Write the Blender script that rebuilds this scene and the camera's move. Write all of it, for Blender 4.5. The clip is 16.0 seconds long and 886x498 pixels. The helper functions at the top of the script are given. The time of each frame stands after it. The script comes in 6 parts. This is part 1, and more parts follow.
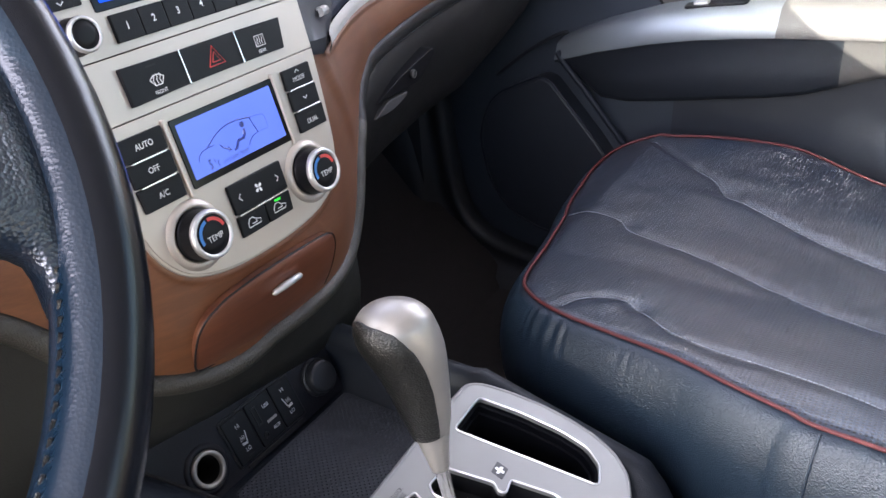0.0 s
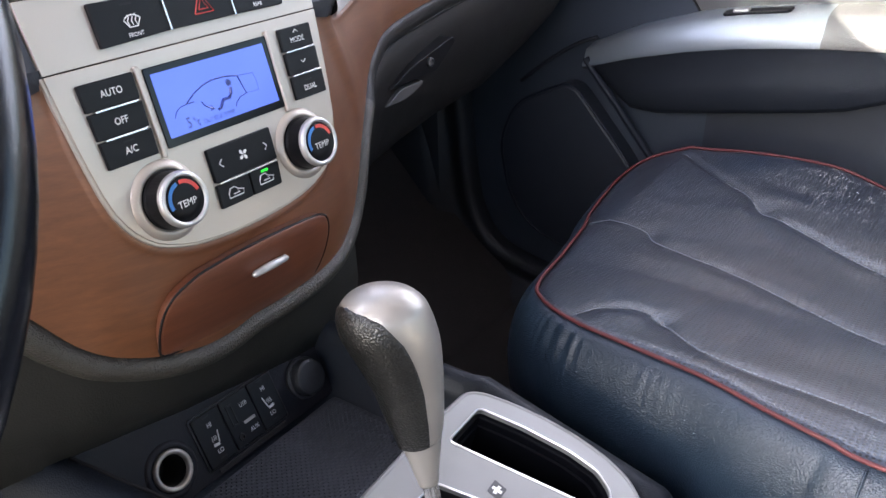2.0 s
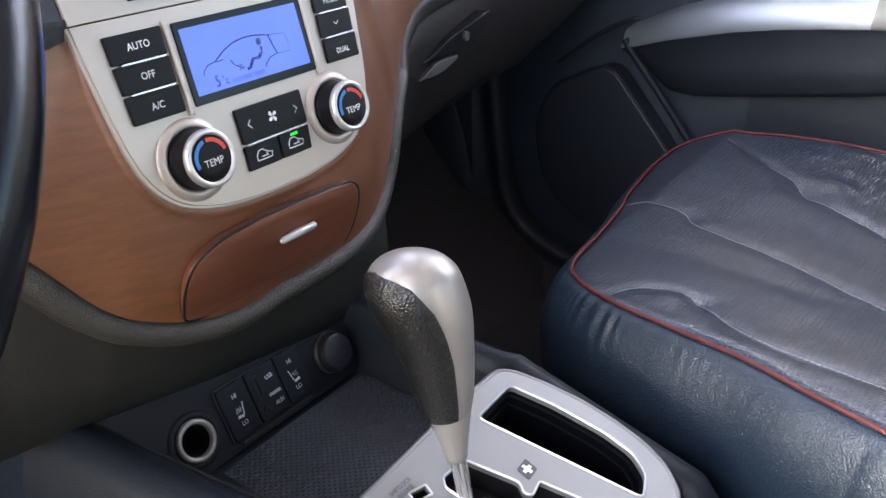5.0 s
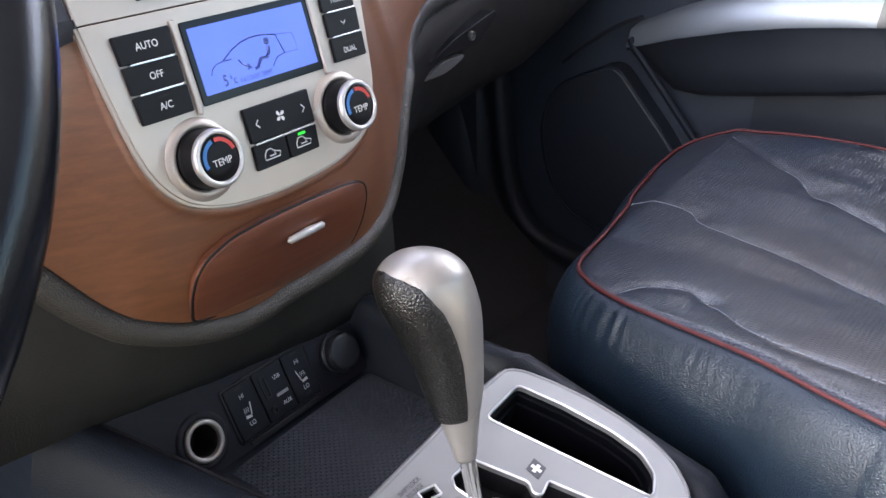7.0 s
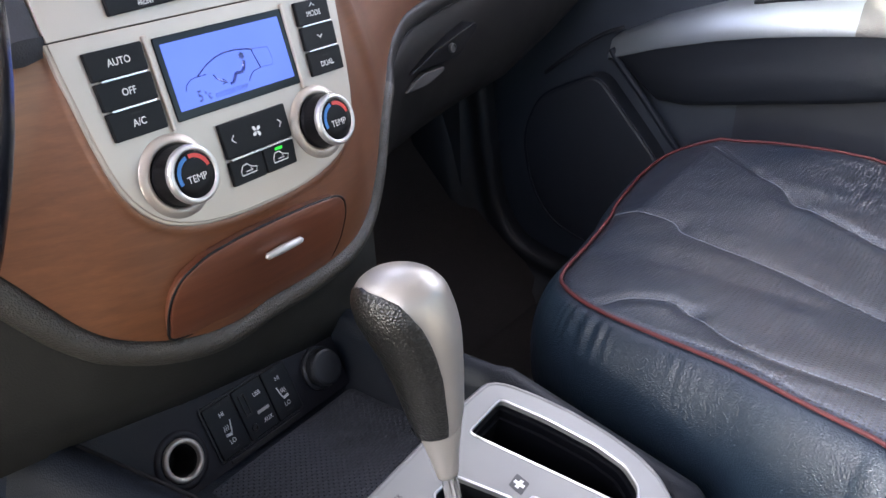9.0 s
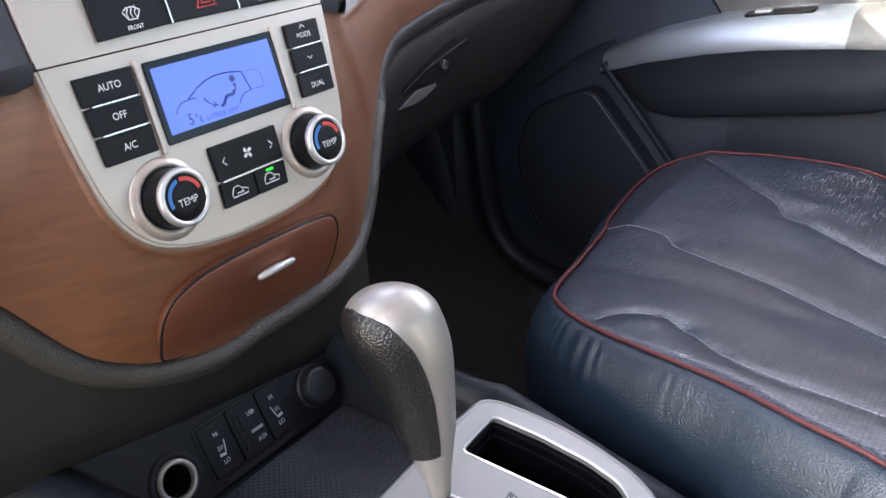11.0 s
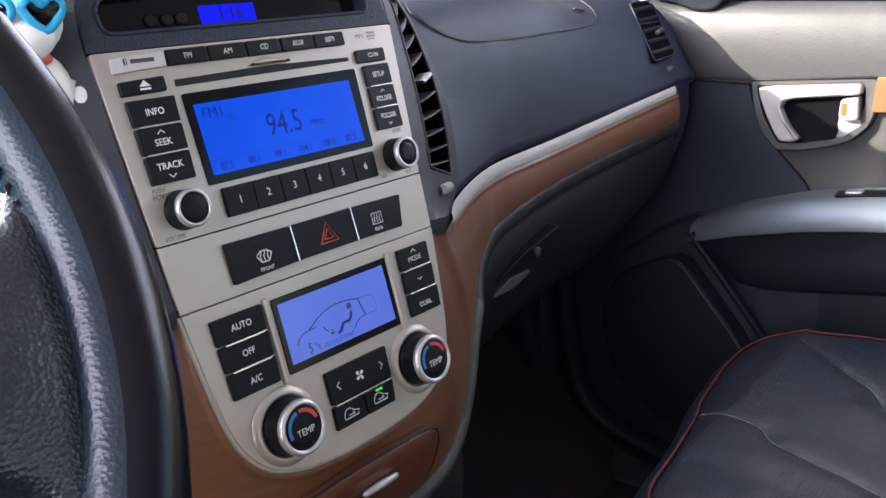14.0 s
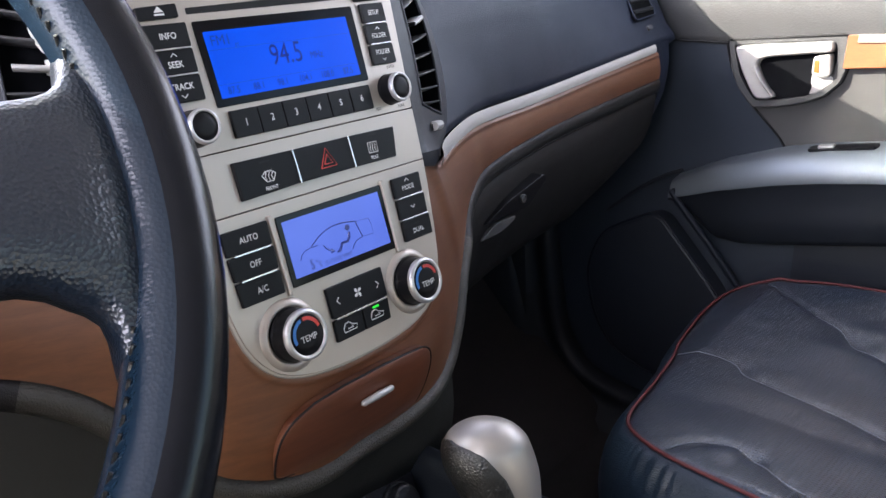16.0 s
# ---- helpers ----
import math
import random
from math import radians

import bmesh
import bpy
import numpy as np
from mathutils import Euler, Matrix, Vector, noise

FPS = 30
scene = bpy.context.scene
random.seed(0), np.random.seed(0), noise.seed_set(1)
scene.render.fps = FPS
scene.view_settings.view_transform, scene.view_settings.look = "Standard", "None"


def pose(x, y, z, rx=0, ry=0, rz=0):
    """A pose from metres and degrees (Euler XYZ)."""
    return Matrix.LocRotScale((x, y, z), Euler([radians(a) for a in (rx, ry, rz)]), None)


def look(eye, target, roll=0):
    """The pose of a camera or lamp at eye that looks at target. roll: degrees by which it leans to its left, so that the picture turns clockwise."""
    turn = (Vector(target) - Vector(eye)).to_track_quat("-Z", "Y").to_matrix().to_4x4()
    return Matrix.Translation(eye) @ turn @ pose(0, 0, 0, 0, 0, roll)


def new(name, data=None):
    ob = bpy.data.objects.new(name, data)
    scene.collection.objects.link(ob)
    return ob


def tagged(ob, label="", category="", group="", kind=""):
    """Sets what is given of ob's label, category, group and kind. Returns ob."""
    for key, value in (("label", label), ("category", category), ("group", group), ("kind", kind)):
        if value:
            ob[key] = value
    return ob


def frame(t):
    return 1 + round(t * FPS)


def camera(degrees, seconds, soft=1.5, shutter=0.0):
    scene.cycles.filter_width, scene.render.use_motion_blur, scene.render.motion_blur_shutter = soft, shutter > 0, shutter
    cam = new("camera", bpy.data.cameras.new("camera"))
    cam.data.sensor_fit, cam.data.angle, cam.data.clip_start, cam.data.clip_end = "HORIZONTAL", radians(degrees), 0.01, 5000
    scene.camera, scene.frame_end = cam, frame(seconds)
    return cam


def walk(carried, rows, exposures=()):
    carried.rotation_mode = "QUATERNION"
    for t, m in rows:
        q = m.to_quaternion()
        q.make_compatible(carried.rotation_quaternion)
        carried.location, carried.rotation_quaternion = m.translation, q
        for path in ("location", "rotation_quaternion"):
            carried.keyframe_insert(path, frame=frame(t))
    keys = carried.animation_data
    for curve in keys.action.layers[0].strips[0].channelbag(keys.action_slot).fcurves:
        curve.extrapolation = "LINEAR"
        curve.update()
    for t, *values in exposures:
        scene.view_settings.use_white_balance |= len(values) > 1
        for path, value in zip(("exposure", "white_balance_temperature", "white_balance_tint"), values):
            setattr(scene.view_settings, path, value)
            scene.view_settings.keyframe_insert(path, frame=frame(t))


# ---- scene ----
cam = camera(54.81, 16.0)
PATH = [
    (0.0, -0.3745, -0.3827, 0.8468, 60.841, 2.654, -57.916),
    (0.5, -0.3668, -0.3738, 0.8376, 61.594, 3.074, -57.253),
    (1.0, -0.3638, -0.3721, 0.8267, 62.008, 2.644, -56.809),
    (1.5, -0.3462, -0.3706, 0.8128, 62.741, 1.324, -56.137),
    (2.0, -0.3308, -0.3656, 0.7910, 62.787, 0.545, -55.306),
    (2.5, -0.3303, -0.3606, 0.7804, 62.619, 0.047, -54.334),
    (3.0, -0.3306, -0.3580, 0.7732, 62.427, -0.490, -53.371),
    (3.5, -0.3269, -0.3586, 0.7705, 62.328, -0.327, -53.035),
    (4.0, -0.3259, -0.3595, 0.7708, 62.385, -0.017, -52.985),
    (6.5, -0.3211, -0.3593, 0.7653, 62.364, 0.866, -52.870),
    (7.0, -0.3257, -0.3565, 0.7676, 62.475, 0.745, -52.863),
    (7.5, -0.3252, -0.3558, 0.7708, 62.639, 0.763, -52.958),
    (8.0, -0.3218, -0.3571, 0.7701, 62.811, 0.815, -53.374),
    (10.5, -0.3170, -0.3583, 0.7661, 63.388, 1.052, -53.996),
    (11.0, -0.3160, -0.3614, 0.7738, 63.803, 1.377, -54.216),
    (11.3, -0.3250, -0.3620, 0.7720, 65.387, 3.001, -54.485),
    (11.5, -0.3276, -0.3566, 0.8004, 66.142, 2.032, -53.261),
    (11.7, -0.3360, -0.3460, 0.8300, 69.000, 2.334, -52.835),
    (12.0, -0.3360, -0.3386, 0.8647, 71.182, 1.828, -51.432),
    (12.4, -0.3360, -0.3330, 0.8770, 72.415, 1.525, -50.462),
    (12.5, -0.3352, -0.3331, 0.8766, 71.991, 1.305, -50.480),
    (13.0, -0.3323, -0.3374, 0.8658, 71.793, 1.231, -49.731),
    (13.5, -0.3301, -0.3413, 0.8610, 71.756, 1.319, -49.426),
    (14.0, -0.3219, -0.3436, 0.8461, 71.577, 1.836, -49.130),
    (14.5, -0.3117, -0.3539, 0.8261, 71.203, 2.391, -49.401),
    (15.0, -0.3207, -0.3613, 0.8195, 71.021, 2.730, -49.868),
    (15.5, -0.3409, -0.3711, 0.8289, 70.936, 2.434, -50.065),
    (16.0, -0.3622, -0.3718, 0.8208, 70.496, 1.713, -50.087),
]
walk(cam, [(t, pose(*row)) for t, *row in PATH], [(0.0, 2.65), (4.0, 2.68), (7.0, 2.7), (11.5, 2.72), (11.95, 2.17), (12.4, 1.43), (13.5, 1.64), (15.0, 2.1), (16.0, 2.07)])

# ---- world, sun ----
SUN_WAY = Vector((1.0, -0.92, -0.62)).normalized()
world = bpy.data.worlds.new("sky")
scene.world = world
world.use_nodes = True
wn = world.node_tree
sky = wn.nodes.new("ShaderNodeTexSky")
sky.sky_type, sky.sun_disc = "NISHITA", False
sky.sun_elevation = math.asin(-SUN_WAY.z)
sky.sun_rotation = math.atan2(-SUN_WAY.x, -SUN_WAY.y)
wn.links.new(sky.outputs[0], wn.nodes["Background"].inputs[0])
wn.nodes["Background"].inputs[1].default_value = 0.08
sun = new("sun", bpy.data.lights.new("sun", "SUN"))
sun.data.energy, sun.data.angle, sun.data.color = 5.0, radians(0.6), (1.0, 0.93, 0.82)
sun.matrix_world = look((0, 0, 5), Vector((0, 0, 5)) + SUN_WAY)


def opening_light(name, eye, target, wide, high, watts, color):
    """An added area lamp at a cabin opening, standing in for skylight."""
    lamp = new(name, bpy.data.lights.new(name, "AREA"))
    lamp.data.shape, lamp.data.size, lamp.data.size_y = "RECTANGLE", wide, high
    lamp.data.energy, lamp.data.color = watts, color
    lamp.matrix_world = look(eye, target)


opening_light("driver_window_light", (-0.84, -0.19, 1.00), (0.1, -0.10, 0.78), 0.60, 0.36, 2.7, (0.95, 0.91, 1.10))
# fill lamp added for the lower left; the open door is only assumed
opening_light("driver_side_fill", (-0.86, 0.02, 0.64), (0.1, -0.02, 0.58), 0.62, 0.30, 1.5, (1.00, 0.96, 0.93))
opening_light("passenger_window_light", (0.80, -0.12, 1.035), (-0.1, -0.10, 0.90), 0.80, 0.30, 1.0, (0.92, 0.93, 1.14))
opening_light("rear_window_light", (0.0, -1.85, 1.03), (0.0, 0.0, 0.6), 1.3, 0.36, 0.1, (1.02, 0.95, 1.0))
opening_light("windscreen_light", (0.0, 0.46, 1.06), (0.0, 0.0, 0.35), 1.25, 0.45, 2.3, (0.88, 0.89, 1.20))


# ---- materials ----
def material(name, color, rough=0.5, metal=0.0, vary=0.12, vary_scale=12.0, bump=0.0, bump_scale=600.0,
             cells=False, coat=0.0, rough_vary=0.08, stretch=(1, 1, 1), second=None, spec=0.5):
    """A procedural surface: two scales of noise in colour, roughness and fine relief."""
    m = bpy.data.materials.new(name)
    m.use_nodes = True
    n, l = m.node_tree.nodes, m.node_tree.links
    b = n["Principled BSDF"]
    geo = n.new("ShaderNodeNewGeometry")
    mp = n.new("ShaderNodeMapping")
    mp.inputs["Scale"].default_value = stretch
    l.new(geo.outputs["Position"], mp.inputs[0])
    big = n.new("ShaderNodeTexNoise")
    big.inputs["Scale"].default_value, big.inputs["Detail"].default_value = vary_scale, 6.0
    l.new(mp.outputs[0], big.inputs["Vector"])
    ramp = n.new("ShaderNodeMix")
    ramp.data_type = "RGBA"
    c = Vector(color)
    lo, hi = c * (1 - vary), (Vector(second) if second else c * (1 + vary))
    ramp.inputs[6].default_value, ramp.inputs[7].default_value = (*lo, 1), (*hi, 1)
    l.new(big.outputs["Fac"], ramp.inputs[0])
    l.new(ramp.outputs[2], b.inputs["Base Color"])
    b.inputs["Metallic"].default_value = metal
    b.inputs["Specular IOR Level"].default_value = spec
    b.inputs["Coat Weight"].default_value = coat
    b.inputs["Coat Roughness"].default_value = 0.12
    rr = n.new("ShaderNodeMapRange")
    rr.inputs[3].default_value, rr.inputs[4].default_value = max(0.02, rough - rough_vary), rough + rough_vary
    mid = n.new("ShaderNodeTexNoise")
    mid.inputs["Scale"].default_value, mid.inputs["Detail"].default_value = vary_scale * 5, 4.0
    l.new(mp.outputs[0], mid.inputs["Vector"])
    l.new(mid.outputs["Fac"], rr.inputs[0])
    l.new(rr.outputs[0], b.inputs["Roughness"])
    if bump:
        tex = n.new("ShaderNodeTexVoronoi" if cells else "ShaderNodeTexNoise")
        tex.inputs["Scale"].default_value = bump_scale
        l.new(mp.outputs[0], tex.inputs["Vector"])
        bp = n.new("ShaderNodeBump")
        bp.inputs["Strength"].default_value, bp.inputs["Distance"].default_value = bump, 0.0006
        l.new(tex.outputs["Distance" if cells else "Fac"], bp.inputs["Height"])
        l.new(bp.outputs[0], b.inputs["Normal"])
    return m


def glow(name, color, strength, gloss=0.15):
    """A lit display behind clear plastic."""
    m = bpy.data.materials.new(name)
    m.use_nodes = True
    n, l = m.node_tree.nodes, m.node_tree.links
    b = n["Principled BSDF"]
    b.inputs["Base Color"].default_value = (*(0.1 * Vector(color)), 1)
    b.inputs["Roughness"].default_value = gloss
    b.inputs["Specular IOR Level"].default_value = 0.2
    geo, noise_tex = n.new("ShaderNodeNewGeometry"), n.new("ShaderNodeTexNoise")
    noise_tex.inputs["Scale"].default_value = 25.0
    l.new(geo.outputs["Position"], noise_tex.inputs["Vector"])
    mx = n.new("ShaderNodeMix")
    mx.data_type = "RGBA"
    mx.inputs[6].default_value = (*(0.86 * Vector(color)), 1)
    mx.inputs[7].default_value = (*(1.14 * Vector(color)), 1)
    l.new(noise_tex.outputs["Fac"], mx.inputs[0])
    l.new(mx.outputs[2], b.inputs["Emission Color"])
    b.inputs["Emission Strength"].default_value = strength
    return m


def glass_material():
    m = bpy.data.materials.new("window_glass")
    m.use_nodes = True
    b = m.node_tree.nodes["Principled BSDF"]
    b.inputs["Transmission Weight"].default_value, b.inputs["Roughness"].default_value = 1.0, 0.0
    b.inputs["Base Color"].default_value, b.inputs["IOR"].default_value = (0.97, 0.99, 0.98, 1), 1.25
    return m


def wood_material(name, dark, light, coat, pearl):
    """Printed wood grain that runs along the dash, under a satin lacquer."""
    m = bpy.data.materials.new(name)
    m.use_nodes = True
    n, l = m.node_tree.nodes, m.node_tree.links
    b = n["Principled BSDF"]
    geo, mp = n.new("ShaderNodeNewGeometry"), n.new("ShaderNodeMapping")
    mp.inputs["Rotation"].default_value = (0, radians(-8), 0)
    mp.inputs["Scale"].default_value = (6, 30, 90)
    l.new(geo.outputs["Position"], mp.inputs[0])
    grain = n.new("ShaderNodeTexNoise")
    grain.inputs["Scale"].default_value, grain.inputs["Detail"].default_value = 2.2, 8.0
    grain.inputs["Distortion"].default_value = 0.6
    l.new(mp.outputs[0], grain.inputs["Vector"])
    fine = n.new("ShaderNodeTexNoise")
    fine.inputs["Scale"].default_value, fine.inputs["Detail"].default_value = 14.0, 3.0
    l.new(mp.outputs[0], fine.inputs["Vector"])
    mix1, mix2 = n.new("ShaderNodeMix"), n.new("ShaderNodeMix")
    mix1.data_type = mix2.data_type = "RGBA"
    mix1.inputs[6].default_value, mix1.inputs[7].default_value = (*dark, 1), (*light, 1)
    mix2.blend_type, mix2.inputs[0].default_value = "MULTIPLY", 0.35
    l.new(grain.outputs["Fac"], mix1.inputs[0])
    l.new(mix1.outputs[2], mix2.inputs[6])
    l.new(fine.outputs["Fac"], mix2.inputs[7])
    l.new(mix2.outputs[2], b.inputs["Base Color"])
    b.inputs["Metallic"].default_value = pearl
    b.inputs["Roughness"].default_value = 0.45
    b.inputs["Coat Weight"].default_value, b.inputs["Coat Roughness"].default_value, b.inputs["Coat IOR"].default_value = coat, 0.36, 1.5
    return m


def leather_material(name, color, worn=None, perforated=False, rough=0.42, crease_depth=0.3, grain=620.0, pebble=0.3, second=None):
    """Grained leather: cell relief, soft creases, pale cracked wear where worn = (centre, radius)."""
    m = material(name, color, rough, vary=0.25, vary_scale=9.0, bump=pebble, bump_scale=grain, cells=True, rough_vary=0.035, second=second)
    n, l = m.node_tree.nodes, m.node_tree.links
    b = n["Principled BSDF"]
    geo = n.new("ShaderNodeNewGeometry")
    if worn:
        (cx, cy, cz), radius, tone = worn
        d = n.new("ShaderNodeVectorMath")
        d.operation = "DISTANCE"
        d.inputs[1].default_value = (cx, cy, cz)
        l.new(geo.outputs["Position"], d.inputs[0])
        fall = n.new("ShaderNodeMapRange")
        fall.inputs[1].default_value, fall.inputs[2].default_value = radius, radius * 0.35
        l.new(d.outputs["Value"], fall.inputs[0])
        cr = n.new("ShaderNodeTexVoronoi")
        cr.feature = "DISTANCE_TO_EDGE"
        cr.inputs["Scale"].default_value = 120.0
        wob = n.new("ShaderNodeTexNoise")
        wob.inputs["Scale"].default_value, wob.inputs["Detail"].default_value = 55.0, 4.0
        l.new(geo.outputs["Position"], wob.inputs["Vector"])
        stretch = n.new("ShaderNodeMapping")
        stretch.inputs["Rotation"].default_value = (0, 0, radians(52))
        stretch.inputs["Scale"].default_value = (0.22, 1.7, 1)
        l.new(geo.outputs["Position"], stretch.inputs[0])
        add = n.new("ShaderNodeVectorMath")
        add.operation = "MULTIPLY_ADD"
        add.inputs[1].default_value = (0.02, 0.02, 0.02)
        l.new(wob.outputs["Color"], add.inputs[0])
        l.new(stretch.outputs[0], add.inputs[2])
        l.new(add.outputs[0], cr.inputs["Vector"])
        thin = n.new("ShaderNodeMapRange")
        thin.inputs[1].default_value, thin.inputs[2].default_value = 0.06, 0.0
        l.new(cr.outputs["Distance"], thin.inputs[0])
        patch = n.new("ShaderNodeMapRange")
        patch.inputs[1].default_value, patch.inputs[2].default_value = 0.46, 0.62
        l.new(wob.outputs["Fac"], patch.inputs[0])
        p1, p2 = n.new("ShaderNodeMath"), n.new("ShaderNodeMath")
        p1.operation = p2.operation = "MULTIPLY"
        l.new(thin.outputs[0], p1.inputs[0])
        l.new(patch.outputs[0], p1.inputs[1])
        l.new(p1.outputs[0], p2.inputs[0])
        l.new(fall.outputs[0], p2.inputs[1])
        old = b.inputs["Base Color"].links[0].from_socket
        mx = n.new("ShaderNodeMix")
        mx.data_type = "RGBA"
        mx.inputs[7].default_value = (*tone, 1)
        l.new(p2.outputs[0], mx.inputs[0])
        l.new(old, mx.inputs[6])
        l.new(mx.outputs[2], b.inputs["Base Color"])
    # soft creases over the grain
    old = b.inputs["Normal"].links[0].from_node
    crease = n.new("ShaderNodeTexNoise")
    crease.inputs["Scale"].default_value, crease.inputs["Detail"].default_value = 26.0, 5.0
    l.new(geo.outputs["Position"], crease.inputs["Vector"])
    bp = n.new("ShaderNodeBump")
    bp.inputs["Strength"].default_value, bp.inputs["Distance"].default_value = crease_depth, 0.003
    l.new(crease.outputs["Fac"], bp.inputs["Height"])
    l.new(bp.outputs[0], old.inputs["Normal"])
    if perforated:
        holes = n.new("ShaderNodeTexVoronoi")
        holes.inputs["Scale"].default_value, holes.inputs["Randomness"].default_value = 270.0, 0.0
        flat = n.new("ShaderNodeVectorMath")
        flat.operation = "MULTIPLY"
        flat.inputs[1].default_value = (1, 1, 0)
        l.new(geo.outputs["Position"], flat.inputs[0])
        l.new(flat.outputs[0], holes.inputs["Vector"])
        dot = n.new("ShaderNodeMapRange")
        dot.inputs[1].default_value, dot.inputs[2].default_value = 0.25, 0.34
        l.new(holes.outputs["Distance"], dot.inputs[0])
        b2 = n.new("ShaderNodeBump")
        b2.inputs["Strength"].default_value, b2.inputs["Distance"].default_value = 0.7, 0.0006
        l.new(dot.outputs[0], b2.inputs["Height"])
        l.new(bp.outputs[0], b2.inputs["Normal"])
        l.new(b2.outputs[0], old.inputs["Normal"])
        under = b.inputs["Base Color"].links[0].from_socket
        dark = n.new("ShaderNodeMix")
        dark.data_type = "RGBA"
        dark.inputs[6].default_value = (0.004, 0.004, 0.005, 1)
        l.new(dot.outputs[0], dark.inputs[0])
        l.new(under, dark.inputs[7])
        l.new(dark.outputs[2], b.inputs["Base Color"])
    return m


def weave_material(name, color):
    """Rubber mat with a small raised basket pattern."""
    m = material(name, color, 0.5, vary=0.15, vary_scale=20.0)
    n, l = m.node_tree.nodes, m.node_tree.links
    b = n["Principled BSDF"]
    geo = n.new("ShaderNodeNewGeometry")
    br = n.new("ShaderNodeTexBrick")
    br.inputs["Scale"].default_value = 1.0
    br.inputs["Brick Width"].default_value, br.inputs["Row Height"].default_value = 0.0052, 0.0026
    br.inputs["Mortar Size"].default_value = 0.0006
    br.inputs["Color1"].default_value = br.inputs["Color2"].default_value = (1, 1, 1, 1)
    br.inputs["Mortar"].default_value = (0, 0, 0, 1)
    mp = n.new("ShaderNodeMapping")
    mp.inputs["Rotation"].default_value = (0, 0, radians(12))
    l.new(geo.outputs["Position"], mp.inputs[0])
    l.new(mp.outputs[0], br.inputs["Vector"])
    bp = n.new("ShaderNodeBump")
    bp.inputs["Strength"].default_value, bp.inputs["Distance"].default_value = 1.0, 0.0025
    l.new(br.outputs["Color"], bp.inputs["Height"])
    l.new(bp.outputs[0], b.inputs["Normal"])
    return m


PLASTIC = material("dark_plastic", (0.011, 0.0145, 0.0225), 0.5, vary=0.15, bump=0.22, bump_scale=900, cells=True, spec=0.22)
PAD = material("dash_vinyl", (0.0108, 0.0165, 0.0330), 0.50, vary=0.15, vary_scale=7, bump=0.38, bump_scale=800, cells=True, spec=0.36)
VENTSKIN = material("vent_vinyl", (0.026, 0.029, 0.038), 0.5, vary=0.12, vary_scale=9, bump=0.2, bump_scale=900, cells=True)
KNEE = material("knee_vinyl", (0.0140, 0.0138, 0.0118), 0.55, vary=0.15, vary_scale=10, bump=0.2, bump_scale=800, cells=True)
STRIP = material("strip_paint", (0.50, 0.485, 0.47), 0.5, metal=0.1, vary=0.04, vary_scale=9)
LIP = material("lip_plastic", (0.055, 0.055, 0.058), 0.5, vary=0.1)
EDGEVINYL = material("edge_vinyl", (0.0125, 0.0120, 0.0120), 0.5, vary=0.15, vary_scale=9, bump=0.3, bump_scale=900, cells=True, spec=0.3)
BOLSTER = material("grained_vinyl", (0.040, 0.037, 0.031), 0.42, vary=0.15, bump=0.9, bump_scale=760, cells=True)
GLOVESKIN = material("glove_box_plastic", (0.0074, 0.0070, 0.0074), 0.55, vary=0.15, vary_scale=9, bump=0.3, bump_scale=900, cells=True, spec=0.28)
DEEP = material("black_recess", (0.006, 0.006, 0.007), 0.6, spec=0.3)
KEY = material("key_plastic", (0.004, 0.0042, 0.0056), 0.42, vary=0.1, bump=0.1, bump_scale=900, spec=0.2)
GLOSS = material("display_bezel", (0.005, 0.005, 0.0065), 0.14, vary=0.05, rough_vary=0.02, spec=0.22)
SILVER = material("champagne_silver", (0.46, 0.408, 0.356), 0.35, metal=0.5, vary=0.04, vary_scale=5, bump=0.06, bump_scale=1500)
CHROME = material("satin_chrome", (0.72, 0.71, 0.70), 0.22, metal=1.0, vary=0.04)
MATT = material("matt_silver", (0.47, 0.46, 0.45), 0.4, metal=0.55, vary=0.05, bump=0.05, bump_scale=1500)
GEARSILVER = material("gear_plate_silver", (0.212, 0.210, 0.204), 0.42, metal=0.4, vary=0.04, bump=0.05, bump_scale=1500)
KNOBSILVER = material("knob_silver", (0.375, 0.352, 0.322), 0.38, metal=0.6, vary=0.12, vary_scale=25, bump=0.05, bump_scale=1400)
CONSOLESKIN = material("console_plastic", (0.0052, 0.0074, 0.0120), 0.5, vary=0.15, bump=0.3, bump_scale=800, cells=True, spec=0.28)
FASCIASKIN = material("fascia_plastic", (0.0050, 0.0052, 0.0084), 0.5, vary=0.15, bump=0.2, bump_scale=900, cells=True, spec=0.25)
MIRRORCOVER = material("mirror_cover_plastic", (0.008, 0.0105, 0.015), 0.7, vary=0.12, bump=0.2, bump_scale=900, cells=True, spec=0.12)
COVERSKIN = material("cover_plastic", (0.010, 0.011, 0.014), 0.5, vary=0.12, bump=0.2, bump_scale=900, cells=True, spec=0.35)
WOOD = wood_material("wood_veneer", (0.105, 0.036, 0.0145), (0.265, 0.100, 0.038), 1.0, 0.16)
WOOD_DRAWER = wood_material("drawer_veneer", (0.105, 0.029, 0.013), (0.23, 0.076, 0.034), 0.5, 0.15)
DOORWOOD = wood_material("door_veneer", (0.19, 0.06, 0.014), (0.31, 0.108, 0.032), 0.4, 0.0)
DOORVINYL = material("door_vinyl", (0.041, 0.042, 0.043), 0.55, vary=0.12, vary_scale=8, bump=0.35, bump_scale=420, cells=True)
DOORSILVER = material("armrest_paint", (0.195, 0.218, 0.240), 0.40, metal=0.45, vary=0.06)
# door vinyl made darker and bluer, its shade put into the colour
DOORSHADED = material("door_vinyl_shaded", (0.028, 0.036, 0.049), 0.5, vary=0.12, vary_scale=8, bump=0.3, bump_scale=600, cells=True)
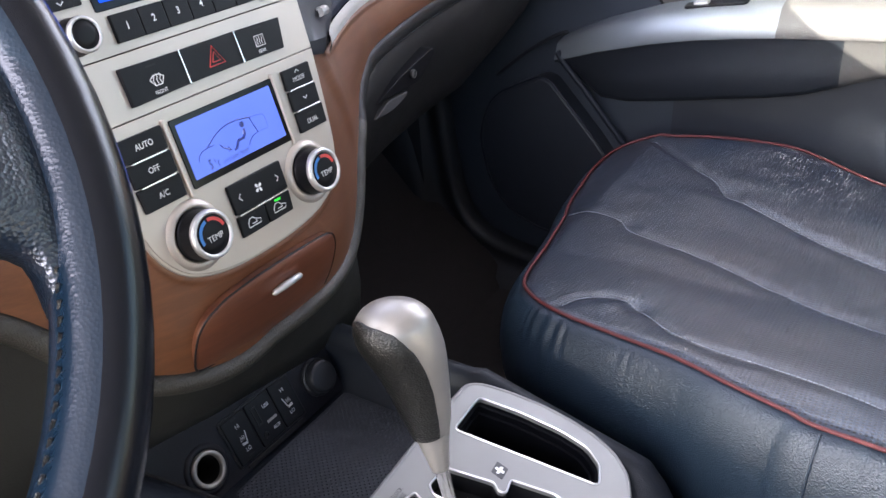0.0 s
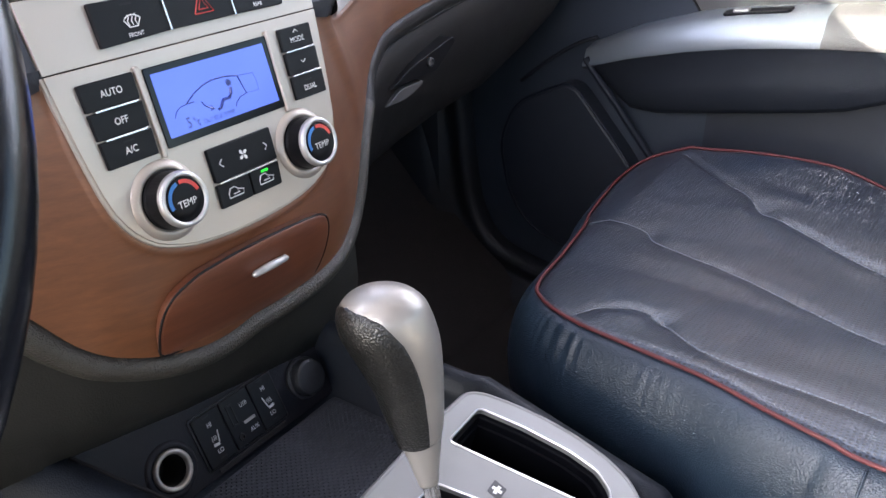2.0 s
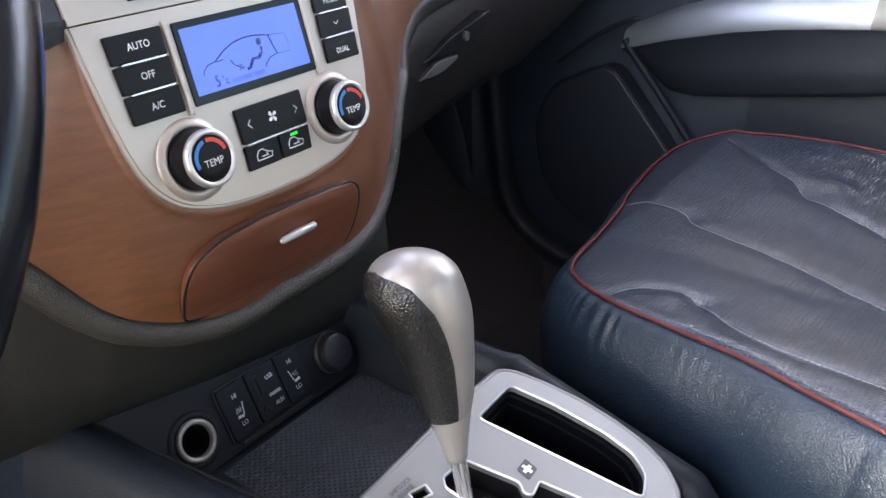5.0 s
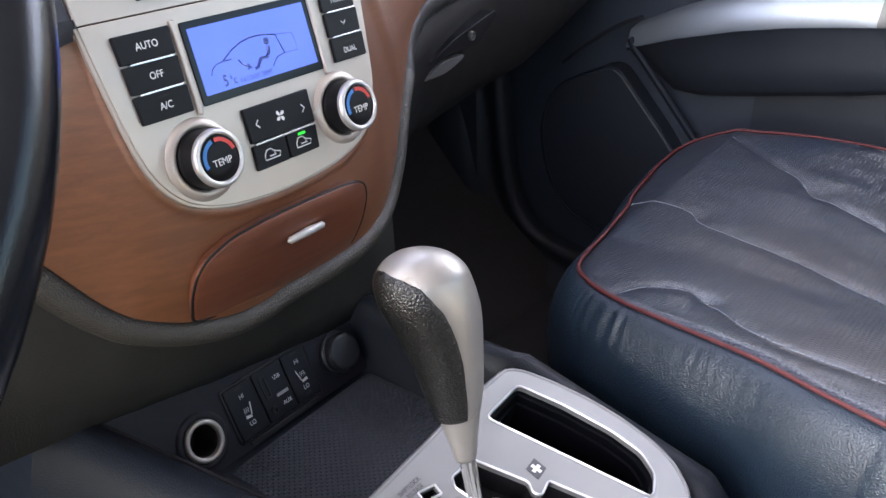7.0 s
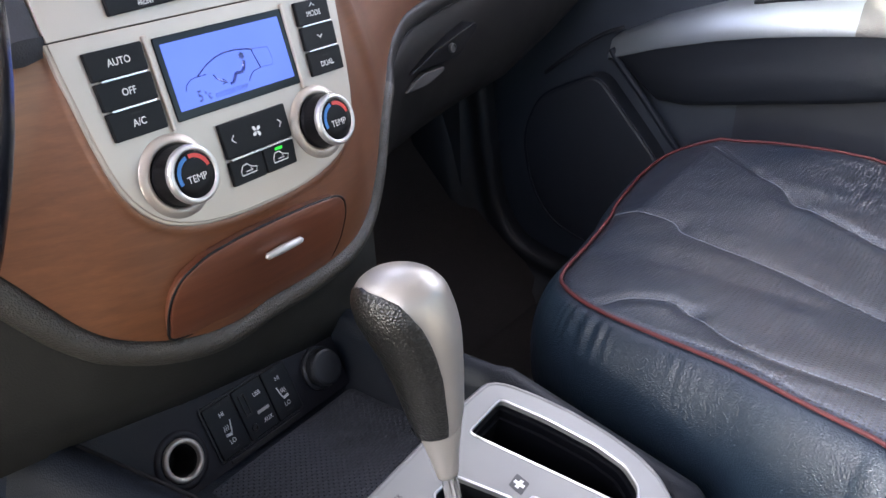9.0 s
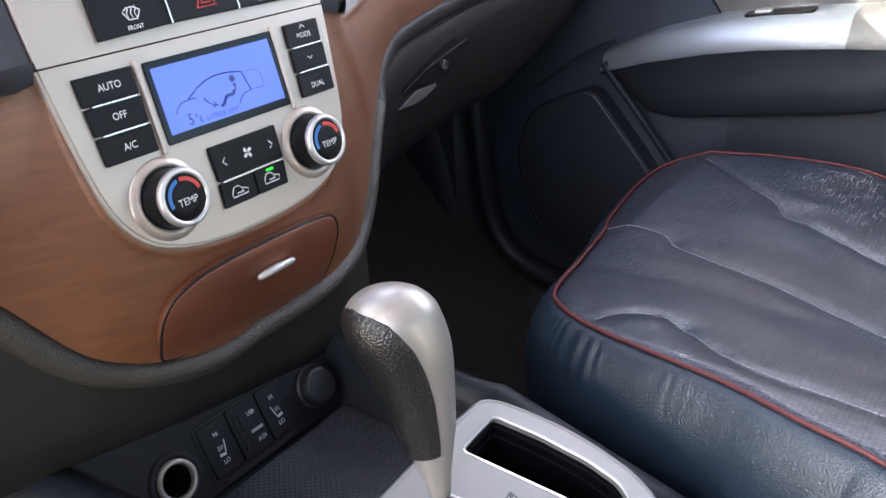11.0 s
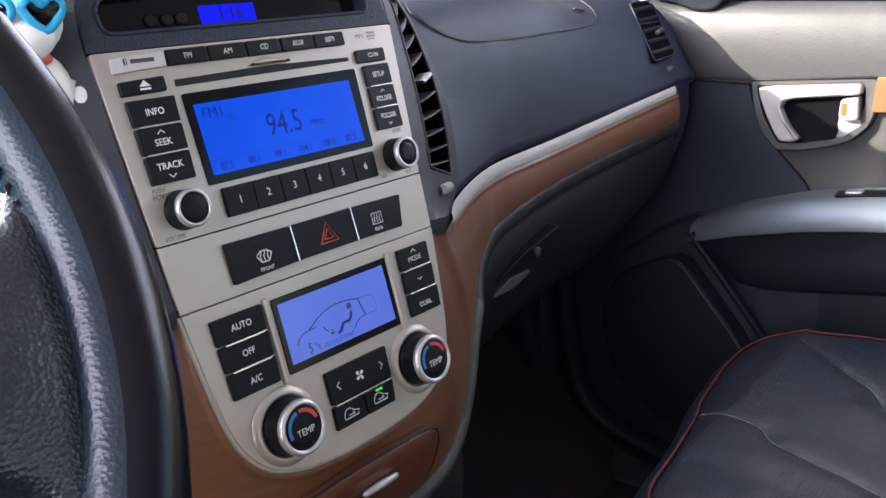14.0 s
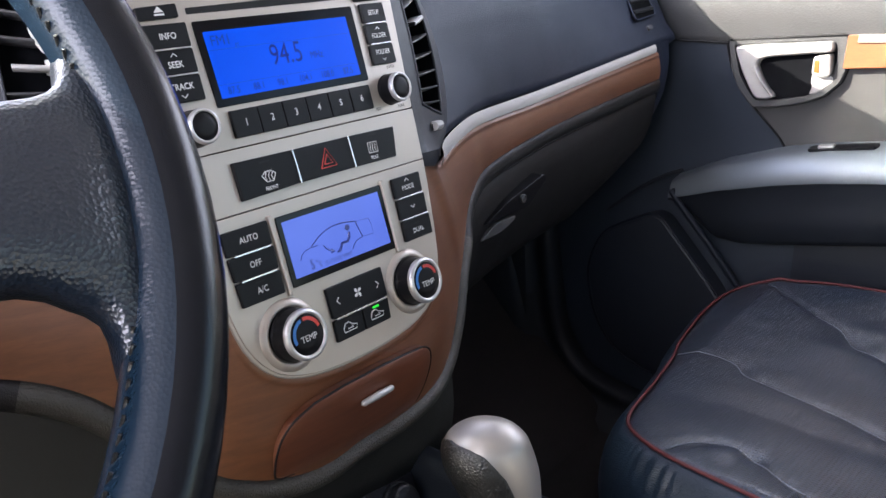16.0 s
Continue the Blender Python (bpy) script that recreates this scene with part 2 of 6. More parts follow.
DOORREAR = material("door_rear_vinyl", (0.072, 0.071, 0.070), 0.55, vary=0.1, vary_scale=8, bump=0.25, bump_scale=700, cells=True)
# the armrest's vinyl with the shade under its cap in the colour
ARMSHADED = material("armrest_vinyl_shaded", (0.013, 0.016, 0.022), 0.5, vary=0.12, vary_scale=8, bump=0.3, bump_scale=600, cells=True)
RINGSILVER = material("ring_silver", (0.62, 0.61, 0.60), 0.34, metal=0.75, vary=0.04)
LEATHER = leather_material("seat_leather", (0.010, 0.031, 0.066), worn=((0.645, -0.245, 0.40), 0.125, (0.62, 0.62, 0.60)), perforated=True, rough=0.32, crease_depth=0.11, second=(0.040, 0.040, 0.048))
SIDELEATHER = leather_material("seat_side_leather", (0.014, 0.024, 0.037), rough=0.33, crease_depth=0.06, grain=760.0, pebble=0.6)
WHEELLEATHER = leather_material("wheel_leather", (0.0040, 0.0110, 0.0200), rough=0.24, crease_depth=0.2, grain=800.0, pebble=0.14)
RIMEDGE = leather_material("rim_edge_leather", (0.0026, 0.0042, 0.0075), rough=0.22, crease_depth=0.05, grain=1400.0, pebble=0.06, second=(0.0045, 0.0050, 0.0070))
SPOKELEATHER = leather_material("spoke_leather", (0.0045, 0.0095, 0.017), rough=0.3, crease_depth=0.2, grain=760.0, pebble=0.5)
SOCKETRING = material("socket_ring", (0.34, 0.315, 0.285), 0.36, metal=0.6, vary=0.1, vary_scale=60)
CUP = material("cup_black", (0.003, 0.0033, 0.0045), 0.6, vary=0.1, spec=0.04)
KICK = material("kick_plastic", (0.0055, 0.0075, 0.012), 0.6, vary=0.12, bump=0.2, bump_scale=800, cells=True)
SPEAKER = material("speaker_plastic", (0.012, 0.016, 0.024), 0.55, vary=0.12, bump=0.3, bump_scale=900, cells=True)
KNOBLEATHER = leather_material("knob_leather", (0.010, 0.010, 0.0092), rough=0.3, crease_depth=0.15, grain=700.0, pebble=0.7)
RIMEDGE.node_tree.nodes["Principled BSDF"].inputs["Specular IOR Level"].default_value = 0.34
WHEELLEATHER.node_tree.nodes["Principled BSDF"].inputs["Specular IOR Level"].default_value = 0.32
for hide, gloss in ((WHEELLEATHER, 0.05), (SPOKELEATHER, 0.6), (KNOBLEATHER, 0.3), (LEATHER, 0.25)):
    # handled leather, polished by use
    skin = hide.node_tree.nodes["Principled BSDF"]
    skin.inputs["Coat Weight"].default_value, skin.inputs["Coat Roughness"].default_value, skin.inputs["Coat IOR"].default_value = gloss, 0.3, 1.5
    hide.node_tree.links.new(skin.inputs["Normal"].links[0].from_socket, skin.inputs["Coat Normal"])
PIPING = material("red_piping", (0.085, 0.017, 0.018), 0.55, vary=0.25, vary_scale=80, spec=0.3)
THREAD = material("grey_thread", (0.18, 0.20, 0.23), 0.7, vary=0.3, vary_scale=300)
CARPET = material("carpet", (0.0125, 0.0098, 0.0096), 0.95, vary=0.35, vary_scale=60, bump=0.9, bump_scale=500)
MAT = weave_material("tray_rubber", (0.034, 0.038, 0.047))
LETTER = material("white_print", (0.75, 0.75, 0.73), 0.5, vary=0.03)
DIM = material("grey_print", (0.22, 0.21, 0.20), 0.5, vary=0.05)
INK = material("dark_print", (0.045, 0.040, 0.040), 0.5, vary=0.05)
RED = material("red_print", (0.55, 0.05, 0.04), 0.45, vary=0.05)
BLUE = material("blue_print", (0.03, 0.16, 0.45), 0.45, vary=0.05)
RADIOBLUE = glow("radio_display", (0.0, 0.06, 0.66), 0.33, 0.2)
CLIMATEBLUE = glow("climate_display", (0.085, 0.14, 0.56), 0.33)
CLOCKBLUE = glow("clock_display", (0.003, 0.008, 0.75), 0.36)
SEG = glow("display_segments", (0.002, 0.018, 0.36), 0.13, 0.3)
CLOCKSEG = glow("clock_segments", (0.001, 0.006, 0.2), 0.06, 0.3)
SEGL = material("climate_segments", (0.03, 0.045, 0.22), 0.3, vary=0.05)
GREENLIT = glow("green_indicator", (0.03, 0.6, 0.05), 0.33)
HEADLINER = material("headliner", (0.68, 0.67, 0.65), 0.9, vary=0.05, bump=0.3, bump_scale=600)
PILLARDARK = material("pillar_dark", (0.05, 0.052, 0.056), 0.6, vary=0.1, bump=0.3, bump_scale=500)
PILLAR = material("pillar_trim", (0.46, 0.44, 0.40), 0.7, vary=0.06, bump=0.3, bump_scale=500)
GLASS = glass_material()
LOUVREDARK = material("vent_slat_plastic", (0.010, 0.0115, 0.0145), 0.5, vary=0.1, spec=0.3)
LOUVRE = material("louvre_plastic", (0.040, 0.040, 0.043), 0.45, vary=0.1)


# ---- mesh helpers ----
def part(name, bm, mat, parent=None, label="", smooth=False, kind=""):
    bmesh.ops.recalc_face_normals(bm, faces=bm.faces[:])
    me = bpy.data.meshes.new(name)
    bm.to_mesh(me)
    bm.free()
    for m in (mat if isinstance(mat, (list, tuple)) else [mat]):
        me.materials.append(m)
    if smooth:
        me.polygons.foreach_set("use_smooth", [True] * len(me.polygons))
    ob = new(name, me)
    if parent:
        ob.parent = parent
        if parent.type == "EMPTY":
            ob.matrix_parent_inverse = Matrix.Translation(-parent.location)
    return tagged(ob, label, kind=kind)


def thing(name, at, label, category, group="", kind=""):
    ob = new(name)
    ob.location, ob.empty_display_size = at, 0.02
    return tagged(ob, label, category, group, kind)


def loft(bm, rings, closed=False, cap=False):
    """Quads between rings of equal length; closed joins each ring's ends."""
    rows = [[bm.verts.new(p) for p in ring] for ring in rings]
    k = len(rows[0])
    for a, b in zip(rows, rows[1:]):
        for i in range(k if closed else k - 1):
            j = (i + 1) % k
            try:
                bm.faces.new((a[i], a[j], b[j], b[i]))
            except ValueError:
                pass
    if cap and closed:
        bm.faces.new(rows[0])
        bm.faces.new(rows[-1])
    return rows


def lofted(rings, closed=False, cap=False):
    bm = bmesh.new()
    loft(bm, rings, closed, cap)
    return bm


def smooth_curve(points, n=6, closed=False):
    """A Catmull-Rom curve through the points."""
    p = [Vector(q) for q in points]
    k = len(p)
    out = []
    for i in range(k if closed else k - 1):
        if closed:
            a, b, c, d = p[i - 1], p[i], p[(i + 1) % k], p[(i + 2) % k]
        else:
            b, c = p[i], p[i + 1]
            a = p[i - 1] if i else b * 2 - c
            d = p[i + 2] if i + 2 < k else c * 2 - b
        for s in range(n):
            t = s / n
            out.append(0.5 * ((2 * b) + (c - a) * t + (2 * a - 5 * b + 4 * c - d) * t * t + (3 * b - a - 3 * c + d) * t ** 3))
    if not closed:
        out.append(p[-1])
    return out


def tube_into(bm, points, radius, seg=8, closed=False, flat=1.0):
    p = [Vector(q) for q in points]
    k = len(p)
    rings, up = [], Vector((0.13, 0.21, 0.97)).normalized()
    for i in range(k):
        d = (p[(i + 1) % k] - p[i - 1]) if closed else (p[min(i + 1, k - 1)] - p[max(i - 1, 0)])
        d.normalize()
        s = d.cross(up).normalized()
        w = s.cross(d)
        r = radius[i] if isinstance(radius, (list, tuple)) else radius
        rings.append([p[i] + (s * math.cos(a) + w * flat * math.sin(a)) * r for a in (2 * math.pi * j / seg for j in range(seg))])
    if closed:
        rings.append(rings[0])
    loft(bm, rings, True, not closed)


def tube(points, radius, seg=8, closed=False, flat=1.0):
    bm = bmesh.new()
    tube_into(bm, points, radius, seg, closed, flat)
    bmesh.ops.remove_doubles(bm, verts=bm.verts[:], dist=1e-6)
    return bm


def rounded(pts, r, n=3):
    """A polygon with its corners rounded."""
    out, k = [], len(pts)
    p = [Vector((q[0], q[1])) for q in pts]
    for i in range(k):
        a, b, c = p[i - 1], p[i], p[(i + 1) % k]
        ra = min(r, (a - b).length * 0.45, (c - b).length * 0.45)
        s, e = b + (a - b).normalized() * ra, b + (c - b).normalized() * ra
        for j in range(n + 1):
            t = j / n
            out.append(s * (1 - t) ** 2 + b * 2 * t * (1 - t) + e * t * t)
    return out


def inset(pts, d):
    """The polygon moved inwards by d."""
    k = len(pts)
    area = sum(pts[i - 1].x * pts[i].y - pts[i].x * pts[i - 1].y for i in range(k))
    sg = 1 if area > 0 else -1
    out = []
    for i in range(k):
        e1, e2 = pts[i] - pts[i - 1], pts[(i + 1) % k] - pts[i]
        n1, n2 = Vector((-e1.y, e1.x)), Vector((-e2.y, e2.x))
        if n1.length > 1e-9:
            n1.normalize()
        if n2.length > 1e-9:
            n2.normalize()
        m = n1 + n2
        if m.length > 1e-6:
            m.normalize()
        out.append(pts[i] + m * d * sg)
    return out


def slab_into(bm, pts, h0, h1, m, chamfer=0.0):
    """A prism over a polygon in the frame m, with a chamfered top."""
    p = [Vector((q[0], q[1])) for q in pts]
    rings = [[m @ Vector((q.x, q.y, h0)) for q in p], [m @ Vector((q.x, q.y, h1 - chamfer)) for q in p]]
    if chamfer:
        rings.append([m @ Vector((q.x, q.y, h1 - 0.3 * chamfer)) for q in inset(p, 0.3 * chamfer)])
        rings.append([m @ Vector((q.x, q.y, h1)) for q in inset(p, chamfer)])
    loft(bm, rings, True, True)


def slab(pts, h0, h1, m, chamfer=0.0):
    bm = bmesh.new()
    slab_into(bm, pts, h0, h1, m, chamfer)
    return bm


def ring_slab(outer, inner, h0, h1, m, lip=0.0):
    """A frame between two polygons of the same number of corners."""
    bm = bmesh.new()
    f = lambda pts, h: [m @ Vector((q[0], q[1], h)) for q in pts]
    rings = [f(inner, h0), f(outer, h0), f(outer, h1 - lip), f(inset([Vector(q[:2]) for q in outer], lip), h1), f(inner, h1), f(inner, h0)]
    loft(bm, rings, True)
    bmesh.ops.remove_doubles(bm, verts=bm.verts[:], dist=1e-7)
    return bm


def lathe(profile, m, seg=40, cap=True):
    bm = bmesh.new()
    rings = [[m @ Vector((r * math.cos(a), r * math.sin(a), h)) for a in (2 * math.pi * i / seg for i in range(seg))] for r, h in profile]
    loft(bm, rings, True, cap)
    return bm


def box(x0, x1, y0, y1, z0, z1, bevel=0.0, seg=2):
    bm = bmesh.new()
    bmesh.ops.create_cube(bm, size=1)
    for v in bm.verts:
        v.co = Vector(((x0 + x1) / 2 + v.co.x * (x1 - x0), (y0 + y1) / 2 + v.co.y * (y1 - y0), (z0 + z1) / 2 + v.co.z * (z1 - z0)))
    if bevel:
        bmesh.ops.bevel(bm, geom=bm.edges[:], offset=bevel, segments=seg, profile=0.5, affect="EDGES")
    return bm


def text_bm(body, size, m, squeeze=1.0, bold=0.009):
    """Flat lettering, centred, in the frame m."""
    cu = bpy.data.curves.new("lettering", "FONT")
    cu.body, cu.size, cu.align_x, cu.align_y, cu.resolution_u = body, size, "CENTER", "CENTER", 3
    cu.offset = (0.0 if "M" in body else bold) * size
    ob = bpy.data.objects.new("lettering", cu)
    me = ob.to_mesh()
    bm = bmesh.new()
    bm.from_mesh(me)
    ob.to_mesh_clear()
    bpy.data.objects.remove(ob)
    bpy.data.curves.remove(cu)
    for v in bm.verts:
        v.co = m @ Vector((v.co.x * squeeze, v.co.y, v.co.z))
    return bm


def mirrored(points):
    return [Vector((-p[0], p[1], p[2])) for p in points]


# frame of the centre stack: u across, v up the face, h out of it
LEANING = math.atan(0.285)
STACK = Matrix.Translation((0, 0.019, 0.6)) @ Matrix.Rotation(math.pi / 2 - LEANING, 4, "X")


def st(u, v, h=0.0):
    """A place on the stack, in millimetres across, up and out."""
    return STACK @ Vector((u / 1000, v / 1000, h / 1000))


def at_stack(u, v, h=0.0):
    return STACK @ Matrix.Translation((u / 1000, v / 1000, h / 1000))


def mm(pts):
    return [(a / 1000, b / 1000) for a, b in pts]


def quad(u0, v0, u1, v1):
    return [(u0, v0), (u1, v0), (u1, v1), (u0, v1)]


def on_stack(name, pts, h0, h1, mat, parent, r=1.2, ch=0.5, label=""):
    return part(name, slab(rounded(mm(pts), r / 1000), h0 / 1000, h1 / 1000, STACK, ch / 1000), mat, parent, label)


def words(body, u, v, h, size, mat, parent, squeeze=1.0, name="lettering", bold=0.009):
    return part(name, text_bm(body, size / 1000, at_stack(u, v, h), squeeze, bold), mat, parent)


def bars(rows, h, mat, parent, name="print"):
    bm = bmesh.new()
    for u0, v0, u1, v1 in rows:
        slab_into(bm, mm(quad(u0, v0, u1, v1)), h / 1000, (h + 0.05) / 1000, STACK)
    return part(name, bm, mat, parent)


def strokes(lines, h, width, mat, parent, name="symbol", m=None):
    """Printed line drawing on a frame."""
    for line in lines:
        bm = bmesh.new()
        tube_into(bm, [(m or STACK) @ Vector((a / 1000, b / 1000, h / 1000)) for a, b in line], width / 2000, 5)
        part(name, bm, mat, parent)


def arc(cu, cv, r, a0, a1, n=10, ry=None):
    return [(cu + r * math.cos(radians(a0 + (a1 - a0) * i / n)), cv + (ry or r) * math.sin(radians(a0 + (a1 - a0) * i / n))) for i in range(n + 1)]


def pierced(outer, holes, h0, h1, m):
    """A plate with real openings."""
    bm = bmesh.new()
    edges = []
    for loop_pts in [outer] + holes:
        vs = [bm.verts.new(m @ Vector((p[0], p[1], h1))) for p in loop_pts]
        edges += [bm.edges.new((vs[i], vs[(i + 1) % len(vs)])) for i in range(len(vs))]
    bmesh.ops.triangle_fill(bm, use_beauty=True, edges=edges, normal=m.to_3x3() @ Vector((0, 0, 1)))
    up = m.to_3x3() @ Vector((0, 0, h1 - h0))
    ext = bmesh.ops.extrude_face_region(bm, geom=bm.faces[:])
    for v in ext["geom"]:
        if isinstance(v, bmesh.types.BMVert):
            v.co -= up
    return bm


# ---- cabin shell ----
def side_wall(name, x0, x1):
    """A cabin side above the belt line: pillars and rail round the front and rear windows."""
    bm = bmesh.new()
    m = Matrix(((0, 0, 1, 0), (1, 0, 0, 0), (0, 1, 0, 0), (0, 0, 0, 1)))
    lo, hi = min(x0, x1), max(x0, x1)
    for pts in ([(-0.62, 0.79), (-0.5, 0.79), (-0.55, 1.2), (-0.67, 1.2)], [(-1.9, 0.79), (-1.6, 0.79), (-1.6, 1.2), (-1.9, 1.2)],
                [(-1.9, 1.2), (0.12, 1.2), (0.10, 1.27), (-1.9, 1.27)]):
        slab_into(bm, pts, lo, hi, m)
    return part(name, bm, PILLAR, None, "pale grey cabin side with window pillars", kind="structure")


side_wall("wall_left", -0.86, -0.82)
side_wall("wall_right", 0.82, 0.86)
part("ceiling", box(-0.86, 0.86, -1.9, 0.12, 1.27, 1.30), HEADLINER, None, "pale fabric headliner of the cabin roof", kind="structure")
part("wall_rear", box(-0.86, 0.86, -1.95, -1.9, 0.05, 0.85), PILLAR, None, "plain rear wall of the cabin", kind="structure")
part("door_left", box(-0.88, -0.80, -1.9, -0.62, 0.03, 0.77, 0.01), DOORVINYL, None, "dark vinyl rear door below the window", kind="structure")
part("sill", box(-0.88, -0.80, -0.62, 0.75, 0.03, 0.22, 0.02), PLASTIC, None, "dark sill of the open driver's side", kind="structure")
part("wall_footwell", box(-0.88, -0.80, 0.42, 0.75, 0.22, 0.80, 0.02), CARPET, None, "carpeted side of the driver's footwell", kind="structure")
part("floor", box(-0.88, 0.88, -1.9, 0.95, 0.03, 0.08), CARPET, None, "dark brown carpet of the footwell", kind="structure")
part("wall_front", box(-0.88, 0.88, 0.62, 0.68, 0.05, 0.80), CARPET, None, "carpeted bulkhead in front of the footwell", kind="structure")

part("toe_board", lofted([[Vector((x, y, z)) for x in (-0.86, 0.0, 0.86)] for y, z in ((0.22, 0.081), (0.34, 0.17), (0.45, 0.30), (0.55, 0.48), (0.60, 0.62))]), CARPET, None, "carpeted toe board rising to the bulkhead", smooth=True, kind="structure")


def pillar(name, sx):
    """A windscreen pillar from the dash up to the roof."""
    path = smooth_curve([(0.80 * sx, 0.70, 0.83), (0.795 * sx, 0.42, 1.0), (0.79 * sx, 0.2, 1.13), (0.77 * sx, 0.08, 1.26)], 4)
    return part(name, tube(path, [0.05] * len(path), 10, flat=1.2), PILLARDARK, None, "dark windscreen pillar trim", smooth=True, kind="structure")


pillar("pillar_left", -1)
pillar("pillar_right", 1)
pane = part("windscreen", lofted([[(-0.78, 0.86, 0.84), (0, 0.95, 0.84), (0.78, 0.86, 0.84)], [(-0.72, 0.12, 1.27), (0, 0.17, 1.28), (0.72, 0.12, 1.27)]]),
            GLASS, None, "clear curved windscreen above the dashboard", smooth=True, kind="structure")
pane.visible_shadow = False
part("cowl", box(-0.82, 0.82, 0.86, 1.0, 0.70, 0.835, 0.02), PLASTIC, None, "black plastic cowl below the windscreen", kind="structure")

QUARTER = material("quarter_trim", (0.26, 0.235, 0.20), 0.75, vary=0.08, bump=0.3, bump_scale=500)
# beige trim between the foot of the windscreen pillar and the dash
for nm, sx in (("trim_left", -1), ("trim_right", 1)):
    rings = []
    for y, x in ((0.76, 0.752), (0.66, 0.762), (0.56, 0.768), (0.48, 0.772), (0.42, 0.776), (0.37, 0.783), (0.33, 0.791), (0.295, 0.802), (0.265, 0.815)):
        top = float(np.interp(y, [0.26, 0.29, 0.5, 0.76], [1.12, 1.11, 0.99, 0.835]))
        rings.append([Vector((sx * (x + a), y, z)) for a, z in ((0.02, 0.79), (0.0, 0.79), (0.0, 0.5 * (top + 0.79)), (0.004, top), (0.02, top))])
    part(nm, lofted(rings, True, True), QUARTER, None, "beige trim at the foot of the windscreen pillar", smooth=True, kind="structure")

# ---- ground and trees outside ----
SOIL = material("leaf_litter", (0.13, 0.088, 0.065), 0.95, vary=0.5, vary_scale=1.5, bump=0.8, bump_scale=9)
BARK = material("bark", (0.085, 0.05, 0.036), 0.9, vary=0.4, vary_scale=14, bump=0.9, bump_scale=30, stretch=(1, 1, 0.2))
TWIG = material("dry_brush", (0.15, 0.098, 0.072), 0.9, vary=0.5, vary_scale=3)
bm = bmesh.new()
loft(bm, [[(-300, y, -0.55), (300, y, -0.55)] for y in (-300, 300)])
part("ground", bm, SOIL, None, "brown earth with dry leaves round the car", kind="structure")
rnd = random.Random(4)


def tree(x, y, r, h):
    t = thing("tree", (x, y, -0.55), "bare brown tree trunk standing beside the car", "tree", "trees outside")
    lean = Vector((rnd.uniform(-0.03, 0.03), rnd.uniform(-0.03, 0.03), 1))
    pts = [Vector((x, y, -0.6)) + lean * (h * i / 7) + Vector((rnd.uniform(-1, 1), rnd.uniform(-1, 1), 0)) * r * 0.25 for i in range(8)]
    part("trunk", tube(pts, [r * (1.3 - 0.1 * i) for i in range(8)], 12), BARK, t, smooth=True)
    bm = bmesh.new()
    for i in range(16):
        b = pts[rnd.randint(3, 7)]
        a, s = rnd.uniform(0, 6.3), rnd.uniform(0.5, 1.8)
        e = b + Vector((math.cos(a), math.sin(a), rnd.uniform(0.2, 0.8))) * s
        tube_into(bm, [b, (b + e) / 2 + Vector((0, 0, 0.1)), e], [r * 0.25, r * 0.15, r * 0.05], 5)
    part("limbs", bm, BARK, t)


for x, y, r in ((4.6, 1.0, 0.2), (5.6, 2.1, 0.26), (6.4, 0.1, 0.22), (7.6, 1.4, 0.28), (5.2, 3.4, 0.2), (8.6, 3.3, 0.3), (9.5, 0.2, 0.3), (7.0, 4.6, 0.24),
                (6.0, 7.0, 0.25), (3.0, 9.0, 0.3), (10.5, 5.5, 0.3), (1.0, 11.0, 0.25), (11, 2.4, 0.3), (8.0, 8.0, 0.3)):
    tree(x, y, r, rnd.uniform(5, 7))
bm = bmesh.new()
for i in range(7000):
    a, d = rnd.uniform(-0.3, 1.5), rnd.uniform(3.2, 18)
    b = Vector((d * math.cos(a), d * math.sin(a), -0.55))
    e = b + Vector((rnd.gauss(0, 0.18), rnd.gauss(0, 0.18), rnd.uniform(0.2, 1.5)))
    s = Vector((rnd.uniform(-1, 1), rnd.uniform(-1, 1), 0)).normalized() * rnd.uniform(0.004, 0.014)
    bm.faces.new([bm.verts.new(p) for p in (b - s, b + s, e + s * 0.4, e - s * 0.4)])
part("dry_brush", bm, TWIG, None, "dry brown undergrowth between the trees", kind="stuff")

# ---- dashboard ----
dash = thing("dashboard", (0, 0.15, 0.6), "dark grey vinyl dashboard with wood trim and centre stack", "dashboard")

# upper edge of the wood: round the climate panel, then along the dash
PLATE = [(0, -38.5), (20, -38), (45, -35), (64, -29), (76, -21), (85, -9), (91.5, 10), (96.5, 44), (100, 76)]
IN = [st(u, v, -3) for u, v in PLATE] + [Vector(p) for p in ((0.118, 0.046, 0.668), (0.135, 0.058, 0.660), (0.160, 0.074, 0.656), (0.195, 0.089, 0.661),
      (0.235, 0.104, 0.664), (0.304, 0.131, 0.660), (0.404, 0.143, 0.661), (0.535, 0.148, 0.670), (0.69, 0.148, 0.6825))]
OUT = [Vector(p) for p in ((0, 0.021, 0.490), (0.025, 0.021, 0.490), (0.05, 0.022, 0.4905), (0.075, 0.025, 0.4915), (0.099, 0.031, 0.494), (0.117, 0.037, 0.501),
       (0.131, 0.043, 0.510), (0.147, 0.050, 0.530), (0.163, 0.059, 0.552), (0.172, 0.064, 0.562), (0.183, 0.070, 0.574), (0.197, 0.079, 0.583), (0.214, 0.090, 0.594),
       (0.240, 0.103, 0.607), (0.295, 0.126, 0.616), (0.404, 0.143, 0.625), (0.524, 0.148, 0.634), (0.70, 0.148, 0.646))]

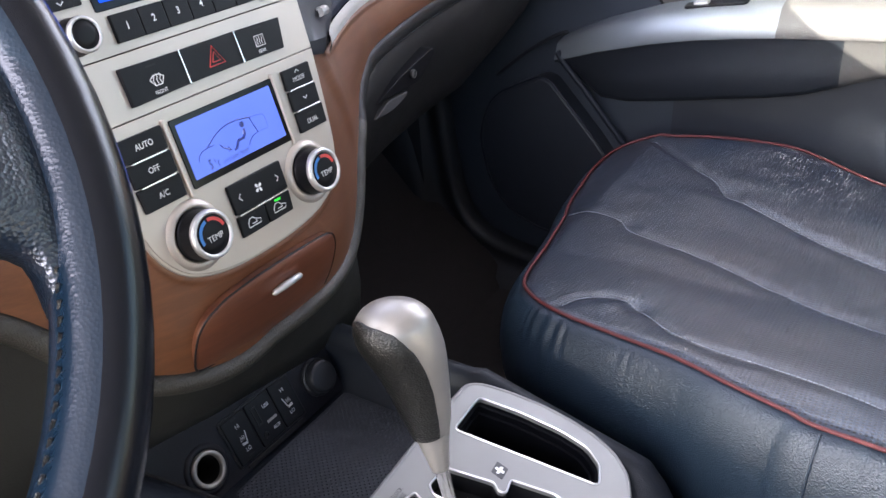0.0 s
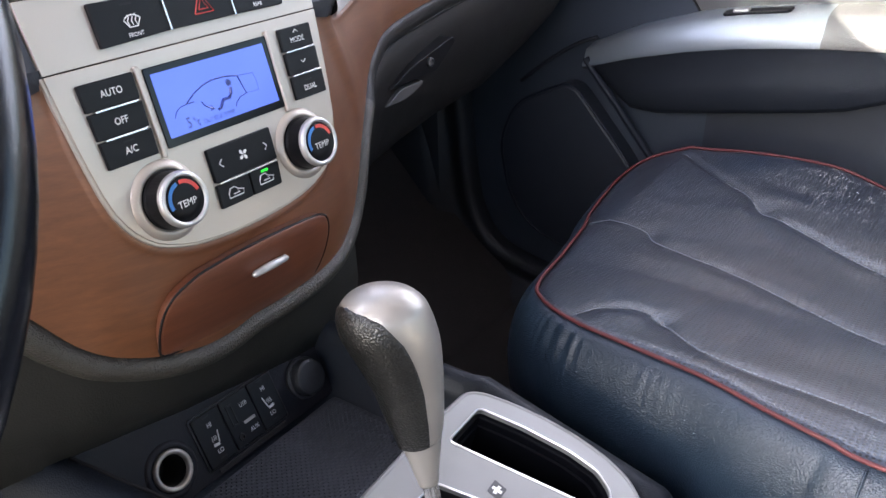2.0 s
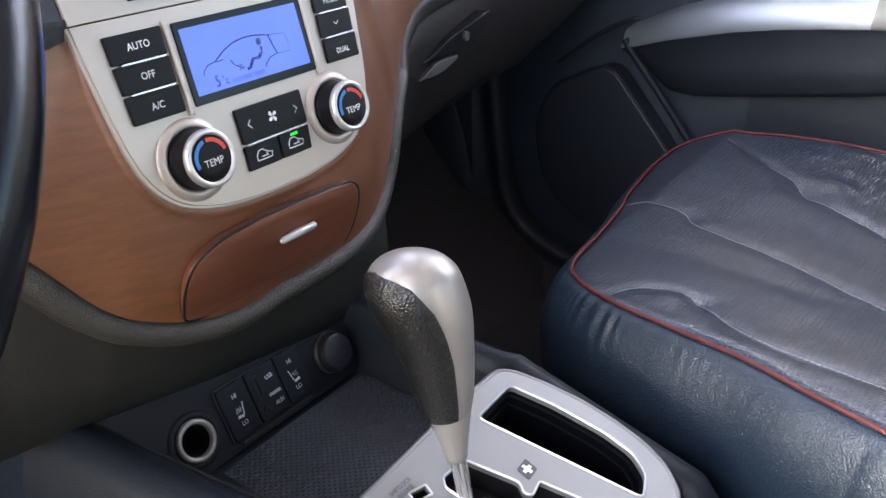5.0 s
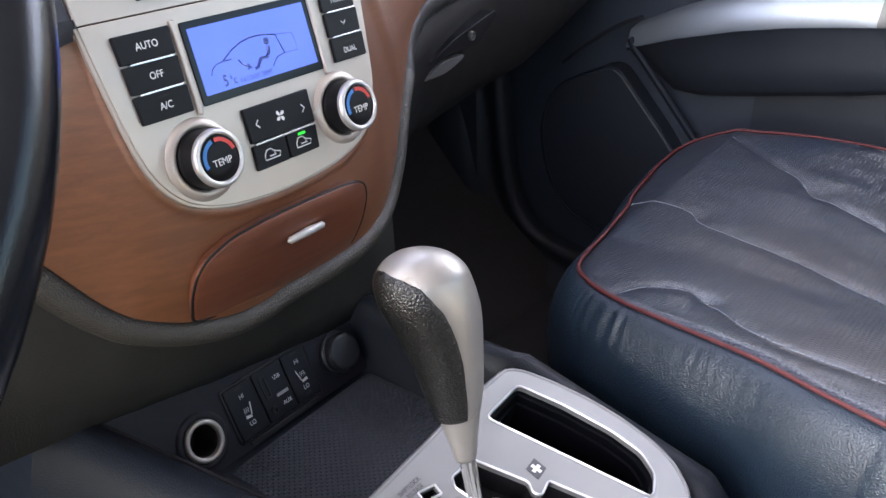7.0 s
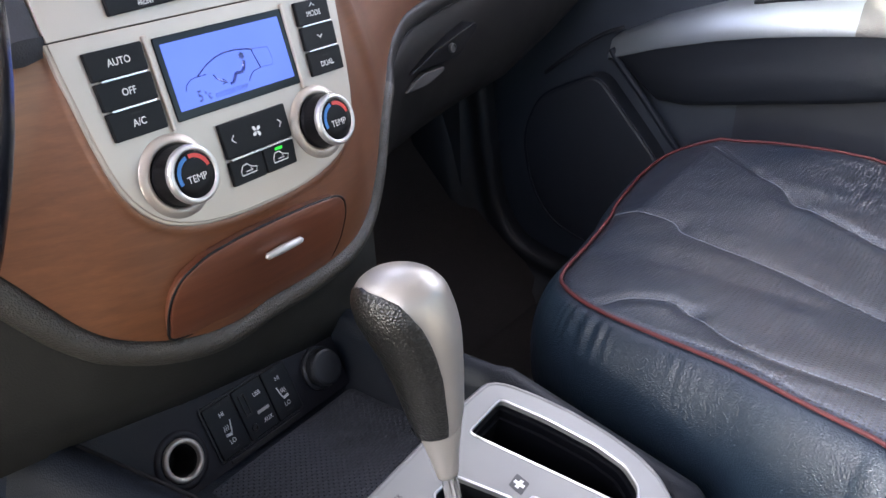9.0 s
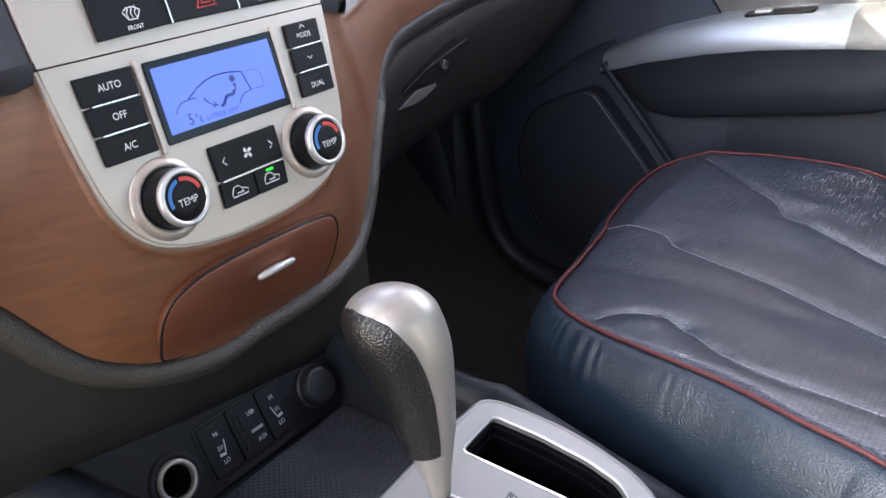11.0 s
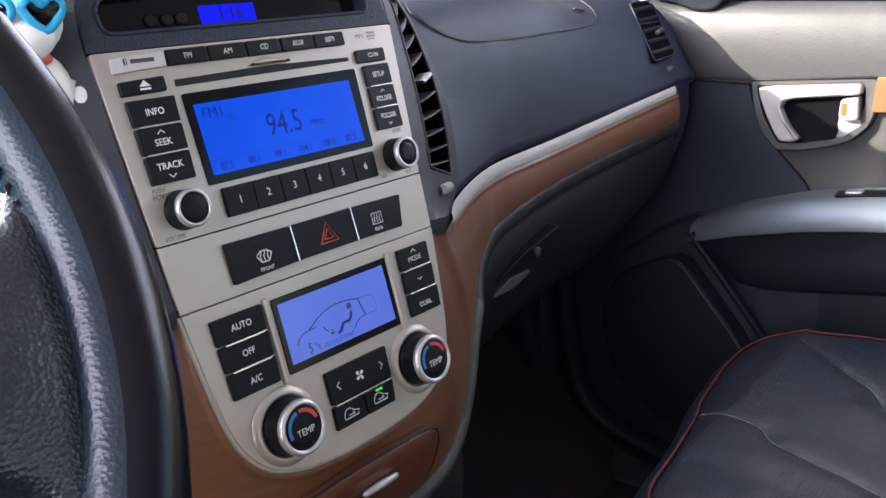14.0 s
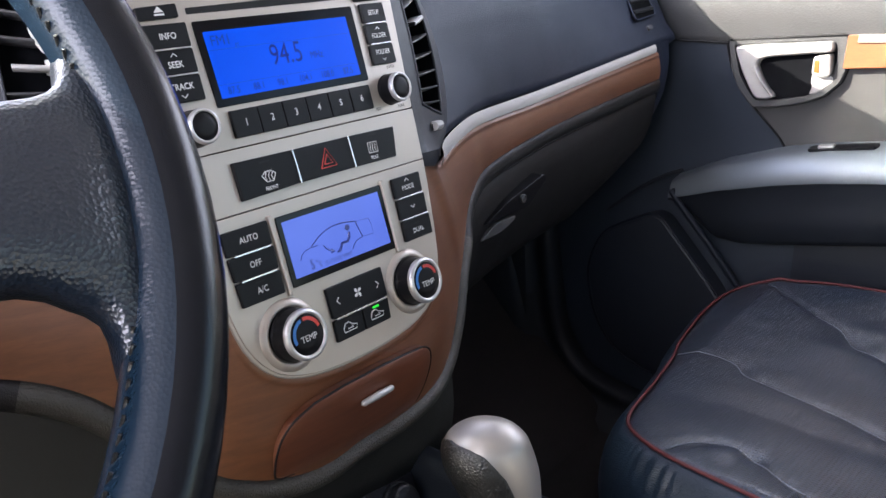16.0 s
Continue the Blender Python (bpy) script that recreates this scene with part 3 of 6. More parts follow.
# on the driver's side the lower edge of the wood climbs sooner
OUT_LEFT = [Vector(p) for p in ((0, 0.021, 0.490), (0.025, 0.021, 0.4872), (0.05, 0.022, 0.4895), (0.075, 0.025, 0.4965), (0.095, 0.030, 0.505), (0.108, 0.0335, 0.5135), (0.119, 0.038, 0.5245), (0.130, 0.0425, 0.540), (0.141, 0.0475, 0.5565),
            (0.152, 0.053, 0.571), (0.166, 0.061, 0.586), (0.183, 0.071, 0.598), (0.205, 0.084, 0.607), (0.240, 0.103, 0.615), (0.295, 0.126, 0.620), (0.404, 0.143, 0.627), (0.524, 0.148, 0.635), (0.70, 0.148, 0.646))]


def band(inner, outer, steps, bulge, lift=0.0, ridge=0.0):
    """A bowed surface between two edges, proud of the chord by bulge."""
    a, b = smooth_curve(inner, 5), smooth_curve(outer, 5)
    rings = []
    for k in range(steps + 1):
        t = k / steps
        ring = []
        for i, (p, q) in enumerate(zip(a, b)):
            along = (a[min(i + 1, len(a) - 1)] - a[max(i - 1, 0)] + b[min(i + 1, len(b) - 1)] - b[max(i - 1, 0)]).normalized()
            nrm = along.cross(q - p).normalized()
            if nrm.y > 0:
                nrm = -nrm
            ring.append(p.lerp(q, t) + nrm * (bulge * math.sin(math.pi * t) + lift + ridge * math.exp(-(((q - p).length * t - 0.0042) / 0.0022) ** 2)))
        rings.append(ring)
    return rings


def outward(inner, outer):
    """At each place of the outer edge: the way on outwards, and out of the surface."""
    a, b = smooth_curve(inner, 5), smooth_curve(outer, 5)
    res = []
    for i, (p, q) in enumerate(zip(a, b)):
        along = (b[min(i + 1, len(b) - 1)] - b[max(i - 1, 0)]).normalized()
        w = (q - p)
        w = (w - along * w.dot(along)).normalized()
        nrm = along.cross(w).normalized()
        if nrm.y > 0:
            nrm = -nrm
        res.append((q, w, nrm))
    return res


def flip(rings):
    return [mirrored(r) for r in rings]


for side in (1, -1):
    sel = (lambda r: r) if side > 0 else flip
    low_edge = OUT if side > 0 else OUT_LEFT
    rings = band(IN, low_edge, 36, 0.0032, 0.0, 0.0015)
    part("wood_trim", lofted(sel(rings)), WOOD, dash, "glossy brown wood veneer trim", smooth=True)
    steps = ((0.0, -0.0025), (0.0008, -0.003), (0.0015, 0.0), (0.003, 0.0026), (0.006, 0.0044), (0.010, 0.0046), (0.0155, 0.0018), (0.0198, -0.0055), (0.018, -0.04), (0.012, -0.08))
    rolls = [[q + w * o + n * h for q, w, n in outward(IN, low_edge)] for o, h in steps]
    cut = next(k for k, p in enumerate(rolls[0]) if p.x > 0.19)
    part("bolster", lofted(sel([row[:cut + 1] for row in rolls])), BOLSTER, dash, "grained dark vinyl bolster below the wood", smooth=True)
    # along the glove box it thins out into a plain dark edge
    thin = [[p + n * (-0.55 * h * min(1.0, (k + 1) / 8)) for k, (p, (q, w, n)) in enumerate(zip(row[cut:], outward(IN, low_edge)[cut:]))] if h > 0 else row[cut:] for row, (o, h) in zip(rolls, steps)]
    part("trim_edge", lofted(sel(thin)), EDGEVINYL, dash, "plain dark edge under the wood", smooth=True)
    # plain panel from under the bolster down to the switch fascia
    foot_x = (-0.72, -0.30, -0.16, -0.1236, -0.0981, -0.0738, -0.0386, 0.0099, 0.0639, 0.105, 0.16)
    foot_y = (0.13, 0.095, 0.076, 0.0709, 0.0688, 0.0670, 0.0641, 0.0612, 0.0580, 0.0568, 0.0568)
    foot_z = (0.47, 0.44, 0.431, 0.4288, 0.4246, 0.4209, 0.4151, 0.4095, 0.4030, 0.4006, 0.398)
    head = rolls[7] if side > 0 else mirrored(rolls[7])
    head = head[:31] if side > 0 else head
    foot = [Vector((p.x, float(np.interp(p.x, foot_x, foot_y)), min(p.z - 0.012, float(np.interp(p.x, foot_x, foot_z))))) for p in head]
    mids = [p.lerp(q, 0.5) + Vector((0, -0.004, -0.002)) for p, q in zip(head, foot)]
    back = [q + Vector((0, 0.03, -0.002)) for q in foot]
    part("knee_panel", lofted([head, mids, foot, back]), KNEE, dash, "plain dark panel under the bolster", smooth=True)
    # pale strip along the top of the wood
    top = [Vector(p) for p in ((0.122, 0.040, 0.677), (0.140, 0.056, 0.672), (0.165, 0.074, 0.672), (0.200, 0.089, 0.6755), (0.240, 0.104, 0.677), (0.304, 0.130, 0.672),
           (0.404, 0.142, 0.673), (0.535, 0.147, 0.6815), (0.68, 0.147, 0.693))]
    low = [Vector(p) for p in ((0.1225, 0.042, 0.662), (0.139, 0.056, 0.6595), (0.162, 0.073, 0.656), (0.196, 0.087, 0.6605), (0.236, 0.102, 0.664), (0.304, 0.129, 0.660),
           (0.404, 0.141, 0.661), (0.535, 0.146, 0.670), (0.682, 0.146, 0.6825))]
    part("silver_strip", lofted(sel(band(top, low, 5, 0.0014, 0.0008))), STRIP, dash, "narrow pale silver strip", smooth=True)

# soft pad in front of the passenger, and its like on the driver's side
def pad_profile(x, driver=False):
    y0 = float(np.interp(x, [0.14, 0.165, 0.2, 0.24, 0.304, 0.404, 0.535, 0.74], [0.066, 0.075, 0.0895, 0.1045, 0.130, 0.1425, 0.1475, 0.1485]))
    y1 = float(np.interp(x, [0.14, 0.2, 0.26, 0.32, 0.45, 0.74], [0.113, 0.120, 0.130, 0.140, 0.146, 0.148]))
    zs = float(np.interp(x, [0.14, 0.24, 0.40, 0.54, 0.70], [0.669, 0.675, 0.672, 0.680, 0.693]))
    up = 0.0
    if driver:
        up = 0.075 * math.exp(-((x - 0.40) / 0.16) ** 4)
    pr = [(0, 0.012, zs - 0.006), (0, 0.001, zs + 0.002), (0, 0.001, zs + 0.010), (0.7, 0.004, 0.715), (1, 0.009, 0.75), (1, 0.017, 0.785 + up * 0.5), (1, 0.031, 0.805 + up), (1, 0.055, 0.820 + up), (1, 0.11, 0.832 + up),
          (1, 0.22, 0.838 + 0.5 * up), (1, 0.38, 0.838), (1, 0.75, 0.830)]
    steep = [(y0 + (y1 - y0) * k + a, z) for k, a, z in pr]
    # towards the door the pad leans back and falls
    laid = steep[:2] + [(0.152, zs + 0.008), (0.164, 0.715), (0.1815, 0.748), (0.195, 0.768), (0.206, 0.779), (0.225, 0.789), (0.26, 0.804), (0.37, 0.824), (0.53, 0.83), (0.90, 0.83)]
    f = min(1.0, max(0.0, (x - 0.38) / 0.24))
    f = 0.0 if driver else f * f * (3 - 2 * f)
    return [Vector((x, a * (1 - f) + c * f, b * (1 - f) + d * f)) for (a, b), (c, d) in zip(steep, laid)]


xs = [0.145, 0.16, 0.18, 0.2, 0.23, 0.26, 0.3, 0.36, 0.42, 0.5, 0.54, 0.58, 0.62, 0.66, 0.70, 0.735, 0.745]
for side in (1, -1):
    rings = [pad_profile(x, side < 0) for x in xs]
    end = [Vector((0.752, p.y + 0.004, p.z - 0.003)) for p in rings[-1]]
    rings = rings + [end, [Vector((0.755, p.y + 0.015, p.z - 0.010)) for p in rings[-1]], [Vector((0.755, p.y + 0.06, p.z - 0.03)) for p in rings[-1]]]
    part("dash_pad", lofted(rings if side > 0 else flip(rings)), PAD, dash, "dark blue-grey grained dash pad", smooth=True)

# airbag cover seam, on the passenger's pad
def on_pad(x, k):
    """A place on the pad: across by x, up its profile by k."""
    pr = pad_profile(x)
    i = min(int(k), len(pr) - 2)
    return pr[i].lerp(pr[i + 1], k - i) + Vector((0, -0.0010, 0.0010))


seam = [(0.240, 7.58), (0.222, 6.7), (0.216, 6.14), (0.234, 5.44), (0.261, 4.98), (0.318, 4.80), (0.396, 4.78), (0.504, 4.96), (0.564, 5.44), (0.588, 6.14), (0.610, 7.2), (0.620, 8.14), (0.597, 8.58)]
seam = smooth_curve([Vector((x, k, 0)) for x, k in seam], 8)
part("airbag_seam", tube([on_pad(p.x, p.y) for p in seam], 0.0006, 6), COVERSKIN, dash, "thin seam of the airbag cover", smooth=True)
part("seam_edge", tube([on_pad(p.x, p.y) + Vector((0, -0.0003, -0.0010)) for p in seam], 0.0008, 5), LIP, dash, smooth=True)
print_pts = [on_pad(x, 6.6) + Vector((0, -0.0006, 0.0004)) for x in (0.545, 0.572)]
part("embossed_print", tube(print_pts, 0.0022, 4, flat=0.3), VENTSKIN, dash)

# centre hood over the radio, with the clock's recess
arch = smooth_curve([Vector((u, v, 0)) for u, v in ((109, 217.5), (110, 230), (109.5, 241), (105.5, 250), (97, 256), (84, 259.7), (60, 262.2), (0, 264), (-60, 262.2), (-84, 259.7), (-97, 256), (-105.5, 250), (-109.5, 241), (-110, 230), (-109, 217.5))], 5)


def arch_inset(d):
    """The hood's outline drawn in by d, less towards its feet."""
    line = []
    for p in arch:
        way = Vector((max(-86.0, min(86.0, p.x)), min(p.y, 236.0), 0)) - p
        line.append(p + way.normalized() * d * min(1.0, max(0.0, (p.y - 218) / 20)) if way.length > 1e-3 else p.copy())
    return line


hood_out = [(p.x, p.y) for p in arch_inset(8.5)]
hood_in = rounded([(-97, 226), (90.5, 226.5), (92, 240), (84, 247.5), (40, 250.2), (0, 250.6), (-40, 250.2), (-89, 248), (-99, 240)], 7.5, 5)
part("hood_face", pierced(mm(hood_out), [mm(hood_in)], -0.024, 0.0, STACK), PAD, dash)
part("recess_lip", tube([STACK @ Vector((p.x / 1000, p.y / 1000, -0.0004)) for p in hood_in], 0.0013, 8, True), PAD, dash, smooth=True)
part("clock_recess", slab(mm(inset(hood_in, -1)), -0.022, -0.012, STACK), GLOSS, dash, "dark glossy clock panel")
rim = [Vector(st(p.x, p.y, -6.0)) for p in arch]
top_rings = [[Vector(st(p.x, p.y, h)) for p in arch_inset(d)] for d, h in ((8.5, 0.0), (6.0, -0.25), (3.6, -1.0), (1.6, -2.4), (0.4, -4.2))] + [rim]
for back, up in ((0.003, 0.0014), (0.008, 0.0032), (0.018, 0.0058), (0.04, 0.0075), (0.08, 0.0075), (0.14, 0.005), (0.25, -0.003), (0.4, -0.014), (0.6, -0.03)):
    wide = 1 + 2.2 * min(back, 0.14)
    top_rings.append([Vector((p.x * wide, 0.092 + (p.y - 0.092) * max(0, 1 - back * 6) + back, p.z + up)) for p in rim])
part("hood_top", lofted(top_rings), PAD, dash, "grained top of the centre hood", smooth=True)
rdust = random.Random(8)
bm = bmesh.new()
for k in range(34):
    r, c = rdust.randint(7, 11), rdust.randint(10, len(rim) - 11)
    f, g = rdust.random(), rdust.random()
    p = top_rings[r][c].lerp(top_rings[r][c + 1], g).lerp(top_rings[r + 1][c].lerp(top_rings[r + 1][c + 1], g), f) + Vector((0, -0.0003, 0.0005))
    s, a = rdust.uniform(0.0003, 0.0008), rdust.uniform(0, 6.3)
    bm.faces.new([bm.verts.new(p + Vector((math.cos(a + q) * s * w, math.sin(a + q) * s * w, 0.3 * s * math.sin(a + q)))) for q, w in ((0, 2.0), (1.6, 0.8), (3.1, 1.6), (4.7, 0.9))])
part("dust_specks", bm, LETTER, dash, "white dust specks", kind="stuff")
bm = bmesh.new()
bmesh.ops.create_uvsphere(bm, u_segments=32, v_segments=16, radius=1, matrix=Matrix.Translation((0.066, 0.262, 0.858)) @ Matrix.Rotation(radians(-35), 4, "Z") @ Matrix.Diagonal((0.055, 0.030, 0.009, 1)))
part("sensor_dome", bm, VENTSKIN, dash, "low rounded dome on top of the dash", smooth=True)
on_stack("clock_display", [(-30, 229.5), (9, 229.5), (9, 240.5), (-30, 240.5)], -12.4, -11.6, CLOCKBLUE, dash, 0.5, 0, "lit blue clock display")
words("1:16", -9, 235, -11.45, 10.5, CLOCKSEG, dash)
for u in (-62, -52, -43):
    part("clock_button", lathe([(0.004, -0.001), (0.0038, 0.0015), (0.003, 0.002)], at_stack(u, 234, -12), 16), KEY, dash)
# flared sides of the stack with the tall vents
VO = [Vector(p) for p in ((0.124, 0.043, 0.670), (0.152, 0.066, 0.668), (0.180, 0.083, 0.680), (0.190, 0.092, 0.708), (0.190, 0.101, 0.745), (0.182, 0.113, 0.785), (0.166, 0.126, 0.822), (0.140, 0.145, 0.852))]
VI = [st(u, v, -1.5) for u, v in ((101, 77), (102.2, 95), (103.5, 115), (105, 140), (106.5, 170), (108, 200), (109.5, 225), (106, 250))]
for side in (1, -1):
    sel = (lambda r: r) if side > 0 else flip
    back = [[p + Vector((0.004 * k, 0.02 * k, -0.002 * k)) for p in smooth_curve(VO, 5)] for k in range(4)]
    part("stack_side", lofted(sel(back)), VENTSKIN, dash, smooth=True)

    def vent_at(s, t, lift=0.0):
        """A place across (s) and up (t) the vent."""
        a, b = smooth_curve(VI, 5), smooth_curve(VO, 5)
        k = min(max(11 + t * 23, 0), len(a) - 1)
        i = int(min(k, len(a) - 2))
        p, q = a[i].lerp(a[i + 1], k - i), b[i].lerp(b[i + 1], k - i)
        nrm = (a[i + 1] - a[i]).cross(q - p).normalized()
        if nrm.y > 0:
            nrm = -nrm
        out = p.lerp(q, s) + nrm * (0.003 * math.sin(math.pi * s) + lift)
        return out if side > 0 else Vector((-out.x, out.y, out.z))

    def lo_s(t):
        return 0.22 + 0.02 * t + 0.12 * max(0, t - 0.75) / 0.25

    def hi_s(t):
        return 0.73 - 0.20 * max(0, t - 0.7) / 0.3

    # surround with a real opening for the vent
    bm = bmesh.new()
    grid = []
    for i in range(36):
        t = (i - 11) / 23
        tt = min(max(t, 0), 1)
        cols = [lo_s(tt) * f / 4 for f in range(5)] + [hi_s(tt) + (1 - hi_s(tt)) * f / 4 for f in range(5)]
        grid.append([bm.verts.new(vent_at(c, t)) for c in cols])
    for i in range(35):
        for j in range(9):
            if j == 4 and 11 <= i < 34:
                continue
            bm.faces.new((grid[i][j], grid[i][j + 1], grid[i + 1][j + 1], grid[i + 1][j]))
    part("vent_surround", bm, VENTSKIN, dash, "dark vinyl side of the centre stack", smooth=True)
    tip = [[st(99, 80, -1), st(99, 76, -2), st(99, 71, -4)], [Vector((0.113, 0.037, 0.678)), Vector((0.113, 0.0375, 0.672)), Vector((0.113, 0.040, 0.665))], [Vector((0.128, 0.0475, 0.674)), Vector((0.128, 0.0475, 0.669)), Vector((0.128, 0.0495, 0.663))]]
    part("surround_tip", lofted(sel(tip)), VENTSKIN, dash, smooth=True)
    ts = [k / 23 for k in range(24)]
    well = [[vent_at(lo_s(t), t, 0.0), vent_at(lo_s(t) + 0.01, t, -0.016), vent_at((lo_s(t) + hi_s(t)) / 2, t, -0.018), vent_at(hi_s(t) - 0.01, t, -0.016), vent_at(hi_s(t), t, 0.0)] for t in ts]
    well = [[p.lerp(well[0][0], 0.0) for p in (well[0][0], well[0][0], well[0][0].lerp(well[0][4], 0.5), well[0][4], well[0][4])]] + well + [[well[-1][0], well[-1][0], well[-1][0].lerp(well[-1][4], 0.5), well[-1][4], well[-1][4]]]
    vent = part("air_vent", lofted(well), CUP, dash, "tall dark air vent with slanted louvres")
    rim_pts = [vent_at(lo_s(t), t, 0.0002) for t in ts] + [vent_at(hi_s(t), t, 0.0002) for t in ts[::-1]]
    part("vent_frame", tube(rim_pts, 0.0011, 6, True), VENTSKIN, vent, smooth=True)
    for k in range(11):
        t = 0.02 + 0.084 * k
        tab = k == 5
        rows = []
        for up, lf in ((-0.010, -0.013), (0.0, -0.0006), (0.005, 0.0002), (0.010, -0.0006), (0.012, -0.013)) if not tab else ((-0.008, -0.008), (-0.008, 0.0018), (0.0, 0.0030), (0.010, 0.0018), (0.012, -0.008)):
            rows.append([vent_at(lo_s(min(t, 1)) + (hi_s(min(t, 1)) - lo_s(min(t, 1))) * f, min(t + up - 0.016 + 0.075 * f, 1.0), lf) for f in ((0.02, 0.35, 0.7, 0.98) if not tab else (0.30, 0.45, 0.65, 0.86))])
        part("louvre" if not tab else "louvre_tab", lofted(rows), LOUVRE if not tab else MATT, vent, "" if not tab else "silver louvre tab", smooth=True)
    slot = [vent_at(s, t, 0.0006) for s, t in ((0.40, -0.185), (0.40, -0.125), (0.70, -0.055), (0.70, -0.115))]
    bm = bmesh.new()
    bm.faces.new([bm.verts.new(p) for p in slot])
    part("thumbwheel_slot", bm, DEEP, vent)
    part("vent_thumbwheel", tube([vent_at(0.45, -0.137, 0.001), vent_at(0.65, -0.093, 0.001)], 0.0038, 10), MATT, vent, "ribbed vent thumbwheel")

# passenger's outer vent
m_out = Matrix(((1, 0, 0, 0.690), (0, 0.60, -0.80, 0.189), (0, 0.80, 0.60, 0.7585), (0, 0, 0, 1)))
mouth = rounded([(-0.0335, -0.043), (0.0233, -0.0392), (0.044, 0.0422), (-0.0101, 0.0419)], 0.005)
# flat mouth without depth; its near-black colour is the shade between the louvres
ov = part("outer_vent", slab(mouth, -0.004, 0.0008, m_out), CUP, dash, "side air vent with dark louvres")
part("vent_frame", tube([m_out @ Vector((p.x, p.y, 0.0006)) for p in mouth], 0.0012, 6, True), PAD, ov, smooth=True)
for k in range(5):
    v = -0.0350 + 0.0155 * k
    u0, u1 = -0.0335 + (v + 0.043) * 0.275, 0.0233 + (v + 0.0392) * 0.254
    rows = [[m_out @ Vector((u, v + a + 0.003 * (u - u0) / (u1 - u0), h)) for u in (u0 + 0.001, (u0 + u1) / 2, u1 - 0.001)] for a, h in ((0.0, 0.0), (0.0006, 0.0030), (0.0020, 0.0036), (0.0046, 0.0028), (0.0066, 0.0))]
    part("louvre", lofted(rows), LOUVREDARK, ov, smooth=True)
part("louvre_tab", slab(rounded([(0.003, -0.010), (0.021, -0.007), (0.023, -0.001), (0.004, -0.004)], 0.003), 0.002, 0.008, m_out, 0.002), LIP, ov, "grey louvre tab")
part("vent_knob", slab(rounded([(-0.0185, -0.0605), (-0.006, -0.059), (-0.006, -0.053), (-0.0185, -0.0545)], 0.002), 0.0, 0.003, m_out, 0.001), LIP, ov)
part("corner_strip", tube(smooth_curve([(0.729, 0.212, 0.789), (0.736, 0.226, 0.794), (0.742, 0.241, 0.798), (0.748, 0.263, 0.802)], 5), 0.0042, 10, flat=0.6), MATT, dash, "small silver strip at the dash corner", smooth=True)

# glove box below the wood
gx = [0.215, 0.25, 0.3, 0.36, 0.44, 0.54, 0.64, 0.70]
rings = []
for x in gx:
    zt = float(np.interp(x, [0.21, 0.3, 0.4, 0.52, 0.7], [0.565, 0.596, 0.606, 0.615, 0.628]))
    y0 = float(np.interp(x, [0.2, 0.25, 0.3, 0.4, 0.5], [0.105, 0.12, 0.133, 0.148, 0.152]))
    rise = float(np.interp(x, [0.2, 0.3, 0.56, 0.7], [0.85, 1.0, 1.0, 0.7]))
    rings.append([Vector((x, y0 + a, zt + b * rise)) for a, b in ((0.004, 0.0), (0.0, -0.004), (0.001, -0.03), (0.005, -0.06), (0.013, -0.09), (0.022, -0.112), (0.032, -0.128), (0.045, -0.137), (0.075, -0.141), (0.3, -0.12))])
glove = part("glove_box", lofted(rings), GLOVESKIN, dash, "dark plastic glove box door", smooth=True)
part("glove_edge", tube(smooth_curve([r[1] + Vector((0, -0.001, 0.004)) for r in rings] + [Vector((0.690, 0.158, 0.60)), Vector((0.668, 0.165, 0.57)), Vector((0.64, 0.178, 0.535))], 4), 0.0016, 6), DEEP, glove)
m_lock = Matrix(((1, 0, 0, 0), (0, 0, -1, 0.1345), (0, 1, 0, 0), (0, 0, 0, 1)))
part("handle_plate", slab(rounded([(0.292, 0.552), (0.32, 0.553), (0.372, 0.553), (0.408, 0.577), (0.402, 0.583), (0.335, 0.568)], 0.006), -0.012, 0.003, m_lock, 0.001), KEY, glove)
part("lock", lathe([(0.0048, 0), (0.0048, 0.003), (0.0038, 0.0036), (0.0033, 0.002), (0.0015, 0.002)], m_lock @ Matrix.Translation((0.359, 0.5655, 0.003)), 18), LIP, glove, "round key lock")
part("pull_lip", slab(rounded([(0.287, 0.536), (0.318, 0.536), (0.332, 0.539), (0.350, 0.5455), (0.349, 0.549), (0.315, 0.549)], 0.004), -0.012, 0.002, m_lock, 0.001), LIP, glove, "pale lip of the glove box pull")

# end of the dash beside the door: it rounds off and falls away forwards
rows = []
for z, x0, x1, y0 in ((0.694, 0.690, 0.738, 0.150), (0.665, 0.700, 0.745, 0.151), (0.645, 0.694, 0.744, 0.152), (0.625, 0.690, 0.738, 0.153), (0.605, 0.672, 0.726, 0.156), (0.585, 0.650, 0.710, 0.160), (0.565, 0.635, 0.690, 0.166), (0.545, 0.620, 0.668, 0.176), (0.53, 0.61, 0.650, 0.190)):
    rows.append([Vector(p) for p in ((x0 - 0.01, y0 + 0.004, z), (x0, y0, z), (x0 + 0.4 * (x1 - x0), y0 - 0.0005, z), (x1 - 0.010, y0 + 0.001, z), (x1 - 0.003, y0 + 0.005, z), (x1, y0 + 0.014, z), (x1 + 0.004, y0 + 0.05, z), (x1 + 0.006, y0 + 0.14, z))])
part("dash_end", lofted(rows), PAD, dash, "dark rounded end of the dash beside the door", smooth=True)

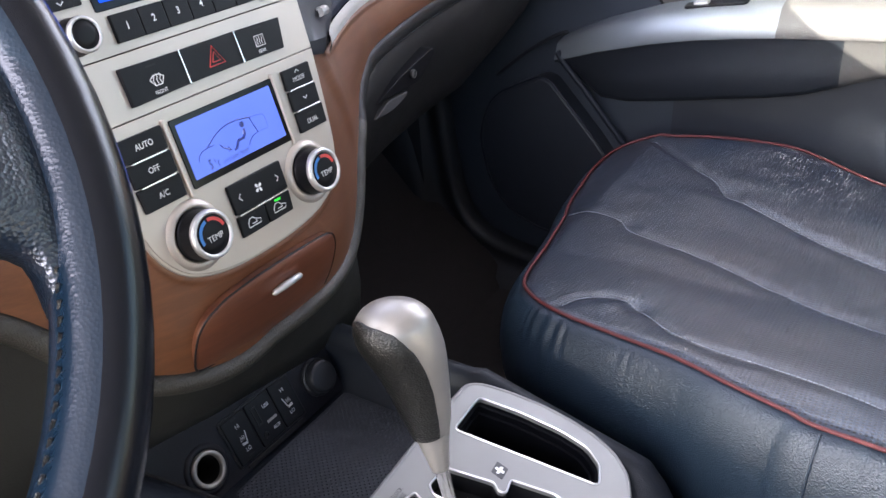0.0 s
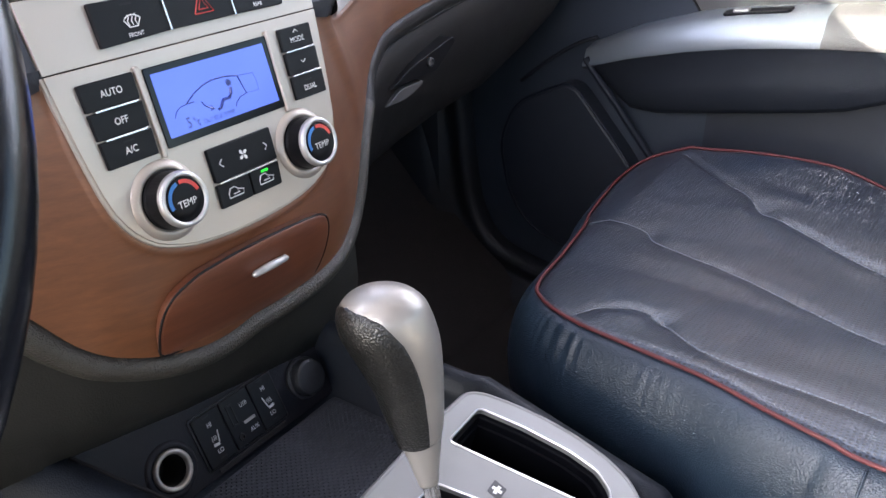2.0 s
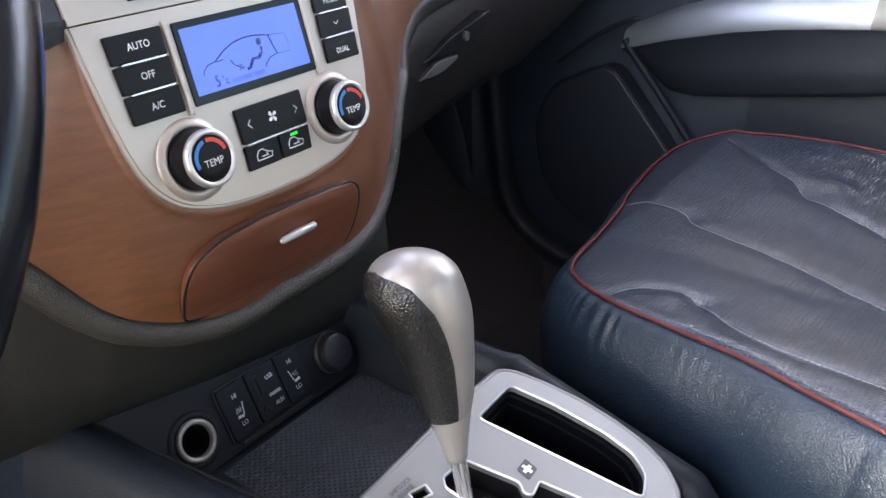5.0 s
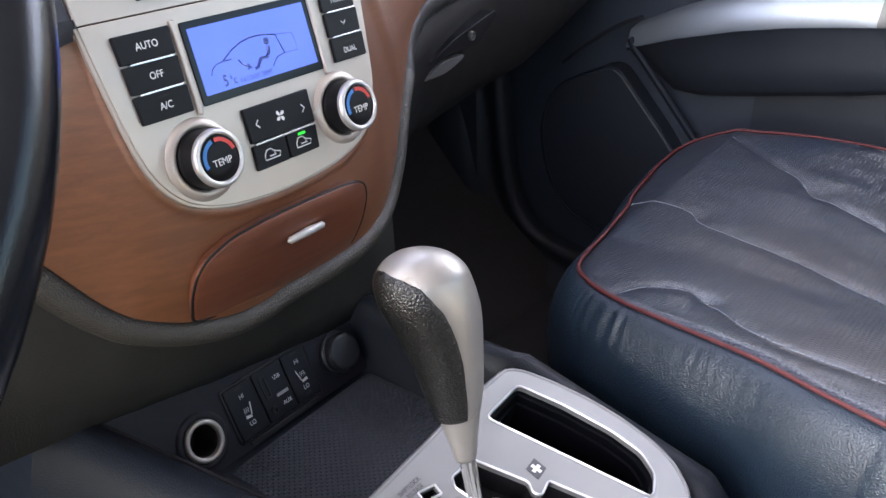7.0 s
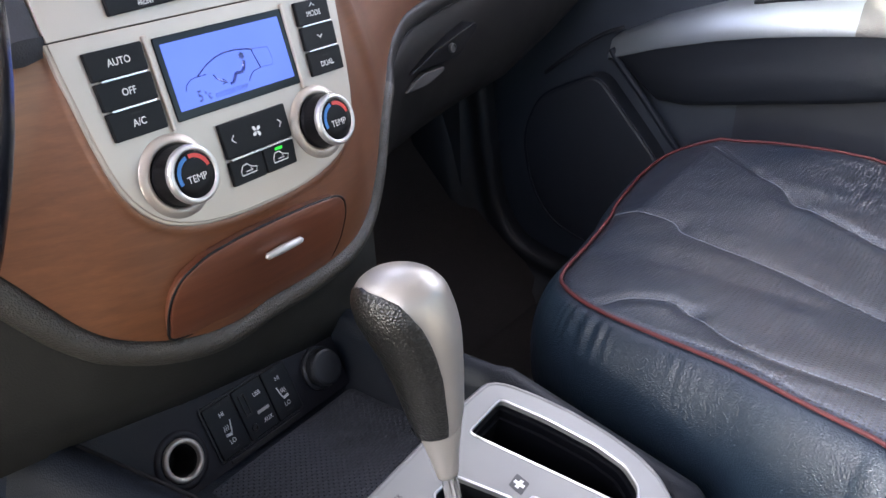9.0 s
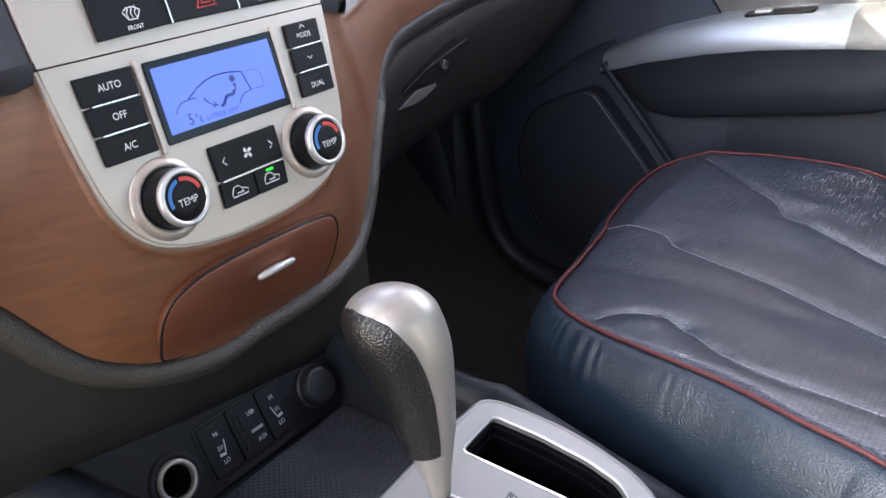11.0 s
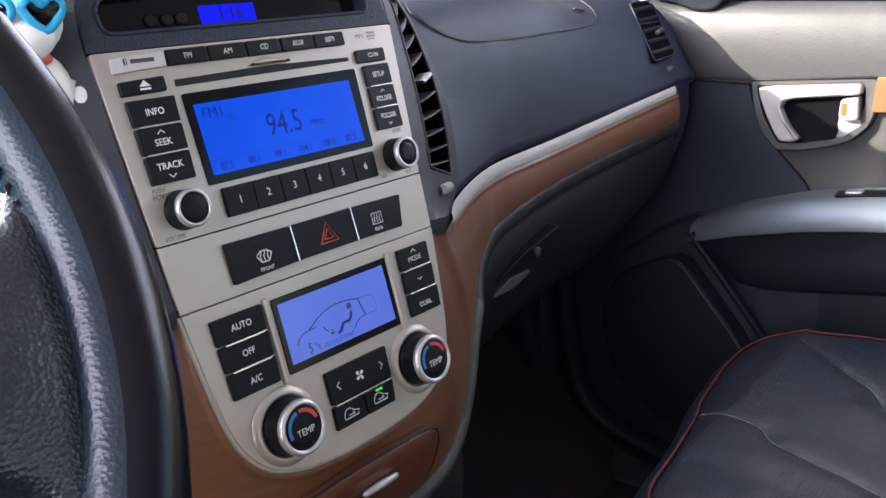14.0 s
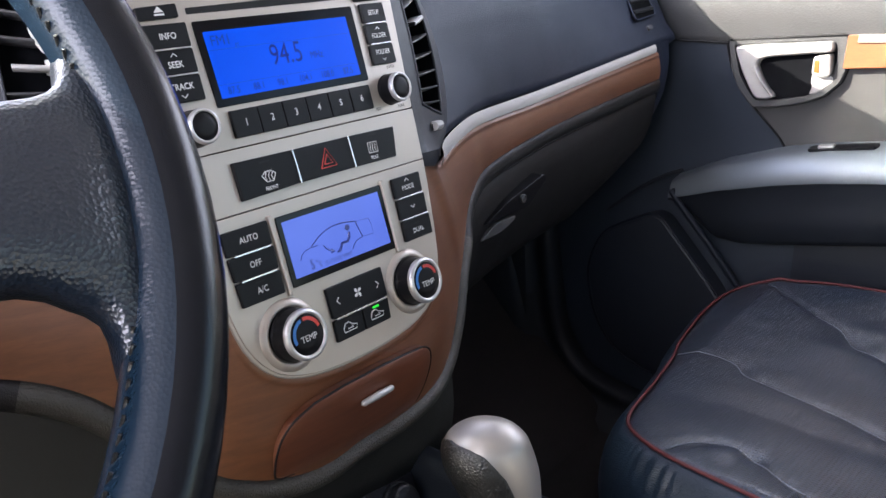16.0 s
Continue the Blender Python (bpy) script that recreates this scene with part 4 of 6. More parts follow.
# lower centre of the stack that closes it towards the footwells
for side in (1, -1):
    part("stack_cheek", lofted([[Vector((side * a, b, c)) for a, b, c in ((0.135, 0.10, 0.49), (0.135, 0.10, 0.40), (0.135, 0.10, 0.08))],
                                [Vector((side * a, b, c)) for a, b, c in ((0.16, 0.30, 0.50), (0.15, 0.30, 0.4), (0.15, 0.30, 0.08))],
                                [Vector((side * a, b, c)) for a, b, c in ((0.16, 0.63, 0.55), (0.15, 0.63, 0.4), (0.15, 0.63, 0.08))]]), PLASTIC, dash)

# ---- drawer in the wood below the climate panel ----
drawer = thing("storage_drawer", (0, 0.01, 0.52), "red-brown wood storage drawer with a slim silver pull", "drawer")
face = [(-75, -108), (-77, -88), (-75.5, -74), (-69, -62), (-53, -53.5), (-28, -50.4), (3, -50.2), (34, -52), (54, -55), (63, -61), (68, -75), (68, -95), (63, -111), (30, -113.2), (-30, -113.6)]


def drawer_point(u, v, h):
    """The drawer's front follows the wood, which tucks in towards its foot."""
    p = st(u, v, 0)
    t = max(0, (-48 - v) / 55)
    side = abs(u) / 100
    y = 0.0035 + 0.0145 * t ** 1.4 + 0.010 * side ** 2.5
    return Vector((p.x, y - h, p.z))


ring0 = rounded(face, 6, 3)
cv = Vector((sum(p.x for p in ring0) / len(ring0), sum(p.y for p in ring0) / len(ring0)))
rings = []
for k, h in ((1.0, -0.006), (1.0, 0.0004), (0.99, 0.0014), (0.972, 0.0018), (0.7, 0.0020), (0.4, 0.0020), (0.1, 0.0020)):
    rings.append([drawer_point(*(cv + (p - cv) * k), h) for p in ring0])
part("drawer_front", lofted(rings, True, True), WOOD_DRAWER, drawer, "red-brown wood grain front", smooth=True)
part("drawer_gap", tube([drawer_point(p.x, p.y, 0.0008) for p in inset(ring0, -0.5)], 0.0008, 6, True), DEEP, drawer)
part("drawer_pull", tube([drawer_point(u, v, 0.0050) for u, v in ((-13, -72), (-11, -71.7), (3, -71.4), (16.5, -71.7), (18.5, -72))], [0.0008, 0.0024, 0.003, 0.0024, 0.0008], 8), MATT, drawer, "slim silver pull", smooth=True)

# ---- radio ----
radio = thing("car_radio", st(0, 165), "champagne silver car radio with black keys and a lit blue display", "radio")
LEFT = lambda v: -float(np.interp(v, [76, 114, 217], [100, 101.8, 108.2]))
on_stack("faceplate", [(LEFT(114.4), 114.4), (-LEFT(114.4), 114.4), (-LEFT(217), 217), (LEFT(217), 217)], -4, 0, SILVER, radio, 2, 0.4)


def key(pts, body, parent, at=None, size=5.2, name="key", h=2.4, mat=LETTER, squeeze=0.92):
    k = on_stack(name, pts, -1, h, KEY, parent, 1.0, 0.6)
    if body:
        u = at[0] if at else sum(p[0] for p in pts) / len(pts)
        v = at[1] if at else sum(p[1] for p in pts) / len(pts)
        words(body, u, v, h + 0.06, size, mat, k, squeeze)
    return k


on_stack("badge", [(-99, 205.5), (-67.5, 207), (-67, 215), (-99, 213.5)], 0, 1.6, STRIP, radio, 0.8, 0.4)
bars([(-92, 209.4, -91, 213), (-90.4, 209.4, -89.8, 213), (-88, 210, -74, 212.2)], 1.65, INK, radio)
tops = [-67, -40.5, -14.5, 11, 37, 62.5]
for body, a, b in zip(("FM", "AM", "CD", "AUX", "BSM"), tops, tops[1:]):
    key(quad(a + 0.4, 206.6, b - 0.6, 215.2), body, radio, size=4.6)
words("MP3", 77.5, 211, 0.1, 3.8, INK, radio, 1.1)
bars([(84, 212, 92, 213.5), (84, 210, 92, 211.3), (85, 208.3, 91, 209.4)], 0.1, DIM, radio)
on_stack("disc_slot", [(-65, 195.4), (63, 196.2), (63, 198.6), (0, 200.3), (-65, 199.2)], -0.5, 0.25, DEEP, radio, 0.6, 0)
bump_m = at_stack(0, 201.5, 0)
part("slot_bump", slab(rounded(mm([(-16, -0.5), (-9, 2.6), (0, 3.6), (9, 2.6), (16, -0.5)]), 0.002), -0.001, 0.0022, bump_m, 0.0012), SILVER, radio, smooth=True)
k = key([(-98, 193.5), (-71.5, 194), (-71.5, 202), (-98, 201)], "", radio)
part("symbol", slab(mm([(-87.2, 197.5), (-80.8, 197.5), (-84, 200.9)]), 0.0022, 0.0025, STACK), LETTER, k)
part("symbol", slab(mm(quad(-87.2, 195.7, -80.8, 196.7)), 0.0022, 0.0025, STACK), LETTER, k)
LK = lambda v: (-97 + (191 - v) * 0.04, -68.5 - (191 - v) * 0.01)
for v1, v0, body, tv in ((191, 177, "INFO", 183.8), (176, 162, "SEEK", 167.5), (161, 146, "TRACK", 154.8)):
    k = key([(LK(v0)[0], v0), (LK(v0)[1], v0), (LK(v1)[1], v1), (LK(v1)[0], v1)], body, radio, (-82.5, tv), 5.2)
    if body == "SEEK":
        strokes([[(-84.5, 172.2), (-82.5, 174), (-80.5, 172.2)]], 2.5, 0.6, LETTER, k)
    if body == "TRACK":
        strokes([[(-84.5, 150.2), (-82.5, 148.4), (-80.5, 150.2)]], 2.5, 0.6, LETTER, k)
for v in (176.6, 161.6):
    on_stack("key_divider", quad(-94, v - 0.7, -70, v + 0.5), -1, 3.2, CHROME, radio, 0.5, 0.3)
on_stack("display_bezel", [(-62, 139.5), (65, 139.5), (65.5, 191), (-63.5, 191)], -1, 1.0, GLOSS, radio, 1.5, 0.5)
on_stack("display", [(-57.5, 144.3), (58.5, 144.3), (57.5, 184.3), (-58.5, 184.3)], 0.5, 1.15, RADIOBLUE, radio, 0.5, 0, "lit blue radio display")
words("FM1", -47.5, 178.3, 1.25, 8.6, SEG, radio, 1.0)
words("ST", -36.5, 174.5, 1.25, 3.2, SEG, radio, 0.9)
words("94.5", -1, 165, 1.25, 19.0, SEG, radio, 0.82, bold=0.0)
words("MHz", 23.5, 162, 1.25, 6.8, SEG, radio, 0.85)
for i, body in enumerate(("87.5", "88.1", "98.1", "104.1", "108.0", "87.5")):
    words(body, -47.5 + 19 * i, 148.2, 1.25, 6.2, SEG, radio, 0.85, bold=0.004)
bars([(-57, 173, 57, 173.2), (-57, 152.2, 57, 152.4)], 1.2, SEG, radio)
xs6 = [-56, -35.5, -16, 3.5, 23, 42.5, 62.5]
for i in range(6):
    key(quad(xs6[i] + 0.25, 119.8, xs6[i + 1] - 0.25, 136.5), str(i + 1), radio, size=6.2)
key(quad(69, 193.5, 94.5, 202), "CD-IN", radio, (83.5, 197.8), 3.6)
for v1, v0, body, tv in ((191.5, 178, "SETUP", 184.8), (177, 163.5, "FOLDER", 168.6), (162.5, 148.5, "FOLDER", 157)):
    k = key(quad(72.5, v0, 95.5, v1), body, radio, (84, tv), 4.6, squeeze=0.85)
    if tv == 168.6:
        strokes([[(82.4, 173), (84, 174.6), (85.6, 173)]], 2.5, 0.55, LETTER, k)
    if tv == 157:
        strokes([[(82.4, 152.6), (84, 151), (85.6, 152.6)]], 2.5, 0.55, LETTER, k)
for v in (177.5, 163):
    on_stack("key_divider", quad(74.5, v - 0.6, 93.5, v + 0.5), -1, 3.2, CHROME, radio, 0.5, 0.3)
for u, name in ((-81.6, "volume_knob"), (82.7, "tune_knob")):
    m = at_stack(u, 130.3, 0) @ Matrix.Diagonal((0.89, 0.89, 1, 1))
    kn = part(name, lathe([(0.0124, -0.001), (0.0124, 0.001), (0.0120, 0.002), (0.0117, 0.010), (0.0112, 0.0125)], m), KEY, radio, smooth=False)
    part("knob_ring", lathe([(0.0116, 0.0095), (0.0118, 0.0115), (0.0111, 0.0133), (0.0100, 0.0137), (0.0093, 0.0125), (0.0092, 0.010)], m), RINGSILVER, kn, "bright silver ring", smooth=True)
    part("knob_cap", lathe([(0.0094, 0.0115), (0.0089, 0.0128), (0.005, 0.0132), (0.001, 0.0133)], m), KEY, kn, smooth=True)
words("PUSH", -92, 143.2, 0.08, 3.4, INK, radio)
words("POWER", -90.0, 139.6, 0.08, 4.2, INK, radio, 0.9)
words("VOLUME", -90, 116.9, 0.08, 3.6, INK, radio, 0.9)
words("ENTER", 90, 146, 0.08, 3.0, INK, radio, 0.9)
words("FILE", 68, 118.5, 0.08, 3.2, INK, radio, 0.9)
words("TUNE", 91, 117.5, 0.08, 3.0, INK, radio, 0.9)

# ---- defroster and hazard switches ----
bank = thing("switch_panel", st(0, 95), "silver strip with defroster and hazard warning switches", "switch panel")
on_stack("panel", [(LEFT(76.4), 76.4), (-LEFT(76.4), 76.4), (-LEFT(113.8), 113.8), (LEFT(113.8), 113.8)], -4, 0, SILVER, bank, 0.8, 0.3)
k1 = key([(-64, 82.5), (-18.5, 84), (-19.5, 105.5), (-64.5, 106.2)], "FRONT", bank, (-41, 86), 3.3, "defroster_switch", 3)
k2 = key([(-17.5, 84), (30, 84), (30, 105.3), (-18.5, 105.5)], "", bank, name="hazard_switch", h=3)
k3 = key([(31, 84), (71, 83.5), (75, 104.5), (31, 105.3)], "REAR", bank, (50, 87), 3.3, "rear_defroster_switch", 3)
strokes([arc(-41, 90, 7, 40, 140, 8, 6.5) + [(-43.6, 90.2), (-38.4, 90.2), (-35.7, 94.3)]] + [[(-43.5 + 2.5 * i, 91), (-44.2 + 2.5 * i, 93.4), (-42.9 + 2.5 * i, 95.4), (-43.6 + 2.5 * i, 97)] for i in range(3)], 3.05, 0.7, LETTER, k1)
strokes([[(1, 89), (15, 89), (8, 101.5), (1, 89)], [(4.5, 91.2), (11.5, 91.2), (8, 97.4), (4.5, 91.2)]], 3.05, 0.9, RED, k2)
strokes([[(46, 90.5), (54.5, 90.5), (54.5, 97.5), (46, 97.5), (46, 90.5)]] + [[(48 + 2.2 * i, 91.5), (47.5 + 2.2 * i, 93.4), (48.5 + 2.2 * i, 95), (48 + 2.2 * i, 96.7)] for i in range(3)], 3.05, 0.6, LETTER, k3)
for u in (-18, 30.5):
    on_stack("switch_divider", [(u - 0.9, 83.5), (u + 0.5, 83.5), (u - 0.2, 105.8), (u - 1.4, 105.8)], -1, 4, CHROME, bank, 0.5, 0.4)
for u, kk in ((-42, k1), (52, k3)):
    bars([(u - 4, 102, u + 4, 103.2)], 3.02, DEEP, kk, "indicator")

# ---- climate control ----
clim = thing("climate_panel", st(0, 20), "champagne silver climate control panel with a lit lavender display", "climate control")
half = [(100, 75.8), (98.4, 60), (96.5, 44), (94.2, 26), (91.5, 10), (88.6, -1), (85, -9), (80.8, -15.6), (76, -21), (70.4, -25.6), (64, -29), (55, -32.4), (45, -35), (33, -36.8), (20, -38), (8, -38.4)]
plate_out = half + [(-u, v) for u, v in half[::-1]]
on_stack("panel", plate_out, -4, 0, SILVER, clim, 1.0, 0.5)
part("panel_rim", slab(mm([(u * 1.017, v - 1.6 * (1 if v < 70 else 0)) for u, v in plate_out]), -0.005, -0.0012, STACK, 0.0008), SILVER, clim, "thin plate rim")
LA = lambda v: -86 + (67.5 - v) * 0.045
for v1, v0, body, tv in ((67.8, 53, "AUTO", 60.5), (52, 37.5, "OFF", 44.8), (36.5, 21.5, "A/C", 28.5)):
    k = key([(LA(v0), v0), (-51.7, v0), (-51.2, v1), (LA(v1), v1)], body, clim, (-67.5, tv), 5.4)
    if body != "OFF":
        bars([(-71, tv + 4.6, -64, tv + 5.6)] if body == "A/C" else [], 2.42, DEEP, k, "indicator") if body == "A/C" else None
for v in (52.5, 37):
    on_stack("key_divider", quad(-81, v - 0.8, -54, v + 0.6), -1, 3.3, CHROME, clim, 0.6, 0.4)
for v1, v0, body, tv in ((68.5, 54, "MODE", 60), (53, 38.5, "", 46), (37.5, 22.5, "DUAL", 28.5)):
    k = key([(60.2, v0), (88.8, v0), (89.8, v1), (60.8, v1)], body, clim, (75, tv), 4.8)
    if body == "MODE":
        strokes([[(73, 64.6), (75, 66.4), (77, 64.6)]], 2.5, 0.6, LETTER, k)
    if not body:
        strokes([[(73, 46.6), (75, 44.8), (77, 46.6)]], 2.5, 0.6, LETTER, k)
    if body == "DUAL":
        bars([(72, 33, 78, 34)], 2.42, DEEP, k, "indicator")
for v in (53.5, 38):
    on_stack("key_divider", quad(62.5, v - 0.7, 87.5, v + 0.6), -1, 3.3, CHROME, clim, 0.6, 0.4)
for sgn in (-1, 1):
    on_stack("side_rib", [(sgn * 46.5 + 3 * (sgn > 0), 18), (sgn * 49.5 + 3 * (sgn > 0), 18), (sgn * 50 + 3 * (sgn > 0), 70), (sgn * 46.5 + 3 * (sgn > 0), 70)], -0.5, 2.6, SILVER, clim, 1.2, 1.0)
on_stack("display_bezel", [(-44, 21.5), (50, 21.5), (53, 67.5), (-44, 67.5)], -1, 1.0, GLOSS, clim, 1.2, 0.5)
on_stack("display", [(-40.5, 26.5), (46, 26.5), (45.5, 63.5), (-40.5, 63.5)], 0.5, 1.15, CLIMATEBLUE, clim, 0.5, 0, "lit lavender climate display")
strokes([[(-33.4, 36.5), (-32, 39.4), (-28.3, 41.7), (-23.3, 42.2), (-17.6, 42.2)], [(22.4, 37.5), (16.1, 36.5), (12.4, 33.9), (11.1, 31.8)]], 1.2, 0.6, SEGL, clim)
strokes([[(-23.1, 42.6), (-15.2, 47.2), (-7.9, 49.9), (-1.1, 51.1), (7.5, 51), (13.7, 50.1), (18.7, 49.1)], [(18.7, 49.1), (20, 44.1), (21.9, 37.8)]], 1.2, 0.85, SEGL, clim)
strokes([[(18.7, 49.1), (31.2, 48), (32.6, 43.2), (32.2, 37.1), (22.4, 37.5)]], 1.17, 0.3, SEGL, clim)
strokes([[(-12.7, 40.8), (-11.2, 38.2), (-8.2, 36.2), (-5.5, 35)], [(-7.2, 37.2), (-4.6, 34.8), (-8, 34.4)]], 1.2, 0.9, SEGL, clim)
strokes([[(11, 43.8), (10, 40.2), (7.7, 38)], [(7.7, 38), (3, 38.2)], [(3, 38.2), (-0.5, 33.8), (-2.6, 33.5)]], 1.2, 2.0, SEGL, clim)
part("symbol", lathe([(0.0021, 0), (0.0020, 0.0002)], at_stack(10.6, 46.8, 1.1), 14), SEGL, clim)
words("5", -25.4, 31.4, 1.25, 9.0, SEGL, clim, 0.8)
words("°c", -20.0, 30.8, 1.25, 7.0, SEGL, clim, 0.8)
words("OUTSIDE TEMP", -3.2, 29.3, 1.25, 3.9, SEGL, clim, 0.92, bold=0.0)
fan = key([(-21.5, -7), (29.5, -7), (30, 13.5), (-21.5, 13.5)], "", clim, name="fan_switch")
strokes([[(-13, 5.5), (-15.2, 3.2), (-13, 0.9)], [(21.5, 5.5), (23.7, 3.2), (21.5, 0.9)]], 2.5, 0.8, LETTER, fan)
for a in range(4):
    c4, s4 = math.cos(radians(90 * a + 20)), math.sin(radians(90 * a + 20))
    blade = [(4 + x * c4 - y * s4, 3.4 + x * s4 + y * c4) for x, y in ((0.3, 0.1), (1.0, 1.3), (2.4, 1.9), (3.6, 1.2), (3.5, 0.0), (1.8, -0.4))]
    part("fan_blade", slab(mm(blade), 0.00235, 0.00255, STACK), LETTER, fan)
rec1 = key([(-22.5, -23), (2.6, -23), (3.2, -8.6), (-21.8, -8.6)], "", clim, name="recirculation_key")
rec2 = key([(3.8, -23), (27.5, -23), (29.2, -8.6), (4.2, -8.6)], "", clim, name="fresh_air_key")
for ku, kk in ((-9.5, rec1), (16, rec2)):
    strokes([[(ku - 6, -18.5), (ku + 5, -18.5), (ku + 6, -16), (ku + 2, -14.8), (ku - 0.5, -12.6), (ku - 4, -13), (ku - 6, -16), (ku - 6, -18.5)], [(ku - 2.5, -16.8), (ku + 2.5, -16.8), (ku + 1.4, -15.4)]], 2.45, 0.7, LETTER, kk)
    bars([(ku - 3, -11.6, ku + 3, -10)], 2.45, GREENLIT if kk is rec2 else DEEP, kk, "indicator")
on_stack("key_divider", quad(-19.5, -8.6, 28, -7.2), -1, 3.3, CHROME, clim, 0.6, 0.4)
for u in (-55.5, 55.8):
    m = at_stack(u, -5, 0)
    kn = part("temperature_knob", lathe([(0.0171, 0.001), (0.0171, 0.003), (0.0166, 0.0045), (0.0161, 0.0135), (0.0155, 0.015)], m, 48), KEY, clim)
    part("knob_dish", lathe([(0.0238, -0.0006), (0.0230, 0.0004), (0.0215, 0.0018), (0.0198, 0.0026), (0.0184, 0.0026), (0.0176, 0.0018), (0.0169, 0.0)], m, 48), SILVER, kn, smooth=True)
    part("knob_ring", lathe([(0.0158, 0.0125), (0.0163, 0.0146), (0.0157, 0.0170), (0.0142, 0.0180), (0.0129, 0.0172), (0.0127, 0.015)], m, 48), RINGSILVER, kn, "bright silver ring", smooth=True)
    part("knob_cap", lathe([(0.0130, 0.0155), (0.0125, 0.0168), (0.007, 0.0172), (0.001, 0.0172)], m, 48), KEY, kn, smooth=True)
    for a0, a1, c in ((105, 200, BLUE), (15, 95, RED)):
        aa = [(9.0 * math.cos(radians(a0 + (a1 - a0) * i / 12)), 9.0 * math.sin(radians(a0 + (a1 - a0) * i / 12))) for i in range(13)]
        bb = [(11.2 * math.cos(radians(a0 + (a1 - a0) * i / 12)), 11.2 * math.sin(radians(a0 + (a1 - a0) * i / 12))) for i in range(12, -1, -1)]
        part("knob_arc", slab(mm(aa + bb), 0.0170, 0.01735, m), c, kn, "printed temperature arc")
    part("lettering", text_bm("TEMP", 0.0056, m @ Matrix.Translation((0.0005, -0.0024, 0.01735)), 0.95), LETTER, kn)

# ---- centre console ----
console = thing("centre_console", (0, -0.1, 0.08), "dark plastic centre console with a rubber-lined tray", "console")
GEAR = Matrix.Translation((0, -0.12, 0.413)) @ Matrix.Rotation(math.atan(0.25), 4, "X")


def gz(y):
    return 0.413 + 0.25 * (y + 0.12)


def console_ring(y, kind):
    lo = 0.08
    if kind == "tray":
        e = -0.1151 - 0.13 * y
        pts = [(-0.16, lo), (e - 0.034, 0.385), (e - 0.024, 0.418), (e - 0.013, 0.4315), (e, 0.430), (e + 0.005, 0.424), (e + 0.02, 0.395), (-0.068, 0.364), (0.0, 0.360), (0.08, 0.360), (0.0875, 0.364), (0.0895, 0.405), (0.092, 0.419), (0.099, 0.424), (0.109, 0.418), (0.12, 0.395), (0.135, lo)]
    else:
        g = gz(y)
        pts = [(-0.15, lo), (-0.138, g - 0.04), (-0.130, g - 0.016), (-0.118, g - 0.004), (-0.108, g - 0.0025), (-0.098, g - 0.006), (-0.09, g - 0.06), (-0.06, g - 0.06), (0.0, g - 0.06), (0.06, g - 0.06), (0.09, g - 0.06), (0.098, g - 0.006), (0.106, g - 0.0025), (0.116, g - 0.004), (0.127, g - 0.016), (0.134, g - 0.04), (0.14, lo)]
        if kind == "rear":
            pts = [(x * 0.96, min(z, 0.335 + 0.012 * (1 - abs(x) / 0.13))) for x, z in pts]
    return [Vector((x, y, z)) for x, z in pts]


rings = [console_ring(y, "tray") for y in (0.10, 0.06, 0.0, -0.05, -0.082)] + [console_ring(y, "gear") for y in (-0.094, -0.15, -0.20, -0.235)]
tail = [console_ring(-0.25, "gear"), console_ring(-0.265, "gear")]
for ring, drop in zip(tail, (0.008, 0.03)):
    for p in ring:
        if p.z > 0.1:
            p.z -= drop
        p.x *= 0.96
rings += tail + [console_ring(-0.275, "rear"), console_ring(-0.6, "rear")]
part("console_body", lofted(rings), CONSOLESKIN, console, smooth=True)
part("tray_gap", tube([(-0.1151 - 0.13 * y + 0.003, y, 0.4278) for y in (0.085, 0.06, 0.03, 0.0, -0.04, -0.08)], 0.0016, 6), DEEP, console, "dark gap along the tray")
part("tray_mat", slab(rounded([(-0.062, -0.085), (0.083, -0.085), (0.0845, 0.036), (-0.062, 0.034)], 0.006), 0.3605, 0.3635, Matrix(), 0.001), MAT, console, "ribbed black rubber tray mat")
bm = bmesh.new()
for r in range(44):
    y = -0.082 + 0.0026 * r
    for c in range(30):
        x = -0.060 + 0.0049 * c + (0.00245 if r % 2 else 0.0)
        if not (-0.061 < x < 0.079 and y < 0.032):
            continue
        lo = [bm.verts.new((x + a, y + b, 0.3633)) for a, b in ((0, 0), (0.0043, 0), (0.0043, 0.0021), (0, 0.0021))]
        hi = [bm.verts.new((x + a, y + b, 0.3644)) for a, b in ((0.0007, 0.0005), (0.0036, 0.0005), (0.0036, 0.0016), (0.0007, 0.0016))]
        bm.faces.new(hi)
        for q in range(4):
            bm.faces.new((lo[q], lo[(q + 1) % 4], hi[(q + 1) % 4], hi[q]))
part("mat_weave", bm, material("mat_studs", (0.040, 0.044, 0.054), 0.36, vary=0.3, vary_scale=120), console, "raised weave of the tray mat", kind="stuff")

FASCIA = Matrix.Translation((0, 0.045, 0.375)) @ Matrix.Rotation(math.pi / 2 - math.atan(0.5), 4, "X")
socket_hole = [(-0.0655 + 0.0142 * math.cos(2 * math.pi * i / 32), 0.013 + 0.0142 * math.sin(2 * math.pi * i / 32)) for i in range(32)]
part("fascia", pierced(rounded([(-0.112, -0.012), (0.088, -0.012), (0.100, 0.05), (-0.124, 0.075)], 0.004), [socket_hole], -0.006, 0.0, FASCIA), FASCIASKIN, console, "dark plastic switch fascia")


def on_fascia(name, u0, v0, u1, v1, h0, h1, mat, parent, r=0.002, ch=0.0008, label=""):
    return part(name, slab(rounded([(u0, v0), (u1, v0), (u1, v1), (u0, v1)], r), h0, h1, FASCIA, ch), mat, parent, label)


